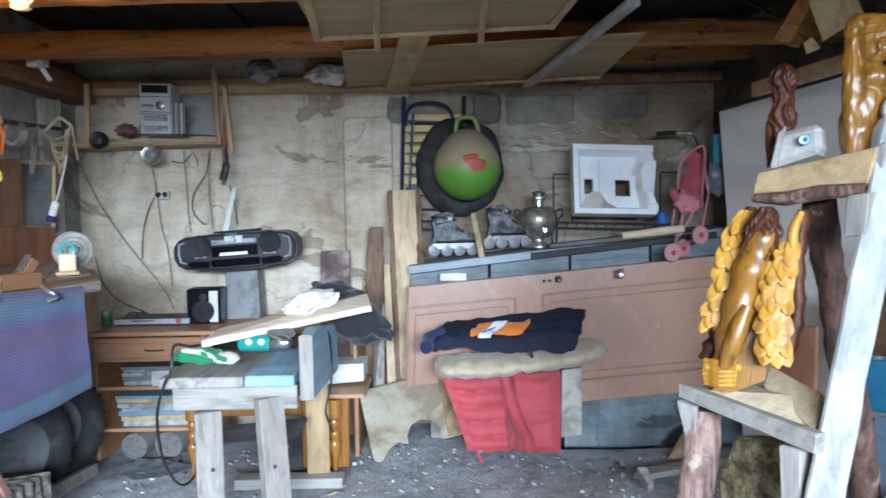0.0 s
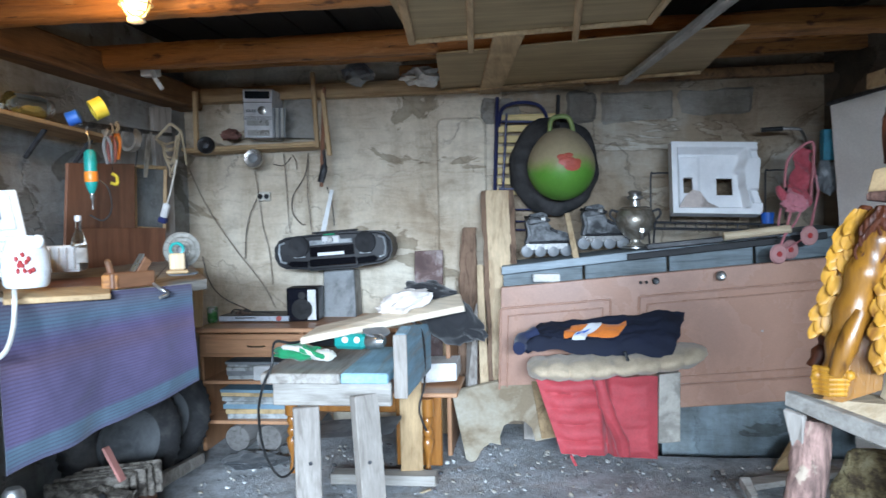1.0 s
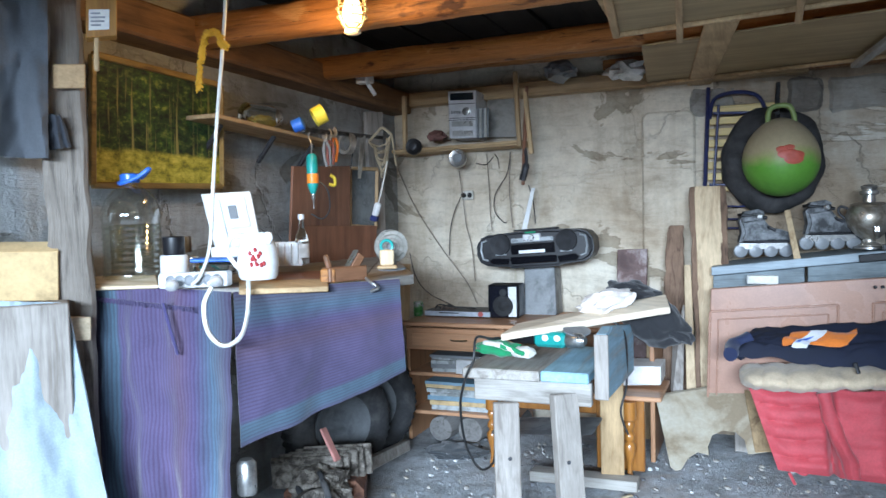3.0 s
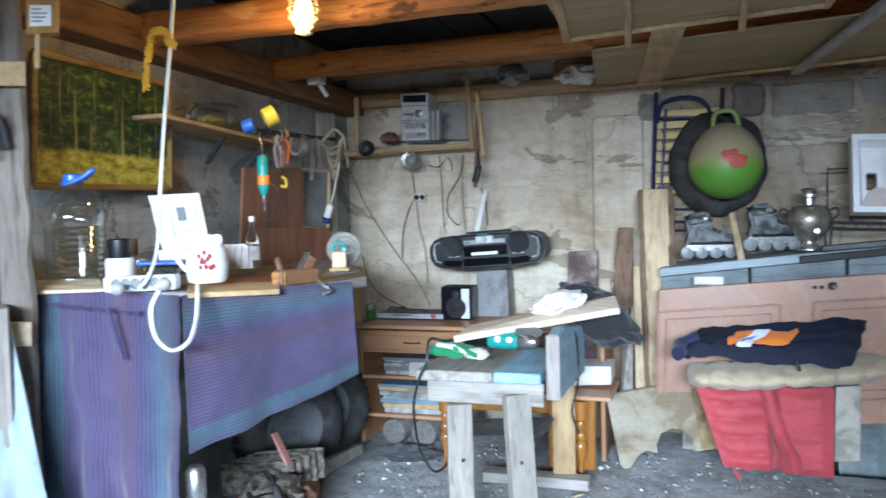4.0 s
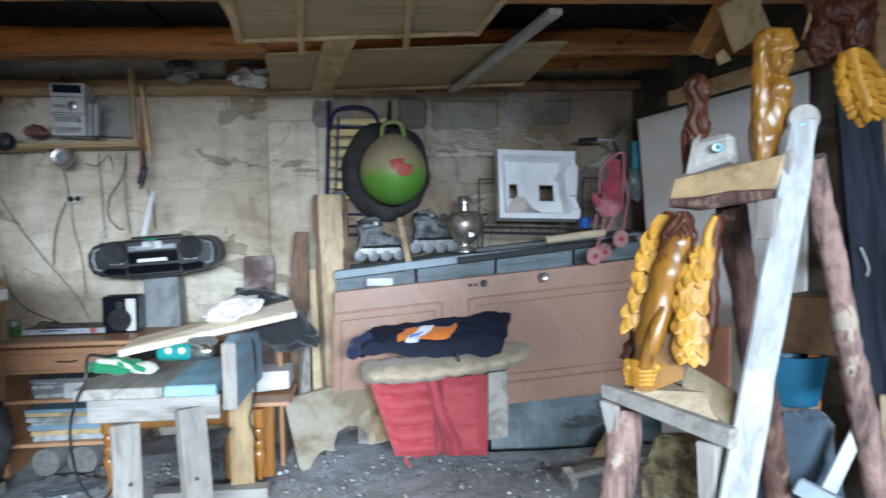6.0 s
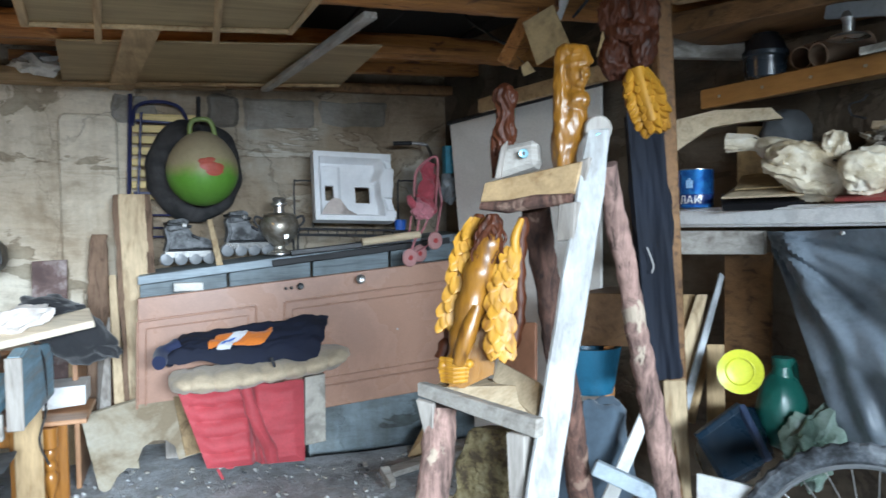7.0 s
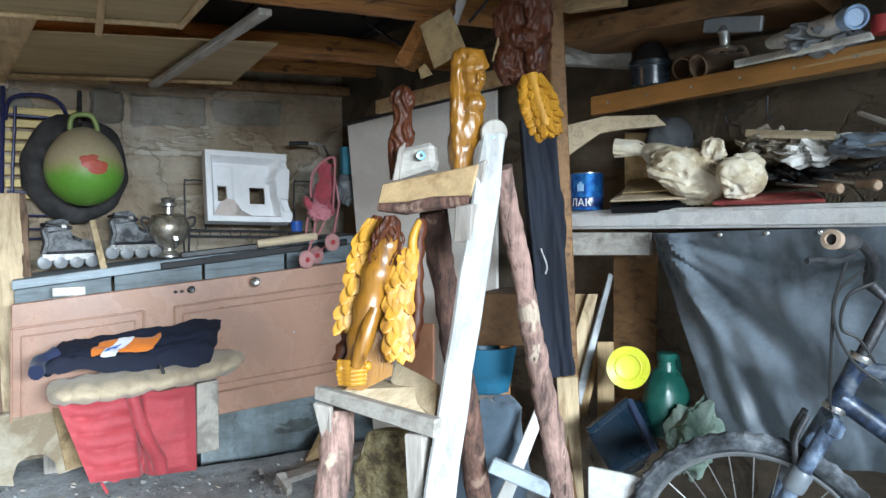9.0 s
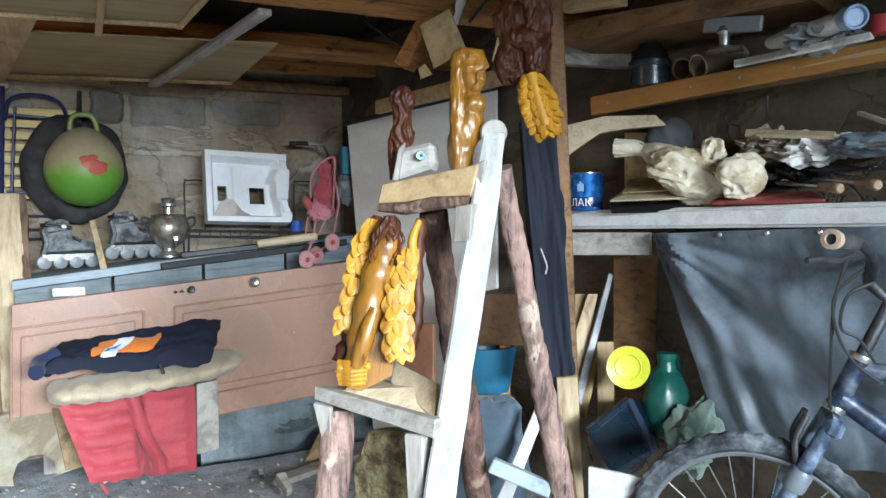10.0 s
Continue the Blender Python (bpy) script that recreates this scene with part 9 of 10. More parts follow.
pinned_card(((1.220, 2.554, 2.041), (1.307, 2.476, 2.094), (1.360, 2.447, 1.944), (1.267, 2.530, 1.882)), (1.340, 2.651, 2.151), "tan cardboard piece tied to the slanting strut")
pinned_card(((1.223, 2.574, 1.886), (1.246, 2.563, 1.907), (1.272, 2.550, 1.865), (1.232, 2.570, 1.848)), (1.264, 2.721, 1.962), "small torn cardboard scrap below the strut")
pinned_card(((1.440, 2.343, 2.017), (1.474, 2.322, 2.066), (1.465, 2.327, 1.906), (1.413, 2.359, 1.888)), (1.601, 2.248, 2.082), "torn cardboard strip tied to the rack post")
one("roof_strut", bar((1.239, 2.732, 1.919), (1.362, 2.560, 2.236), 0.08, 0.06), M_BEAM, "brown slanting strut under the roof", "strut")
one("white_pipe", tube([(1.388, 2.603, 2.080), (1.414, 2.532, 2.214)], 0.02, 12), M_WHITE, "white plastic pipe under the roof", "pipe", "", 40)
one("thin_rod", tube([(1.442, 2.574, 2.079), (1.510, 2.476, 2.190)], 0.006, 8), M_IRON, "thin dark rod under the roof", "rod", "", 40)
hang_wire("roof_cable", [Vector((1.233, 3.169, 2.228)) + Vector((-0.02, 0, 0.22)), (1.233, 3.169, 2.228), (1.285, 3.040, 2.119), (1.299, 2.924, 2.055), (1.311, 2.809, 2.017)], 0.007, M_CABLE, "black cable drooping under the roof")

# ---- the shelf rack ----
post2 = bar((1.590, 2.243, 2.218), (1.713, 2.278, 0.267), 0.06, 0.06, 30, 0.006)
structure("rack_post", post2, M_BEAM_Y, "pale wooden post at the end of the rack", "post")
structure("rack_post_foot", board((1.622, 2.258, 0.738), (1.683, 2.213, 0.744), (1.755, 2.246, -0.009), (1.687, 2.297, -0.015), 0.05), M_PALE_Z, "pale lower part of the rack post", "post")


def trousers():
    t = thing("black_trousers", Matrix.Translation((1.517, 2.112, 0.787)), "dark navy trousers hanging from the rack post", "trousers")
    S("leg", drape((1.420, 2.178, 1.676), (1.514, 2.114, 1.673), (1.565, 2.077, 0.791), (1.481, 2.137, 0.772), 26, 50, 0.007, 1.0, 0.03, 2.0), cloth("dark_denim", (0.005, 0.009, 0.02), 0.85, 600, 0.6, 0.3, 0.0), t, "", 60)
    S("leg", drape((1.446, 2.233, 1.664), (1.514, 2.187, 1.662), (1.564, 2.177, 0.881), (1.499, 2.222, 0.900), 22, 40, 0.008, 1.0, 0.03, 5.0), cloth("black_denim", (0.008, 0.009, 0.014), 0.85, 600, 0.6, 0.3, 0.0), t, "", 60)
    S("seam", tube(curve_pts([(1.460, 2.121, 1.225), (1.477, 2.110, 1.168), (1.473, 2.112, 1.139)], 8), 0.0025, 5), M_PAPER, t, "pale loose thread")


trousers()
one("foam_piece", lump(0.03, 0.03, 0.08, pose(*(1.519, 2.184, 0.943)), 0.2, 5, 3), surface("greenish_foam", (0.42, 0.43, 0.34)), "pale greenish foam piece behind the leg", "foam", "", 50)
RA, RC = (1.89, 2.6), (2.14, 1.38)


def rack():
    t = thing("shelf_rack", pose(2.1, 2.0, 0), "home-made wooden rack with three loaded shelves", "shelf")
    deep = Vector((0.42, 0.09, 0))

    def edge(p, q, far=0.35):
        p, q = Vector(p), Vector(q)
        return p, q + (q - p) * far
    up0, up1 = edge((1.922, 2.443, 1.806), (2.141, 1.373, 1.835))
    lo0, lo1 = edge((1.922, 2.442, 1.732), (2.142, 1.372, 1.774))
    W("front_board", board(up0, up1, lo1, lo0, 0.025), M_SHELF, t, "orange brown front board")
    W("upper_shelf", board(up0 + deep, up1 + deep, up1 - Vector((0, 0, 0.02)), up0 - Vector((0, 0, 0.02)), 0.02, (0, 0, 1)), M_PINE_Y, t)
    d = (up1 - up0).normalized()
    out = Vector((d.y, -d.x, 0)).normalized()
    if out.x > 0:
        out = -out
    for k in range(8):
        p = up0.lerp(up1, 0.06 + 0.125 * k) * 0.5 + lo0.lerp(lo1, 0.06 + 0.125 * k) * 0.5
        m, _ = along(p, p + out)
        S("screw", lathe([(0.006, -0.002), (0.006, 0.002), (0.002, 0.003)], 10, m), M_STEEL, t)
    a0, a1 = edge((1.895, 2.576, 1.351), (2.143, 1.365, 1.370))
    b0, b1 = edge((1.895, 2.576, 1.275), (2.143, 1.364, 1.296))
    W("trim", board(a0, a1, b1, b0, 0.02), plain("white_trim", (0.84, 0.83, 0.81), 0.35, 0.0), t, "pale grey plastic edge trim")
    h = Vector((0, 0, 0.012))
    W("trim_rib", bar(a0 - h + out * 0.003, a1 - h + out * 0.003, 0.008, 0.008), plain("white_trim_b", (0.88, 0.87, 0.85), 0.35, 0.0), t)
    W("trim_rib", bar(b0 + h + out * 0.003, b1 + h + out * 0.003, 0.008, 0.008), plain("white_trim_c", (0.88, 0.87, 0.85), 0.35, 0.0), t)
    W("middle_shelf", board(a0 + deep, a1 + deep, a1 - h, a0 - h, 0.02, (0, 0, 1)), M_DARKWOOD, t)
    W("shelf_bearer", board((1.809, 2.517, 1.264), (2.025, 2.213, 1.266), (2.026, 2.213, 1.179), (1.809, 2.517, 1.172), 0.04), M_GREY_Y, t)
    for u in (0.3, 0.75):
        p = a0.lerp(a1, u) + deep * 0.9
        W("upright", bar((p.x, p.y, 0), (p.x, p.y, 2.2), 0.06, 0.06), M_GREY_Z, t)
    # bracket with a carved curve
    pts = [(1.803, 2.546, 1.681), (1.873, 2.470, 1.703), (1.948, 2.386, 1.724), (2.053, 2.215, 1.714), (2.083, 2.186, 1.673), (1.995, 2.307, 1.669), (1.934, 2.397, 1.658), (1.891, 2.457, 1.613), (1.858, 2.506, 1.575), (1.798, 2.550, 1.594)]
    bm = bmesh.new()
    f = bm.faces.new([bm.verts.new(p) for p in pts])
    r = bmesh.ops.extrude_face_region(bm, geom=[f])
    bmesh.ops.translate(bm, verts=[v for v in r["geom"] if isinstance(v, bmesh.types.BMVert)], vec=(0.03, 0.04, 0))
    bmesh.ops.triangulate(bm, faces=bm.faces[:])
    bmesh.ops.recalc_face_normals(bm, faces=bm.faces[:])
    W("bracket", bm, M_PALE_X, t, "pale wooden bracket with a sawn curve")
    # top planks under the roof
    W("top_plank", board((1.758, 2.431, 2.080), (2.078, 1.562, 2.055), (2.079, 1.562, 1.987), (1.757, 2.431, 1.998), 0.3), M_BEAM_Y, t)
    W("top_plank", board((1.641, 2.269, 2.132), (1.750, 2.056, 2.129), (1.751, 2.056, 2.057), (1.652, 2.261, 2.067), 0.06), M_PINE_Y, t)
    W("top_bearer", board((1.793, 2.590, 2.047), (2.138, 2.447, 2.014), (2.139, 2.447, 1.940), (1.793, 2.590, 1.956), 0.05), M_GREY_X, t)
    # added near-black sheet: paints the deep shade at the back of the rack
    W("back_board", board((2.36, 2.9, 2.3), (3.0, 0.2, 2.3), (3.0, 0.2, 0.02), (2.36, 2.9, 0.02), 0.01), surface("rack_shade", (0.02, 0.022, 0.027)), t, "near-black sheet standing in for the shade inside the rack")


rack()


def tin():
    p = (1.917, 2.461, 1.354)
    t = thing("varnish_tin", pose(*p, 0, 0, -38), "blue metal varnish tin with white lettering", "tin")
    r, h = 0.066, 0.145
    m, nt, b = material("blue_foil")
    v = coords(nt)
    n = noise_tex(nt, v, 30, 3, 0.6)
    nt.links.new(ramp(nt, n, [(0.4, (0.01, 0.10, 0.40)), (0.62, (0.03, 0.25, 0.65))]), b.inputs["Base Color"])
    b.inputs["Metallic"].default_value, b.inputs["Roughness"].default_value = 0.7, 0.22
    smooth(part("body", lathe([(r * 0.97, 0), (r, 0.004), (r, h - 0.006), (r * 1.02, h), (r * 0.9, h + 0.002)], 40), m, t))
    smooth(part("lid", lathe([(r * 0.88, h - 0.002), (r * 0.88, h + 0.004), (r * 0.8, h + 0.005)], 32), M_STEEL, t, "bare metal lid"))
    smooth(part("band", lathe([(r * 1.003, 0.012), (r * 1.006, 0.013), (r * 1.006, 0.05), (r * 1.003, 0.051)], 40), plain("navy_band", (0.01, 0.03, 0.12), 0.3), t, "dark blue band"))
    cu = bpy.data.curves.new("lettering", "FONT")
    cu.body, cu.size, cu.extrude, cu.align_x = "ЛАК", 0.042, 0.0006, "CENTER"
    dummy = bpy.data.objects.new("lettering", cu)
    scene.collection.objects.link(dummy)
    me = bpy.data.meshes.new_from_object(dummy.evaluated_get(bpy.context.evaluated_depsgraph_get()))
    bpy.data.objects.remove(dummy)
    bm = bmesh.new()
    bm.from_mesh(me)
    for vv in bm.verts:
        a = -math.pi / 2 + vv.co.x / r - 0.35
        vv.co = Vector(((r * 1.008 + vv.co.z) * math.cos(a), (r * 1.008 + vv.co.z) * math.sin(a), vv.co.y + 0.016))
    part("lettering", bm, M_WHITE, t, "white block letters")
    pic = bmesh.new()
    for k in range(3):
        a = -math.pi / 2 - 0.5 + 0.14 * k
        add_box(pic, 0.008, 0.002, 0.03 + 0.008 * (k % 2), pose(r * 1.006 * math.cos(a), r * 1.006 * math.sin(a), 0.075, 0, 0, math.degrees(a) + 90), 0)
    part("picture", pic, plain("pale_blue_print", (0.3, 0.5, 0.7), 0.3), t, "pale blue printed shapes")


tin()
BAG = surface("white_plastic_bag", (0.72, 0.62, 0.46), (0.50, 0.40, 0.26), (0.82, 0.76, 0.66), 9, 60, 0.4, 0, 0.2)


def bag(bm, c, axis, r, folds=9, depth=0.10, seed=0.0):
    """Long soft folds that run along a stretched plastic bag."""
    m, _ = along(c, Vector(c) + Vector(axis))
    inv = m.inverted()
    for v in bm.verts:
        q = inv @ v.co
        a = math.atan2(q.y, q.x)
        n = noise.noise(Vector((math.cos(a) * 2.2, math.sin(a) * 2.2, q.z * 5 + seed)))
        w = math.sin(a * folds + 5 * n + q.z * 14)
        g = noise.noise(v.co * 38 + Vector((seed, 0, 0)))
        v.co += (v.co - m @ Vector((0, 0, q.z))) * (depth * (w * 0.4 + 1.1 * n) + 0.05 * g)
    return bm


def creased(*k):
    """The folded bag with sharp, crossing creases pressed into it."""
    bm = bag(*k)
    for v in bm.verts:
        q = v.co * 17
        a, b = noise.noise(q), noise.noise(q * 1.9 + Vector((7, 3, 1)))
        v.co += v.normal * (0.008 * (0.5 - abs(a) * 2) + 0.005 * (0.5 - abs(b) * 2))
    return bm


def wrapped_bundle():
    t = thing("wrapped_bundle", Matrix.Translation((2.036, 1.995, 1.405)), "white plastic bag wrapped and tied round a bundle", "bundle")
    a, b = Vector((1.993, 2.134, 1.544)), Vector((2.088, 1.865, 1.421))
    S("body", creased(lump(0.17, 0.08, 0.088, pose(*(2.040, 2.005, 1.472), 0, 22, -45), 0.12, 5, 2, 5), a, b - a, 0.09, 9, 0.16, 1), BAG, t, "", 26)
    S("neck", creased(tube(curve_pts([(1.914, 2.284, 1.591), (1.967, 2.212, 1.582), (1.985, 2.141, 1.554), (2.015, 2.057, 1.508)], 30), [0.034 - 0.0008 * k for k in range(14)] + [0.024 + 0.003 * k for k in range(17)], 32), (1.933, 2.268, 1.590), (0.5, -0.6, -0.2), 0.04, 7, 0.22, 4), BAG, t, "", 26)
    S("knot", creased(lump(0.04, 0.035, 0.042, pose(*(2.055, 1.931, 1.563)), 0.25, 6, 5, 4), (2.055, 1.931, 1.563), (0.1, 0, 1), 0.04, 6, 0.25, 6), BAG, t, "", 26)
    S("end", creased(lump(0.085, 0.07, 0.075, pose(*(2.065, 1.816, 1.463)), 0.15, 5, 9, 5), (2.065, 1.816, 1.463), (0.4, -0.4, -0.3), 0.08, 8, 0.18, 8), BAG, t, "", 26)
    S("tie", tube(curve_pts([(1.955, 2.19, 1.60), (2.0, 2.10, 1.555), (2.055, 1.98, 1.515), (2.03, 1.90, 1.50)], 20), 0.0035, 6), M_IRON, t, "thin dark string")


wrapped_bundle()


def rag_heap(p, sx, sy, sz, mat, label, seed, name="rag_heap", spin=0):
    return one(name, rough_up(lump(sx, sy, sz, pose(*p, 0, 0, spin), 0.5, 8, seed, 5), 0.02, 16), mat, label, "rags", "", 30)


rag_heap((2.246, 1.835, 1.565), 0.12, 0.1, 0.06, surface("dusty_rag", (0.36, 0.31, 0.24), (0.12, 0.1, 0.08), (0.6, 0.55, 0.46), 16, 50), "heap of dusty rags and paper on the shelf", 3)
rag_heap((2.242, 1.677, 1.547), 0.1, 0.1, 0.05, M_PAPER, "crumpled pale paper on the shelf", 8, "paper_heap")
one("flat_board", board((2.149, 1.872, 1.631), (2.200, 1.566, 1.595), (2.165, 1.545, 1.574), (2.124, 1.855, 1.609), 0.012, (0, 0, 1)), M_PALE_X, "pale flat lath on the shelf heap", "lath")
one("cardboard_flat", board((2.052, 2.390, 1.437), (2.124, 2.258, 1.471), (1.994, 1.994, 1.395), (1.879, 2.274, 1.390), 0.008), M_PALE_X, "pale cardboard sheets lying on the shelf", "cardboard")
one("cardboard_flat", board((2.064, 2.380, 1.476), (2.127, 2.255, 1.489), (2.009, 2.036, 1.426), (1.927, 2.260, 1.418), 0.006), M_CARD, "tan cardboard sheet lying on the shelf", "cardboard")
one("red_folder", board((2.168, 2.001, 1.405), (2.203, 1.645, 1.409), (2.102, 1.530, 1.381), (1.995, 1.878, 1.377), 0.012), surface("dull_red_folder", (0.30, 0.05, 0.045), rough=0.6), "dull red folder lying on the shelf", "folder")
one("dark_tray", board((1.978, 2.387, 1.408), (2.114, 2.128, 1.408), (2.016, 2.015, 1.371), (1.901, 2.295, 1.366), 0.03), M_BLACK, "flat black tray on the shelf", "tray")


def chisel(a, b, label):
    a, b = Vector(a), Vector(b)
    t = thing("chisel", Matrix.Translation(b), label, "chisel", "chisels")
    m, l = along(b, a)
    S("handle", lathe([(0.012, 0), (0.017, 0.006), (0.014, 0.05), (0.016, 0.095), (0.009, 0.105)], 16, m), wood("worn_handle", (0.34, 0.22, 0.14), (0.2, 0.12, 0.07), "x", 0.5), t)
    S("blade", lathe([(0.006, 0.1), (0.006, l), (0.002, l + 0.002)], 10, m), M_STEEL, t, "dull steel blade")


chisel((2.214, 1.795, 1.439), (2.086, 1.467, 1.410), "wood chisel with worn handle on the shelf")
chisel((2.243, 1.676, 1.448), (2.098, 1.359, 1.416), "wood chisel with worn handle on the shelf")
chisel((2.282, 1.622, 1.461), (2.116, 1.235, 1.401), "wood chisel with dark handle on the shelf")
rag_heap((2.342, 1.794, 1.470), 0.14, 0.08, 0.03, M_CABLE, "tangle of black cables and tools on the shelf", 5, "cable_heap")
for k in range(7):
    hang_wire("shelf_cable", [Vector((2.173, 1.844, 1.460)) + Vector((0.01 * k, -0.02 * k, 0.01)), Vector((2.241, 1.761, 1.496)) + Vector((0.015 * k, 0.02, 0.012 * (k % 3))), Vector((2.223, 1.619, 1.460)) + Vector((0.02, -0.03 * k, 0.01)), Vector((2.212, 1.460, 1.469)) + Vector((0.02 * k, 0, 0.008 * k))], 0.005, M_CABLE, "black cable lying on the shelf", 20)
one("grey_lath", bar((2.214, 1.631, 1.537), (2.173, 1.334, 1.542), 0.03, 0.012), M_GREY_X, "grey lath lying across the shelf heap", "lath", "shelf laths")
one("grey_lath", bar((2.235, 1.515, 1.647), (2.173, 1.335, 1.578), 0.02, 0.014), M_GREY_X, "short grey lath leaning on the shelf", "lath", "shelf laths")
one("blue_cloth", rough_up(lump(0.14, 0.1, 0.035, pose(*(2.269, 1.499, 1.546)), 0.3, 6, 7), 0.012, 14), cloth("slate_cloth", (0.12, 0.16, 0.2)), "slate blue cloth on the shelf", "cloth", "", 50)
one("dark_carton", board((2.149, 2.504, 1.679), (2.193, 2.399, 1.671), (2.194, 2.398, 1.450), (2.150, 2.504, 1.453), 0.1), M_CARD, "brown carton standing at the back of the shelf", "carton")
one("grey_canister", rough_up(lump(0.1, 0.08, 0.1, pose(*(2.216, 2.309, 1.629)), 0.15, 4, 2), 0.006, 9), surface("dim_grey", (0.08, 0.085, 0.09)), "dark grey canister at the back of the shelf", "canister", "", 50)
hang_wire("wire_hook", [(2.174, 1.919, 1.643), (2.161, 1.964, 1.661), (2.157, 1.968, 1.694), (2.182, 1.940, 1.706), (2.191, 1.930, 1.725)], 0.004, M_IRON, "bent iron hook under the upper shelf", 16, "hook")
hang_wire("wire_hook", [(2.192, 1.821, 1.740), (2.193, 1.820, 1.672), (2.202, 1.809, 1.658)], 0.004, M_IRON, "straight iron hook under the upper shelf", 10, "hook")


def plastic_pot():
    p = (2.024, 2.214, 1.810)
    t = thing("black_pot", pose(*p, 0, 0, 10), "black plastic pot with lid on the upper shelf", "pot")
    smooth(part("body", lathe([(0.055, 0), (0.07, 0.01), (0.075, 0.08), (0.08, 0.085), (0.08, 0.1)], 24), plain("dark_teal_plastic", (0.02, 0.03, 0.04), 0.3), t))
    smooth(part("lid", lathe([(0.075, 0.1), (0.06, 0.14), (0.045, 0.16), (0.045, 0.165)], 24), M_BLACK, t))


plastic_pot()


def paper_roll(p, q, r, label, mat=M_CARD):
    p, q = Vector(p), Vector(q)
    m, l = along(p, q)
    bm = bmesh.new()
    prof = [(r, 0), (r, l), (r * 0.88, l), (r * 0.88, 0)]
    seg = 24
    rings = [[bm.verts.new(m @ Vector((a * math.cos(6.2832 * i / seg), a * math.sin(6.2832 * i / seg), z))) for i in range(seg)] for a, z in prof]
    for lo, hi in zip(rings, rings[1:] + rings[:1]):
        for i in range(seg):
            bm.faces.new((lo[i], lo[(i + 1) % seg], hi[(i + 1) % seg], hi[i]))
    bmesh.ops.recalc_face_normals(bm, faces=bm.faces[:])
    return one("paper_tube", bm, mat, label, "tube", "tubes on the upper shelf", 40)


M_TUBE = surface("brown_tube", (0.28, 0.19, 0.13), rough=0.7)
paper_roll((2.074, 2.098, 1.870), (2.277, 2.177, 1.930), 0.04, "brown cardboard tube lying on the upper shelf", M_TUBE)
paper_roll((2.040, 1.990, 1.857), (2.247, 1.987, 1.910), 0.042, "brown cardboard tube lying on the upper shelf", M_TUBE)


def tap():
    t = thing("tap_fitting", Matrix.Translation((2.027, 1.859, 1.875)), "chrome tap fitting with a wide plate", "tap")
    m = pose(*(2.005, 1.838, 1.871))
    S("foot", lathe([(0.04, 0), (0.062, 0.006), (0.05, 0.016), (0.02, 0.024)], 26, m), M_STEEL, t)
    S("stem", lathe([(0.015, 0.02), (0.018, 0.06), (0.024, 0.07), (0.016, 0.09)], 20, m), M_STEEL, t)
    W("plate", bar((1.983, 1.905, 1.975), (2.036, 1.712, 1.945), 0.02, 0.05), M_GREYPLASTIC, t)


tap()
one("white_slab", board((2.024, 1.817, 1.848), (2.016, 1.338, 1.838), (2.004, 1.321, 1.817), (2.009, 1.804, 1.822), 0.012), surface("white_foam", (0.86, 0.84, 0.76)), "long white foam strip on the upper shelf", "strip")


def wrapped_pipe():
    t = thing("wrapped_pipe", Matrix.Translation((2.050, 1.679, 1.880)), "white wrapped pipe with a blue ring end", "pipe")
    S("wrap", rough_up(tube([(2.065, 1.709, 1.882), (2.057, 1.623, 1.882), (2.048, 1.519, 1.886), (2.038, 1.413, 1.894)], [0.02, 0.03, 0.032, 0.03], 14), 0.006, 26), M_PAPER, t)
    p, q = Vector((2.034, 1.418, 1.892)), Vector((1.998, 1.366, 1.882))
    m, l = along(p, q)
    S("ring", lathe([(0.034, 0), (0.034, l), (0.028, l + 0.002), (0.024, l - 0.01)], 26, m), plain("pale_blue_ring", (0.3, 0.45, 0.65), 0.4), t, "blue plastic ring")
    S("band", lathe([(0.036, -0.03), (0.036, -0.018)], 20, m), M_BLACK, t, "black band")


wrapped_pipe()
rag_heap((2.114, 1.547, 1.865), 0.12, 0.09, 0.04, M_GREYPLASTIC, "dark junk behind the pipe on the upper shelf", 4, "junk_heap")
one("red_tin", lathe([(0.03, 0), (0.03, 0.05), (0.026, 0.052)], 20, pose(*(2.100, 1.357, 1.844))), M_RED, "red tin on the upper shelf", "tin", "", 40)

# ---- below the rack ----
TARP = surface("grey_blue_tarp", (0.17, 0.205, 0.24), (0.10, 0.125, 0.145), (0.22, 0.265, 0.31), 2.6, 60, 0.42, 0, 0.2)


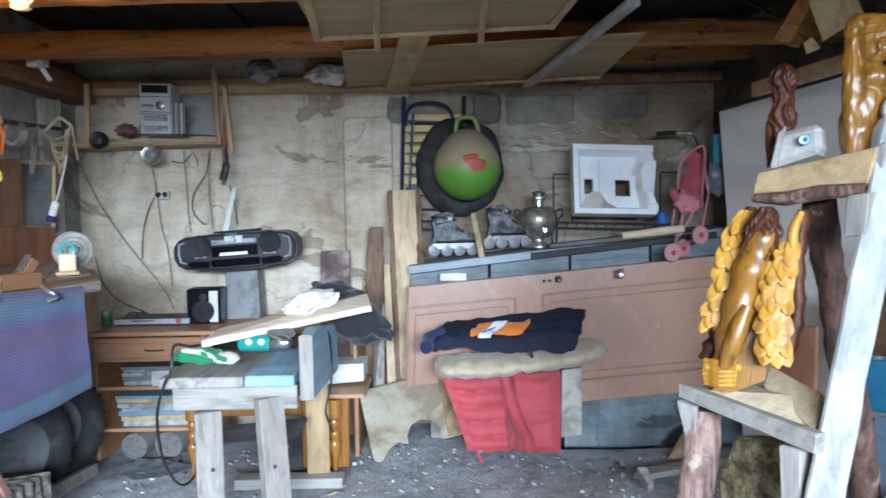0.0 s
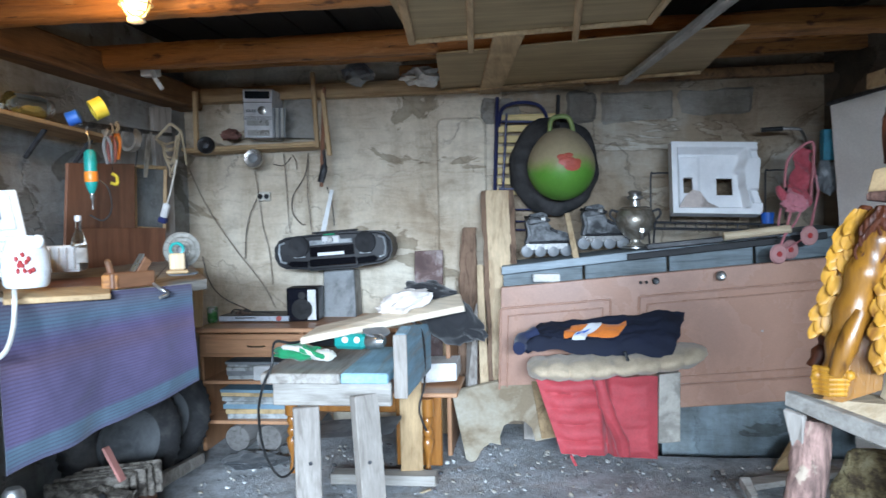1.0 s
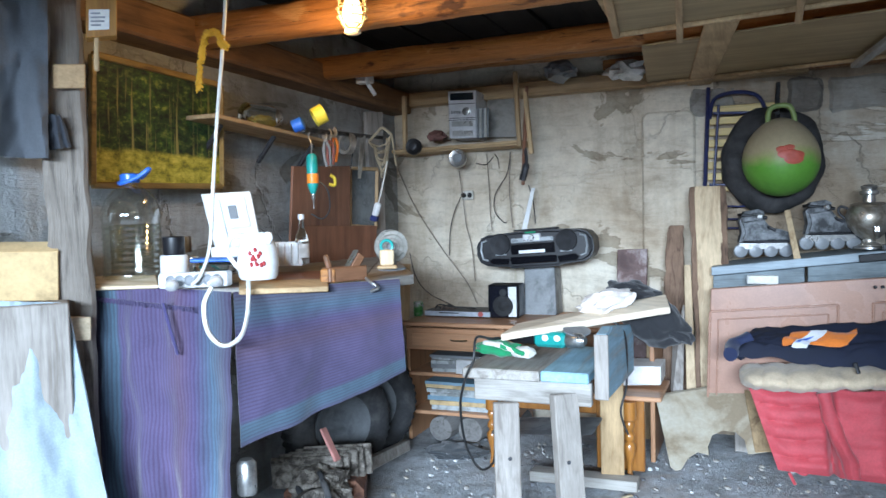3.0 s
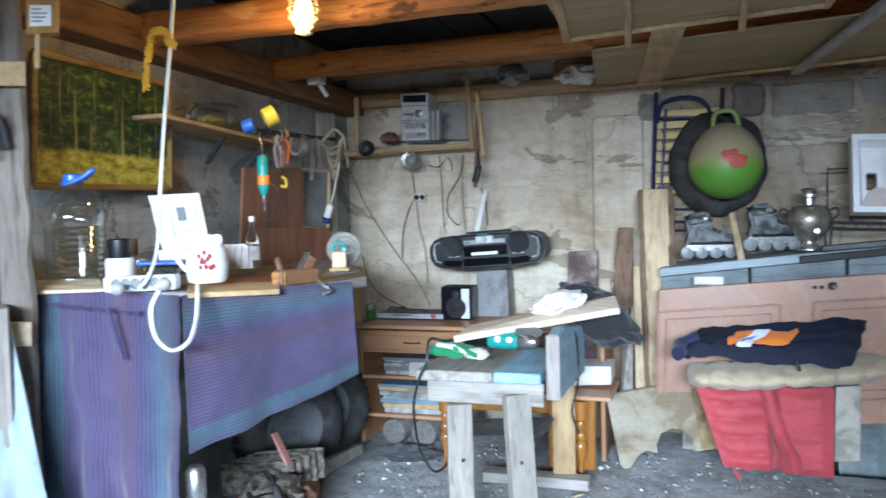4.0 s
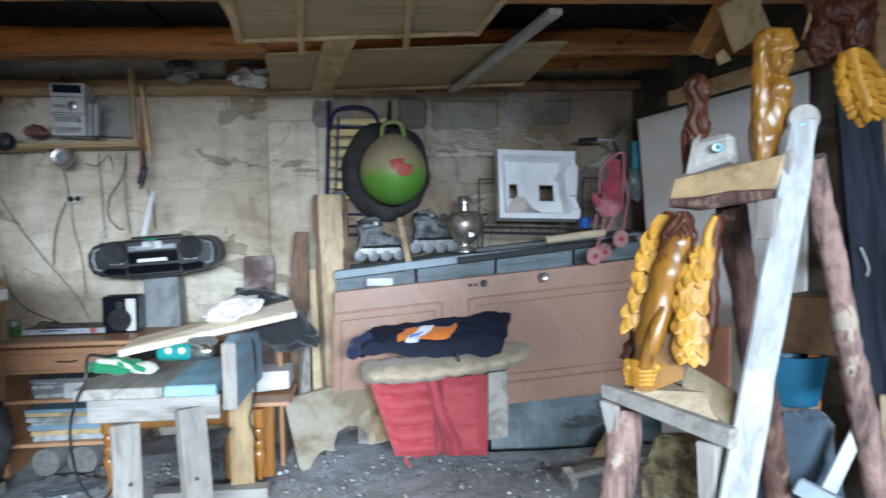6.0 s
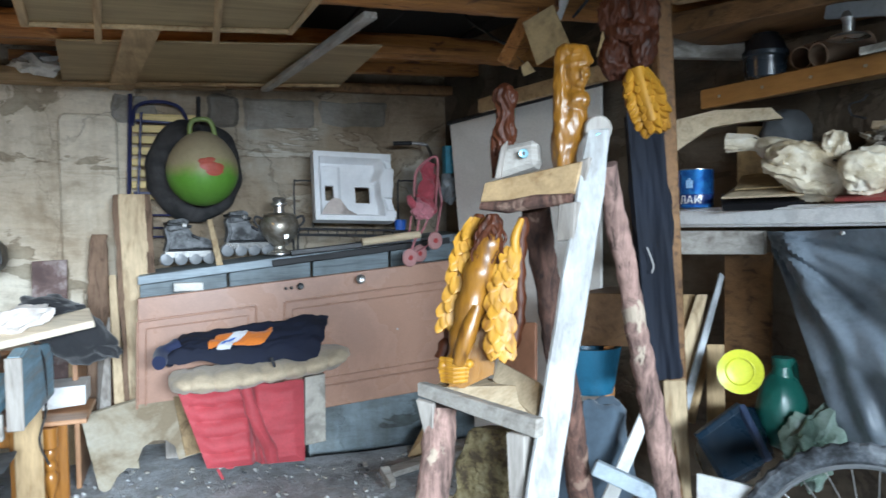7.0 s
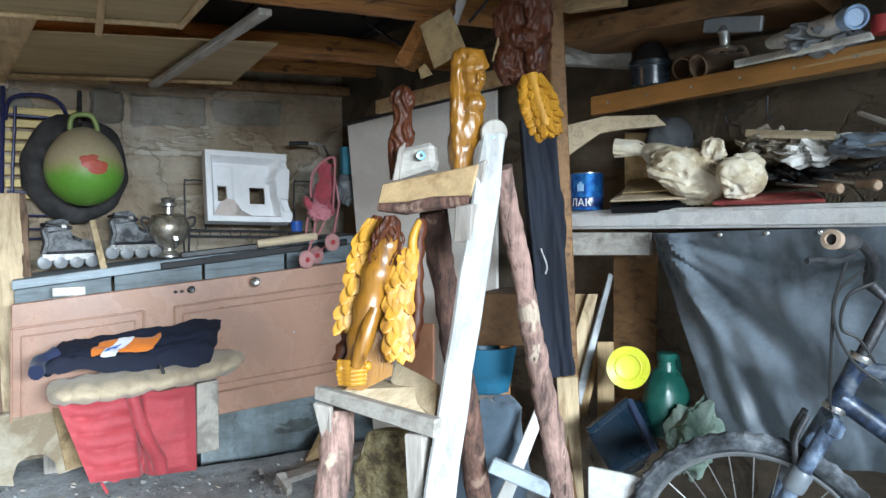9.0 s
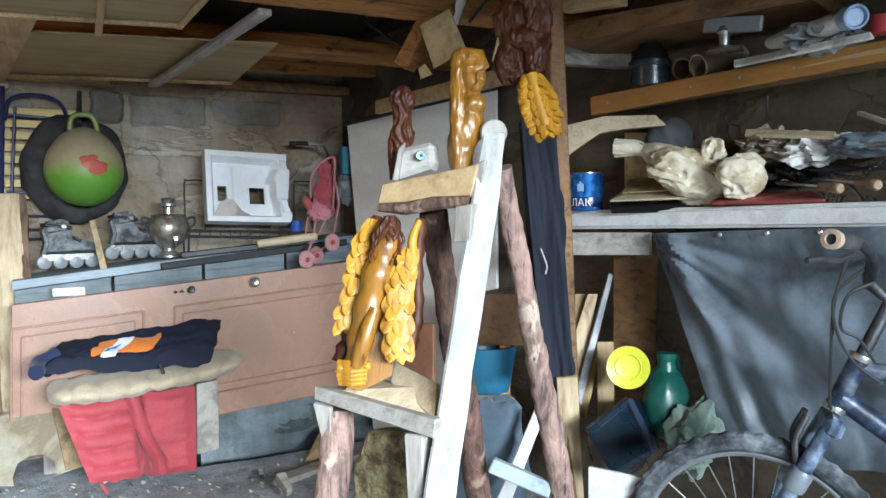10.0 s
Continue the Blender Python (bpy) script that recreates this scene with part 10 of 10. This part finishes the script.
def tarp():
    a, b, c, d = (Vector(p) for p in ((2.017, 2.194, 1.262), (2.110, 1.143, 1.308), (2.161, 1.155, 0.598), (2.022, 1.819, 0.526)))

    def place(u, v):
        p = bilinear(a, b, c, d, u, v)
        n = Vector((-0.85, -0.5, 0))
        ang = math.atan2(1.02 - v, u * 1.25 + 0.02)
        far = math.hypot(1 - v, u * 1.25)
        p += n * (0.030 * math.sin(ang * 13 + 0.6) * min(1, far * 1.6) * max(0, 1.1 - 0.5 * far) + 0.018 * math.sin(ang * 27 + 2) * max(0, 0.8 - far) + 0.022 * noise.fractal(Vector((u * 4, v * 2.5, 3)), 1.0, 2.0, 4) + 0.05 * math.exp(-((u - 0.08 - 0.1 * (1 - v)) / 0.05) ** 2))
        return p
    one("tarpaulin", sheet(70, 60, place, 0.004), TARP, "grey-blue tarpaulin hanging from the middle shelf", "tarpaulin", "", 60)
    for k in range(4):
        p = a.lerp(b, 0.12 + 0.17 * k) + Vector((-0.02, -0.02, -0.01))
        m, _ = along(p, p + Vector((-0.8, -0.55, 0)))
        one("tarp_screw", lathe([(0.007, -0.01), (0.008, 0.003), (0.003, 0.005)], 10, m), M_STEEL, "small screw holding the tarpaulin", "screw", "tarpaulin screws", 40)


tarp()
one("wide_plank", board((2.050, 2.457, 1.176), (2.146, 2.306, 1.180), (2.111, 2.270, 0.477), (2.019, 2.418, 0.452), 0.03), M_BEAM_Y, "wide brown plank standing under the rack", "plank", "planks under the rack")
one("pale_plank", board((1.847, 2.364, 1.027), (1.878, 2.340, 1.028), (1.752, 2.311, 0.648), (1.721, 2.334, 0.777), 0.03), M_PALE_Z, "short pale plank leaning under the rack", "plank", "planks under the rack")
one("pale_plank", board((1.839, 2.433, 1.022), (1.874, 2.406, 1.022), (1.765, 2.364, 0.812), (1.748, 2.377, 0.856), 0.03), M_PINE_Z, "brown plank leaning under the rack", "plank", "planks under the rack")
one("metal_lath", board((1.911, 2.313, 1.112), (1.924, 2.302, 1.099), (1.735, 2.261, 0.618), (1.718, 2.274, 0.660), 0.02), surface("grey_zinc", (0.35, 0.36, 0.37), metal=0.4), "grey metal lath leaning under the rack", "lath")
one("short_post", board((1.843, 2.303, 0.847), (1.892, 2.263, 0.849), (1.864, 2.222, 0.524), (1.815, 2.262, 0.520), 0.04), M_PINE_Z, "short brown post under the rack", "post")
one("stick", bar((1.769, 2.298, 0.561), (1.874, 2.342, 0.806), 0.03, 0.02), M_PINE_Z, "thin brown stick leaning under the rack", "stick")


def yellow_bowl():
    p = Vector((1.783, 2.054, 0.798))
    m, _ = along(p, p + Vector((-0.62, -0.78, 0.12)))
    t = thing("yellow_bowl", Matrix.Translation(p), "bright yellow plastic bowl propped on its side", "bowl")
    S("body", lathe([(0.03, -0.05), (0.055, -0.04), (0.068, -0.004), (0.075, 0.0), (0.075, 0.004), (0.066, 0.002), (0.045, -0.01), (0.02, -0.012)], 36, m), plain("lemon_plastic", (0.72, 0.72, 0.06), 0.4), t)
    S("inner_ring", tube(circle_pts(0.045, 30, m @ pose(0, 0, -0.008)), 0.003, 6, True), plain("lemon_ring", (0.66, 0.66, 0.05), 0.4), t)


yellow_bowl()


def canister():
    t = thing("green_canister", pose(*(1.947, 2.040, 0.527), 0, 0, 20), "dark green plastic watering canister", "canister")
    g = plain("bottle_green", (0.008, 0.11, 0.085), 0.35)
    smooth(part("body", lump(0.095, 0.08, 0.14, pose(0, 0, 0.13), 0.08, 3, 3), g, t))
    smooth(part("neck", lathe([(0.04, 0.24), (0.03, 0.28), (0.034, 0.285), (0.034, 0.31)], 20), g, t))
    smooth(part("handle", tube(curve_pts([(0.02, 0, 0.26), (0.07, 0, 0.29), (0.1, 0, 0.24), (0.09, 0, 0.17)], 14), 0.012, 8), g, t))


canister()


def crate_blue():
    a, b, c, d = (Vector(p) for p in ((1.613, 2.065, 0.589), (1.770, 2.038, 0.688), (1.768, 1.906, 0.540), (1.635, 1.957, 0.466)))
    t = thing("navy_crate", Matrix.Translation(d), "dark navy plastic crate tipped on its side", "crate")
    navy = plain("navy_crate_plastic", (0.006, 0.018, 0.032), 0.3)
    W("box", board(a, b, c, d, 0.2, None, 0.012), navy, t)
    W("rim", bar(b, c, 0.025, 0.025), plain("navy_rim", (0.03, 0.045, 0.085), 0.35), t)
    W("rim", bar(a, b, 0.025, 0.025), navy, t)
    W("side", board(b, (1.926, 2.101, 0.647), (1.919, 2.039, 0.490), c, 0.015), navy, t)


crate_blue()
one("green_bag", rough_up(lump(0.09, 0.07, 0.12, pose(*(1.936, 1.910, 0.563), 0, 18, 0), 0.4, 6, 4, 5), 0.02, 14), surface("pale_green_bag", (0.24, 0.33, 0.27), (0.12, 0.19, 0.15), (0.36, 0.45, 0.4), 9, 40, 0.4), "pale green plastic bag on the floor", "bag", "", 25)
one("white_board", board((1.447, 1.852, 0.559), (1.556, 1.667, 0.556), (1.513, 1.624, 0.353), (1.416, 1.812, 0.298), 0.02), surface("chipped_white", (0.72, 0.72, 0.7), (0.6, 0.58, 0.55), (0.78, 0.78, 0.77), 5, 60, 0.5), "white chipped board leaning at the rack foot", "board")
one("dark_sack", rough_up(lump(0.14, 0.14, 0.33, Matrix.Translation((0, 0, -0.2)) @ pose(*(1.403, 2.365, 0.569)), 0.18, 5, 6), 0.015, 12), cloth("woven_blue_sack", (0.09, 0.13, 0.17), 0.9, 200), "dark blue woven sack behind the easel", "sack", "", 50)
one("blue_tub", lathe([(0.09, 0), (0.12, 0.18), (0.11, 0.18), (0.08, 0.01)], 30, pose(*(1.519, 2.587, 0.640))), plain("teal_blue_tub", (0.015, 0.13, 0.22), 0.4), "teal blue plastic tub behind the easel", "tub", "", 40)
one("brown_chest", board((1.499, 2.656, 1.021), (1.632, 2.457, 1.031), (1.631, 2.458, 0.827), (1.498, 2.657, 0.809), 0.3), wood("chest_brown", (0.22, 0.12, 0.06), (0.13, 0.07, 0.035), "x", 0.5), "brown wooden board behind the easel", "board")
one("orange_post", board((1.563, 2.561, 0.818), (1.601, 2.537, 0.818), (1.569, 2.498, 0.405), (1.535, 2.519, 0.404), 0.04), M_BEAM, "orange brown wooden post behind the easel", "post")
one("white_lath", board((1.458, 2.153, 0.673), (1.487, 2.133, 0.658), (1.299, 2.077, 0.376), (1.255, 2.104, 0.375), 0.025), plain("white_lath_paint", (0.75, 0.74, 0.7), 0.5), "white painted lath leaning behind the easel", "lath")


# ---- the bicycle ----
def bicycle():
    R = 0.36
    wc = (1.693, 1.436, 0.735)
    X = Vector((-0.66, 0.75, 0)).normalized()
    Y = Vector((0, 0, 1)).cross(X)
    m = Matrix(((X.x, Y.x, 0, wc[0]), (X.y, Y.y, 0, wc[1]), (0, 0, 1, 0), (0, 0, 0, 1)))
    cz = wc[2] - R
    t = thing("bicycle", m, "muddy grey and blue mountain bicycle by the rack", "bicycle")
    paint = surface("muddy_blue_paint", (0.022, 0.042, 0.085), (0.012, 0.018, 0.03), (0.16, 0.18, 0.20), 16, 80, 0.4, 0.2, 0.15)
    fork_m = surface("silver_fork", (0.12, 0.17, 0.25), (0.035, 0.05, 0.08), (0.34, 0.40, 0.46), 16, 80, 0.4, 0.2, 0.15)
    turn = pose(0, 0, cz, 90, 0, -8)
    w = part("wheel", tube(circle_pts(R - 0.055, 56, turn), 0.011, 8, True), plain("grey_rim", (0.32, 0.33, 0.34), 0.35, 0.7), t, "grey alloy rim")
    smooth(w)
    bm = bmesh.new()
    seg, n = 96, 12
    rings = []
    for i in range(seg):
        a = 6.2832 * i / seg
        ring = []
        for k in range(n):
            q = 6.2832 * k / n
            knob = 0.006 if (i % 2 and abs(q) < 1.2 or i % 2 and q > 5.1) else 0
            rr = R - 0.027 + (0.027 + knob) * math.cos(q)
            ring.append(bm.verts.new(turn @ Vector((rr * math.cos(a), rr * math.sin(a), 0.026 * math.sin(q)))))
        rings.append(ring)
    for lo, hi in zip(rings, rings[1:] + rings[:1]):
        for k in range(n):
            bm.faces.new((lo[k], lo[(k + 1) % n], hi[(k + 1) % n], hi[k]))
    bmesh.ops.recalc_face_normals(bm, faces=bm.faces[:])
    part("tyre", bm, surface("muddy_tyre", (0.06, 0.068, 0.078), (0.018, 0.02, 0.022), (0.22, 0.235, 0.25), 14, 60, 0.85, 0, 0.5), w, "knobbly muddy tyre")
    for k in range(28):
        a = 6.2832 * k / 28
        s = 0.03 if k % 2 else -0.03
        o = a + (0.5 if k % 4 < 2 else -0.5)
        part("spoke", tube([turn @ Vector((0.02 * math.cos(o), 0.02 * math.sin(o), s)), turn @ Vector(((R - 0.06) * math.cos(a), (R - 0.06) * math.sin(a), 0))], 0.0018, 5), M_STEEL, w)
    smooth(part("hub", lathe([(0.012, -0.05), (0.024, -0.035), (0.015, -0.03), (0.015, 0.03), (0.024, 0.035), (0.012, 0.05)], 16, turn), M_STEEL, w))
    ax = Vector((-0.40, 0, 0.92)).normalized()
    c0 = Vector((0, 0, cz))
    crown = c0 + ax * 0.44
    for s in (-1, 1):
        f = part("fork_leg", tube([c0 + Vector((0.0, s * 0.06, 0)), c0 + ax * 0.22 + Vector((0.015, s * 0.06, 0)), crown + Vector((0, s * 0.06, 0))], [0.017, 0.021, 0.021], 14), fork_m, t)
        smooth(f)
        smooth(part("boot", lathe([(0.028, 0), (0.031, 0.01), (0.031, 0.05), (0.026, 0.06)], 16, along(c0 + ax * 0.26 + Vector((0.012, s * 0.06, 0)), crown + Vector((0, s * 0.06, 0)))[0]), plain("pale_boot", (0.16, 0.18, 0.2), 0.4), f, "pale fork seal"))
        smooth(part("brake_arm", tube(curve_pts([c0 + ax * 0.33 + Vector((0.03, s * 0.05, 0)), c0 + ax * 0.4 + Vector((0.06, s * 0.045, 0)), c0 + ax * 0.47 + Vector((0.06, s * 0.03, 0))], 10), 0.009, 8), M_IRON, t))
    part("fork_crown", box(0.05, 0.17, 0.055, Matrix.Translation(crown + Vector((0, 0, -0.02))) @ pose(0, 0, 0, 0, -23, 0), 0.014), fork_m, t)
    ht0, ht1 = crown + ax * 0.05, crown + ax * 0.20
    smooth(part("head_tube", tube([ht0, ht1], 0.026, 16), paint, t))
    for p in (ht0, ht1):
        smooth(part("headset", lathe([(0.03, -0.008), (0.032, 0), (0.03, 0.008)], 18, along(p, p + ax)[0]), M_STEEL, t))
    bb = Vector((-0.98, 0, 0.30))
    st = Vector((-1.02, 0, 0.82))
    smooth(part("down_tube", tube([ht0 + ax * 0.03, bb], 0.028, 14), paint, t))
    smooth(part("top_tube", tube([ht1 - ax * 0.03, st], 0.022, 14), paint, t))
    smooth(part("seat_tube", tube([bb, st, st + Vector((-0.05, 0, 0.1))], 0.02, 14), paint, t))
    stem = ht1 + ax * 0.16
    smooth(part("stem", tube([ht1, stem, stem + Vector((0.05, 0, 0.05))], 0.017, 12), M_IRON, t))
    hb = stem + Vector((0.05, 0, 0.05))
    inv = t.matrix_world.inverted()
    grip_end = inv @ Vector((1.513, 1.081, 1.283))
    grip_in = inv @ Vector((1.643, 1.105, 1.269))
    bend = inv @ Vector((1.743, 1.135, 1.214))
    smooth(part("handlebar", tube(curve_pts([grip_end, grip_in, bend, hb, hb + Vector((-0.02, -0.15, 0.02)), hb + Vector((-0.06, -0.33, 0.06))], 36), 0.012, 12), M_IRON, t))
    g = part("grip", tube([grip_end + (grip_end - grip_in) * 0.04, grip_end.lerp(grip_in, 0.75)], 0.019, 18), M_RUBBER, t)
    smooth(g)
    gm, _ = along(grip_end, grip_end + (grip_end - grip_in))
    smooth(part("grip_end", lathe([(0.021, -0.012), (0.0225, -0.004), (0.0225, 0.01), (0.013, 0.011), (0.011, 0.002)], 24, gm), plain("tan_rubber", (0.42, 0.30, 0.22), 0.6), g, "worn tan grip end"))
    lever = part("brake_lever", tube(curve_pts([inv @ Vector((1.635, 1.116, 1.243)), inv @ Vector((1.567, 1.110, 1.233)), inv @ Vector((1.514, 1.114, 1.237)), inv @ Vector((1.475, 1.116, 1.236))], 16), 0.007, 8), M_IRON, t)
    smooth(lever)
    part("lever_clamp", box(0.03, 0.03, 0.03, Matrix.Translation(inv @ Vector((1.634, 1.119, 1.258))), 0.008), M_IRON, t)
    for pts in (([(1.621, 1.120, 1.239), (1.615, 1.146, 1.139), (1.644, 1.174, 1.040), (1.708, 1.222, 0.885), (1.742, 1.243, 0.840)]), ([(1.664, 1.110, 1.208), (1.616, 1.144, 1.152), (1.632, 1.156, 1.070), (1.695, 1.153, 0.984), (1.770, 1.130, 0.925)]), ([(1.693, 1.102, 1.178), (1.646, 1.136, 1.145), (1.655, 1.158, 1.068), (1.701, 1.144, 1.039), (1.745, 1.132, 0.982)])):
        smooth(part("cable", tube(curve_pts([inv @ Vector(p) for p in pts], 26), 0.004, 6), M_CABLE, t, "black brake cable"))
    # rear wheel, seat and cranks out of the light
    smooth(part("saddle", lump(0.13, 0.07, 0.035, Matrix.Translation(st + Vector((-0.08, 0, 0.14))), 0.1), M_BLACK, t))
    rt = pose(-1.42, 0, R, 90, 0, 0)
    rw = smooth(part("rear_wheel", tube(circle_pts(R - 0.027, 60, rt), 0.027, 12, True), bpy.data.materials["muddy_tyre"], t))
    for a, b in ((bb, (-1.42, 0.06, R)), (bb, (-1.42, -0.06, R)), (st, (-1.42, 0.06, R)), (st, (-1.42, -0.06, R))):
        smooth(part("stay", tube([a, b], 0.01, 8), paint, t))


bicycle()

# ---- rubble on the floor ----
seed_bm = bmesh.new()
bmesh.ops.create_icosphere(seed_bm, subdivisions=1, radius=1.0)
chip_v = [v.co.copy() for v in seed_bm.verts]
chip_f = [[v.index for v in f.verts] for f in seed_bm.faces]
seed_bm.free()
rub_v, rub_f = [], []
rnd = random.Random(5)
for k in range(1700):
    x, y = rnd.uniform(-1.7, 1.4), rnd.uniform(2.6, 4.3)
    if x > 0.6 and y > 4.05:
        continue
    s = 0.003 + 0.016 * rnd.random() ** 4
    cm = pose(x, y, 0.003 + 0.012 * noise.fractal(Vector((x * 1.3, y * 1.3, 0)), 1.0, 2.0, 5), 40 * rnd.random(), 40 * rnd.random(), 90 * rnd.random()) @ Matrix.Diagonal((s, s * (0.7 + 0.5 * rnd.random()), s * 0.5, 1))
    rub_f += [[n + len(rub_v) for n in f] for f in chip_f]
    rub_v += [cm @ v for v in chip_v]
gm_, gnt, gb = material("grit")
gi = gnt.nodes.new("ShaderNodeNewGeometry")
gnt.links.new(mixed(gnt, 0.4, ramp(gnt, gi.outputs["Random Per Island"], [(0.0, (0.10, 0.10, 0.105)), (0.35, (0.30, 0.30, 0.31)), (0.7, (0.46, 0.40, 0.32)), (0.85, (0.5, 0.51, 0.52)), (1.0, (0.72, 0.71, 0.68))]), ramp(gnt, noise_tex(gnt, coords(gnt), 90, 3, 0.7), [(0.3, (0.5, 0.5, 0.5)), (0.7, (1, 1, 1))]), "MULTIPLY"), gb.inputs["Base Color"])
gb.inputs["Roughness"].default_value = 0.95
rub = bpy.data.meshes.new("floor_rubble")
rub.from_pydata(rub_v, [], rub_f)
rub.materials.append(gm_)
ob = new("floor_rubble", rub)
tagged(ob, "small chips of stone and wood over the floor", "rubble", kind="stuff")
for k in range(5):
    x, y = rnd.uniform(-0.6, 1.2), rnd.uniform(3.3, 3.95)
    one("wood_chip", rough_up(box(0.05 + 0.03 * rnd.random(), 0.02, 0.008, pose(x, y, 0.006, 0, 0, 180 * rnd.random()), 0.003), 0.004, 20), M_PALE_X if k % 2 else M_PAPER, "pale wood chip lying on the dusty floor", "chip", "chips on the floor")
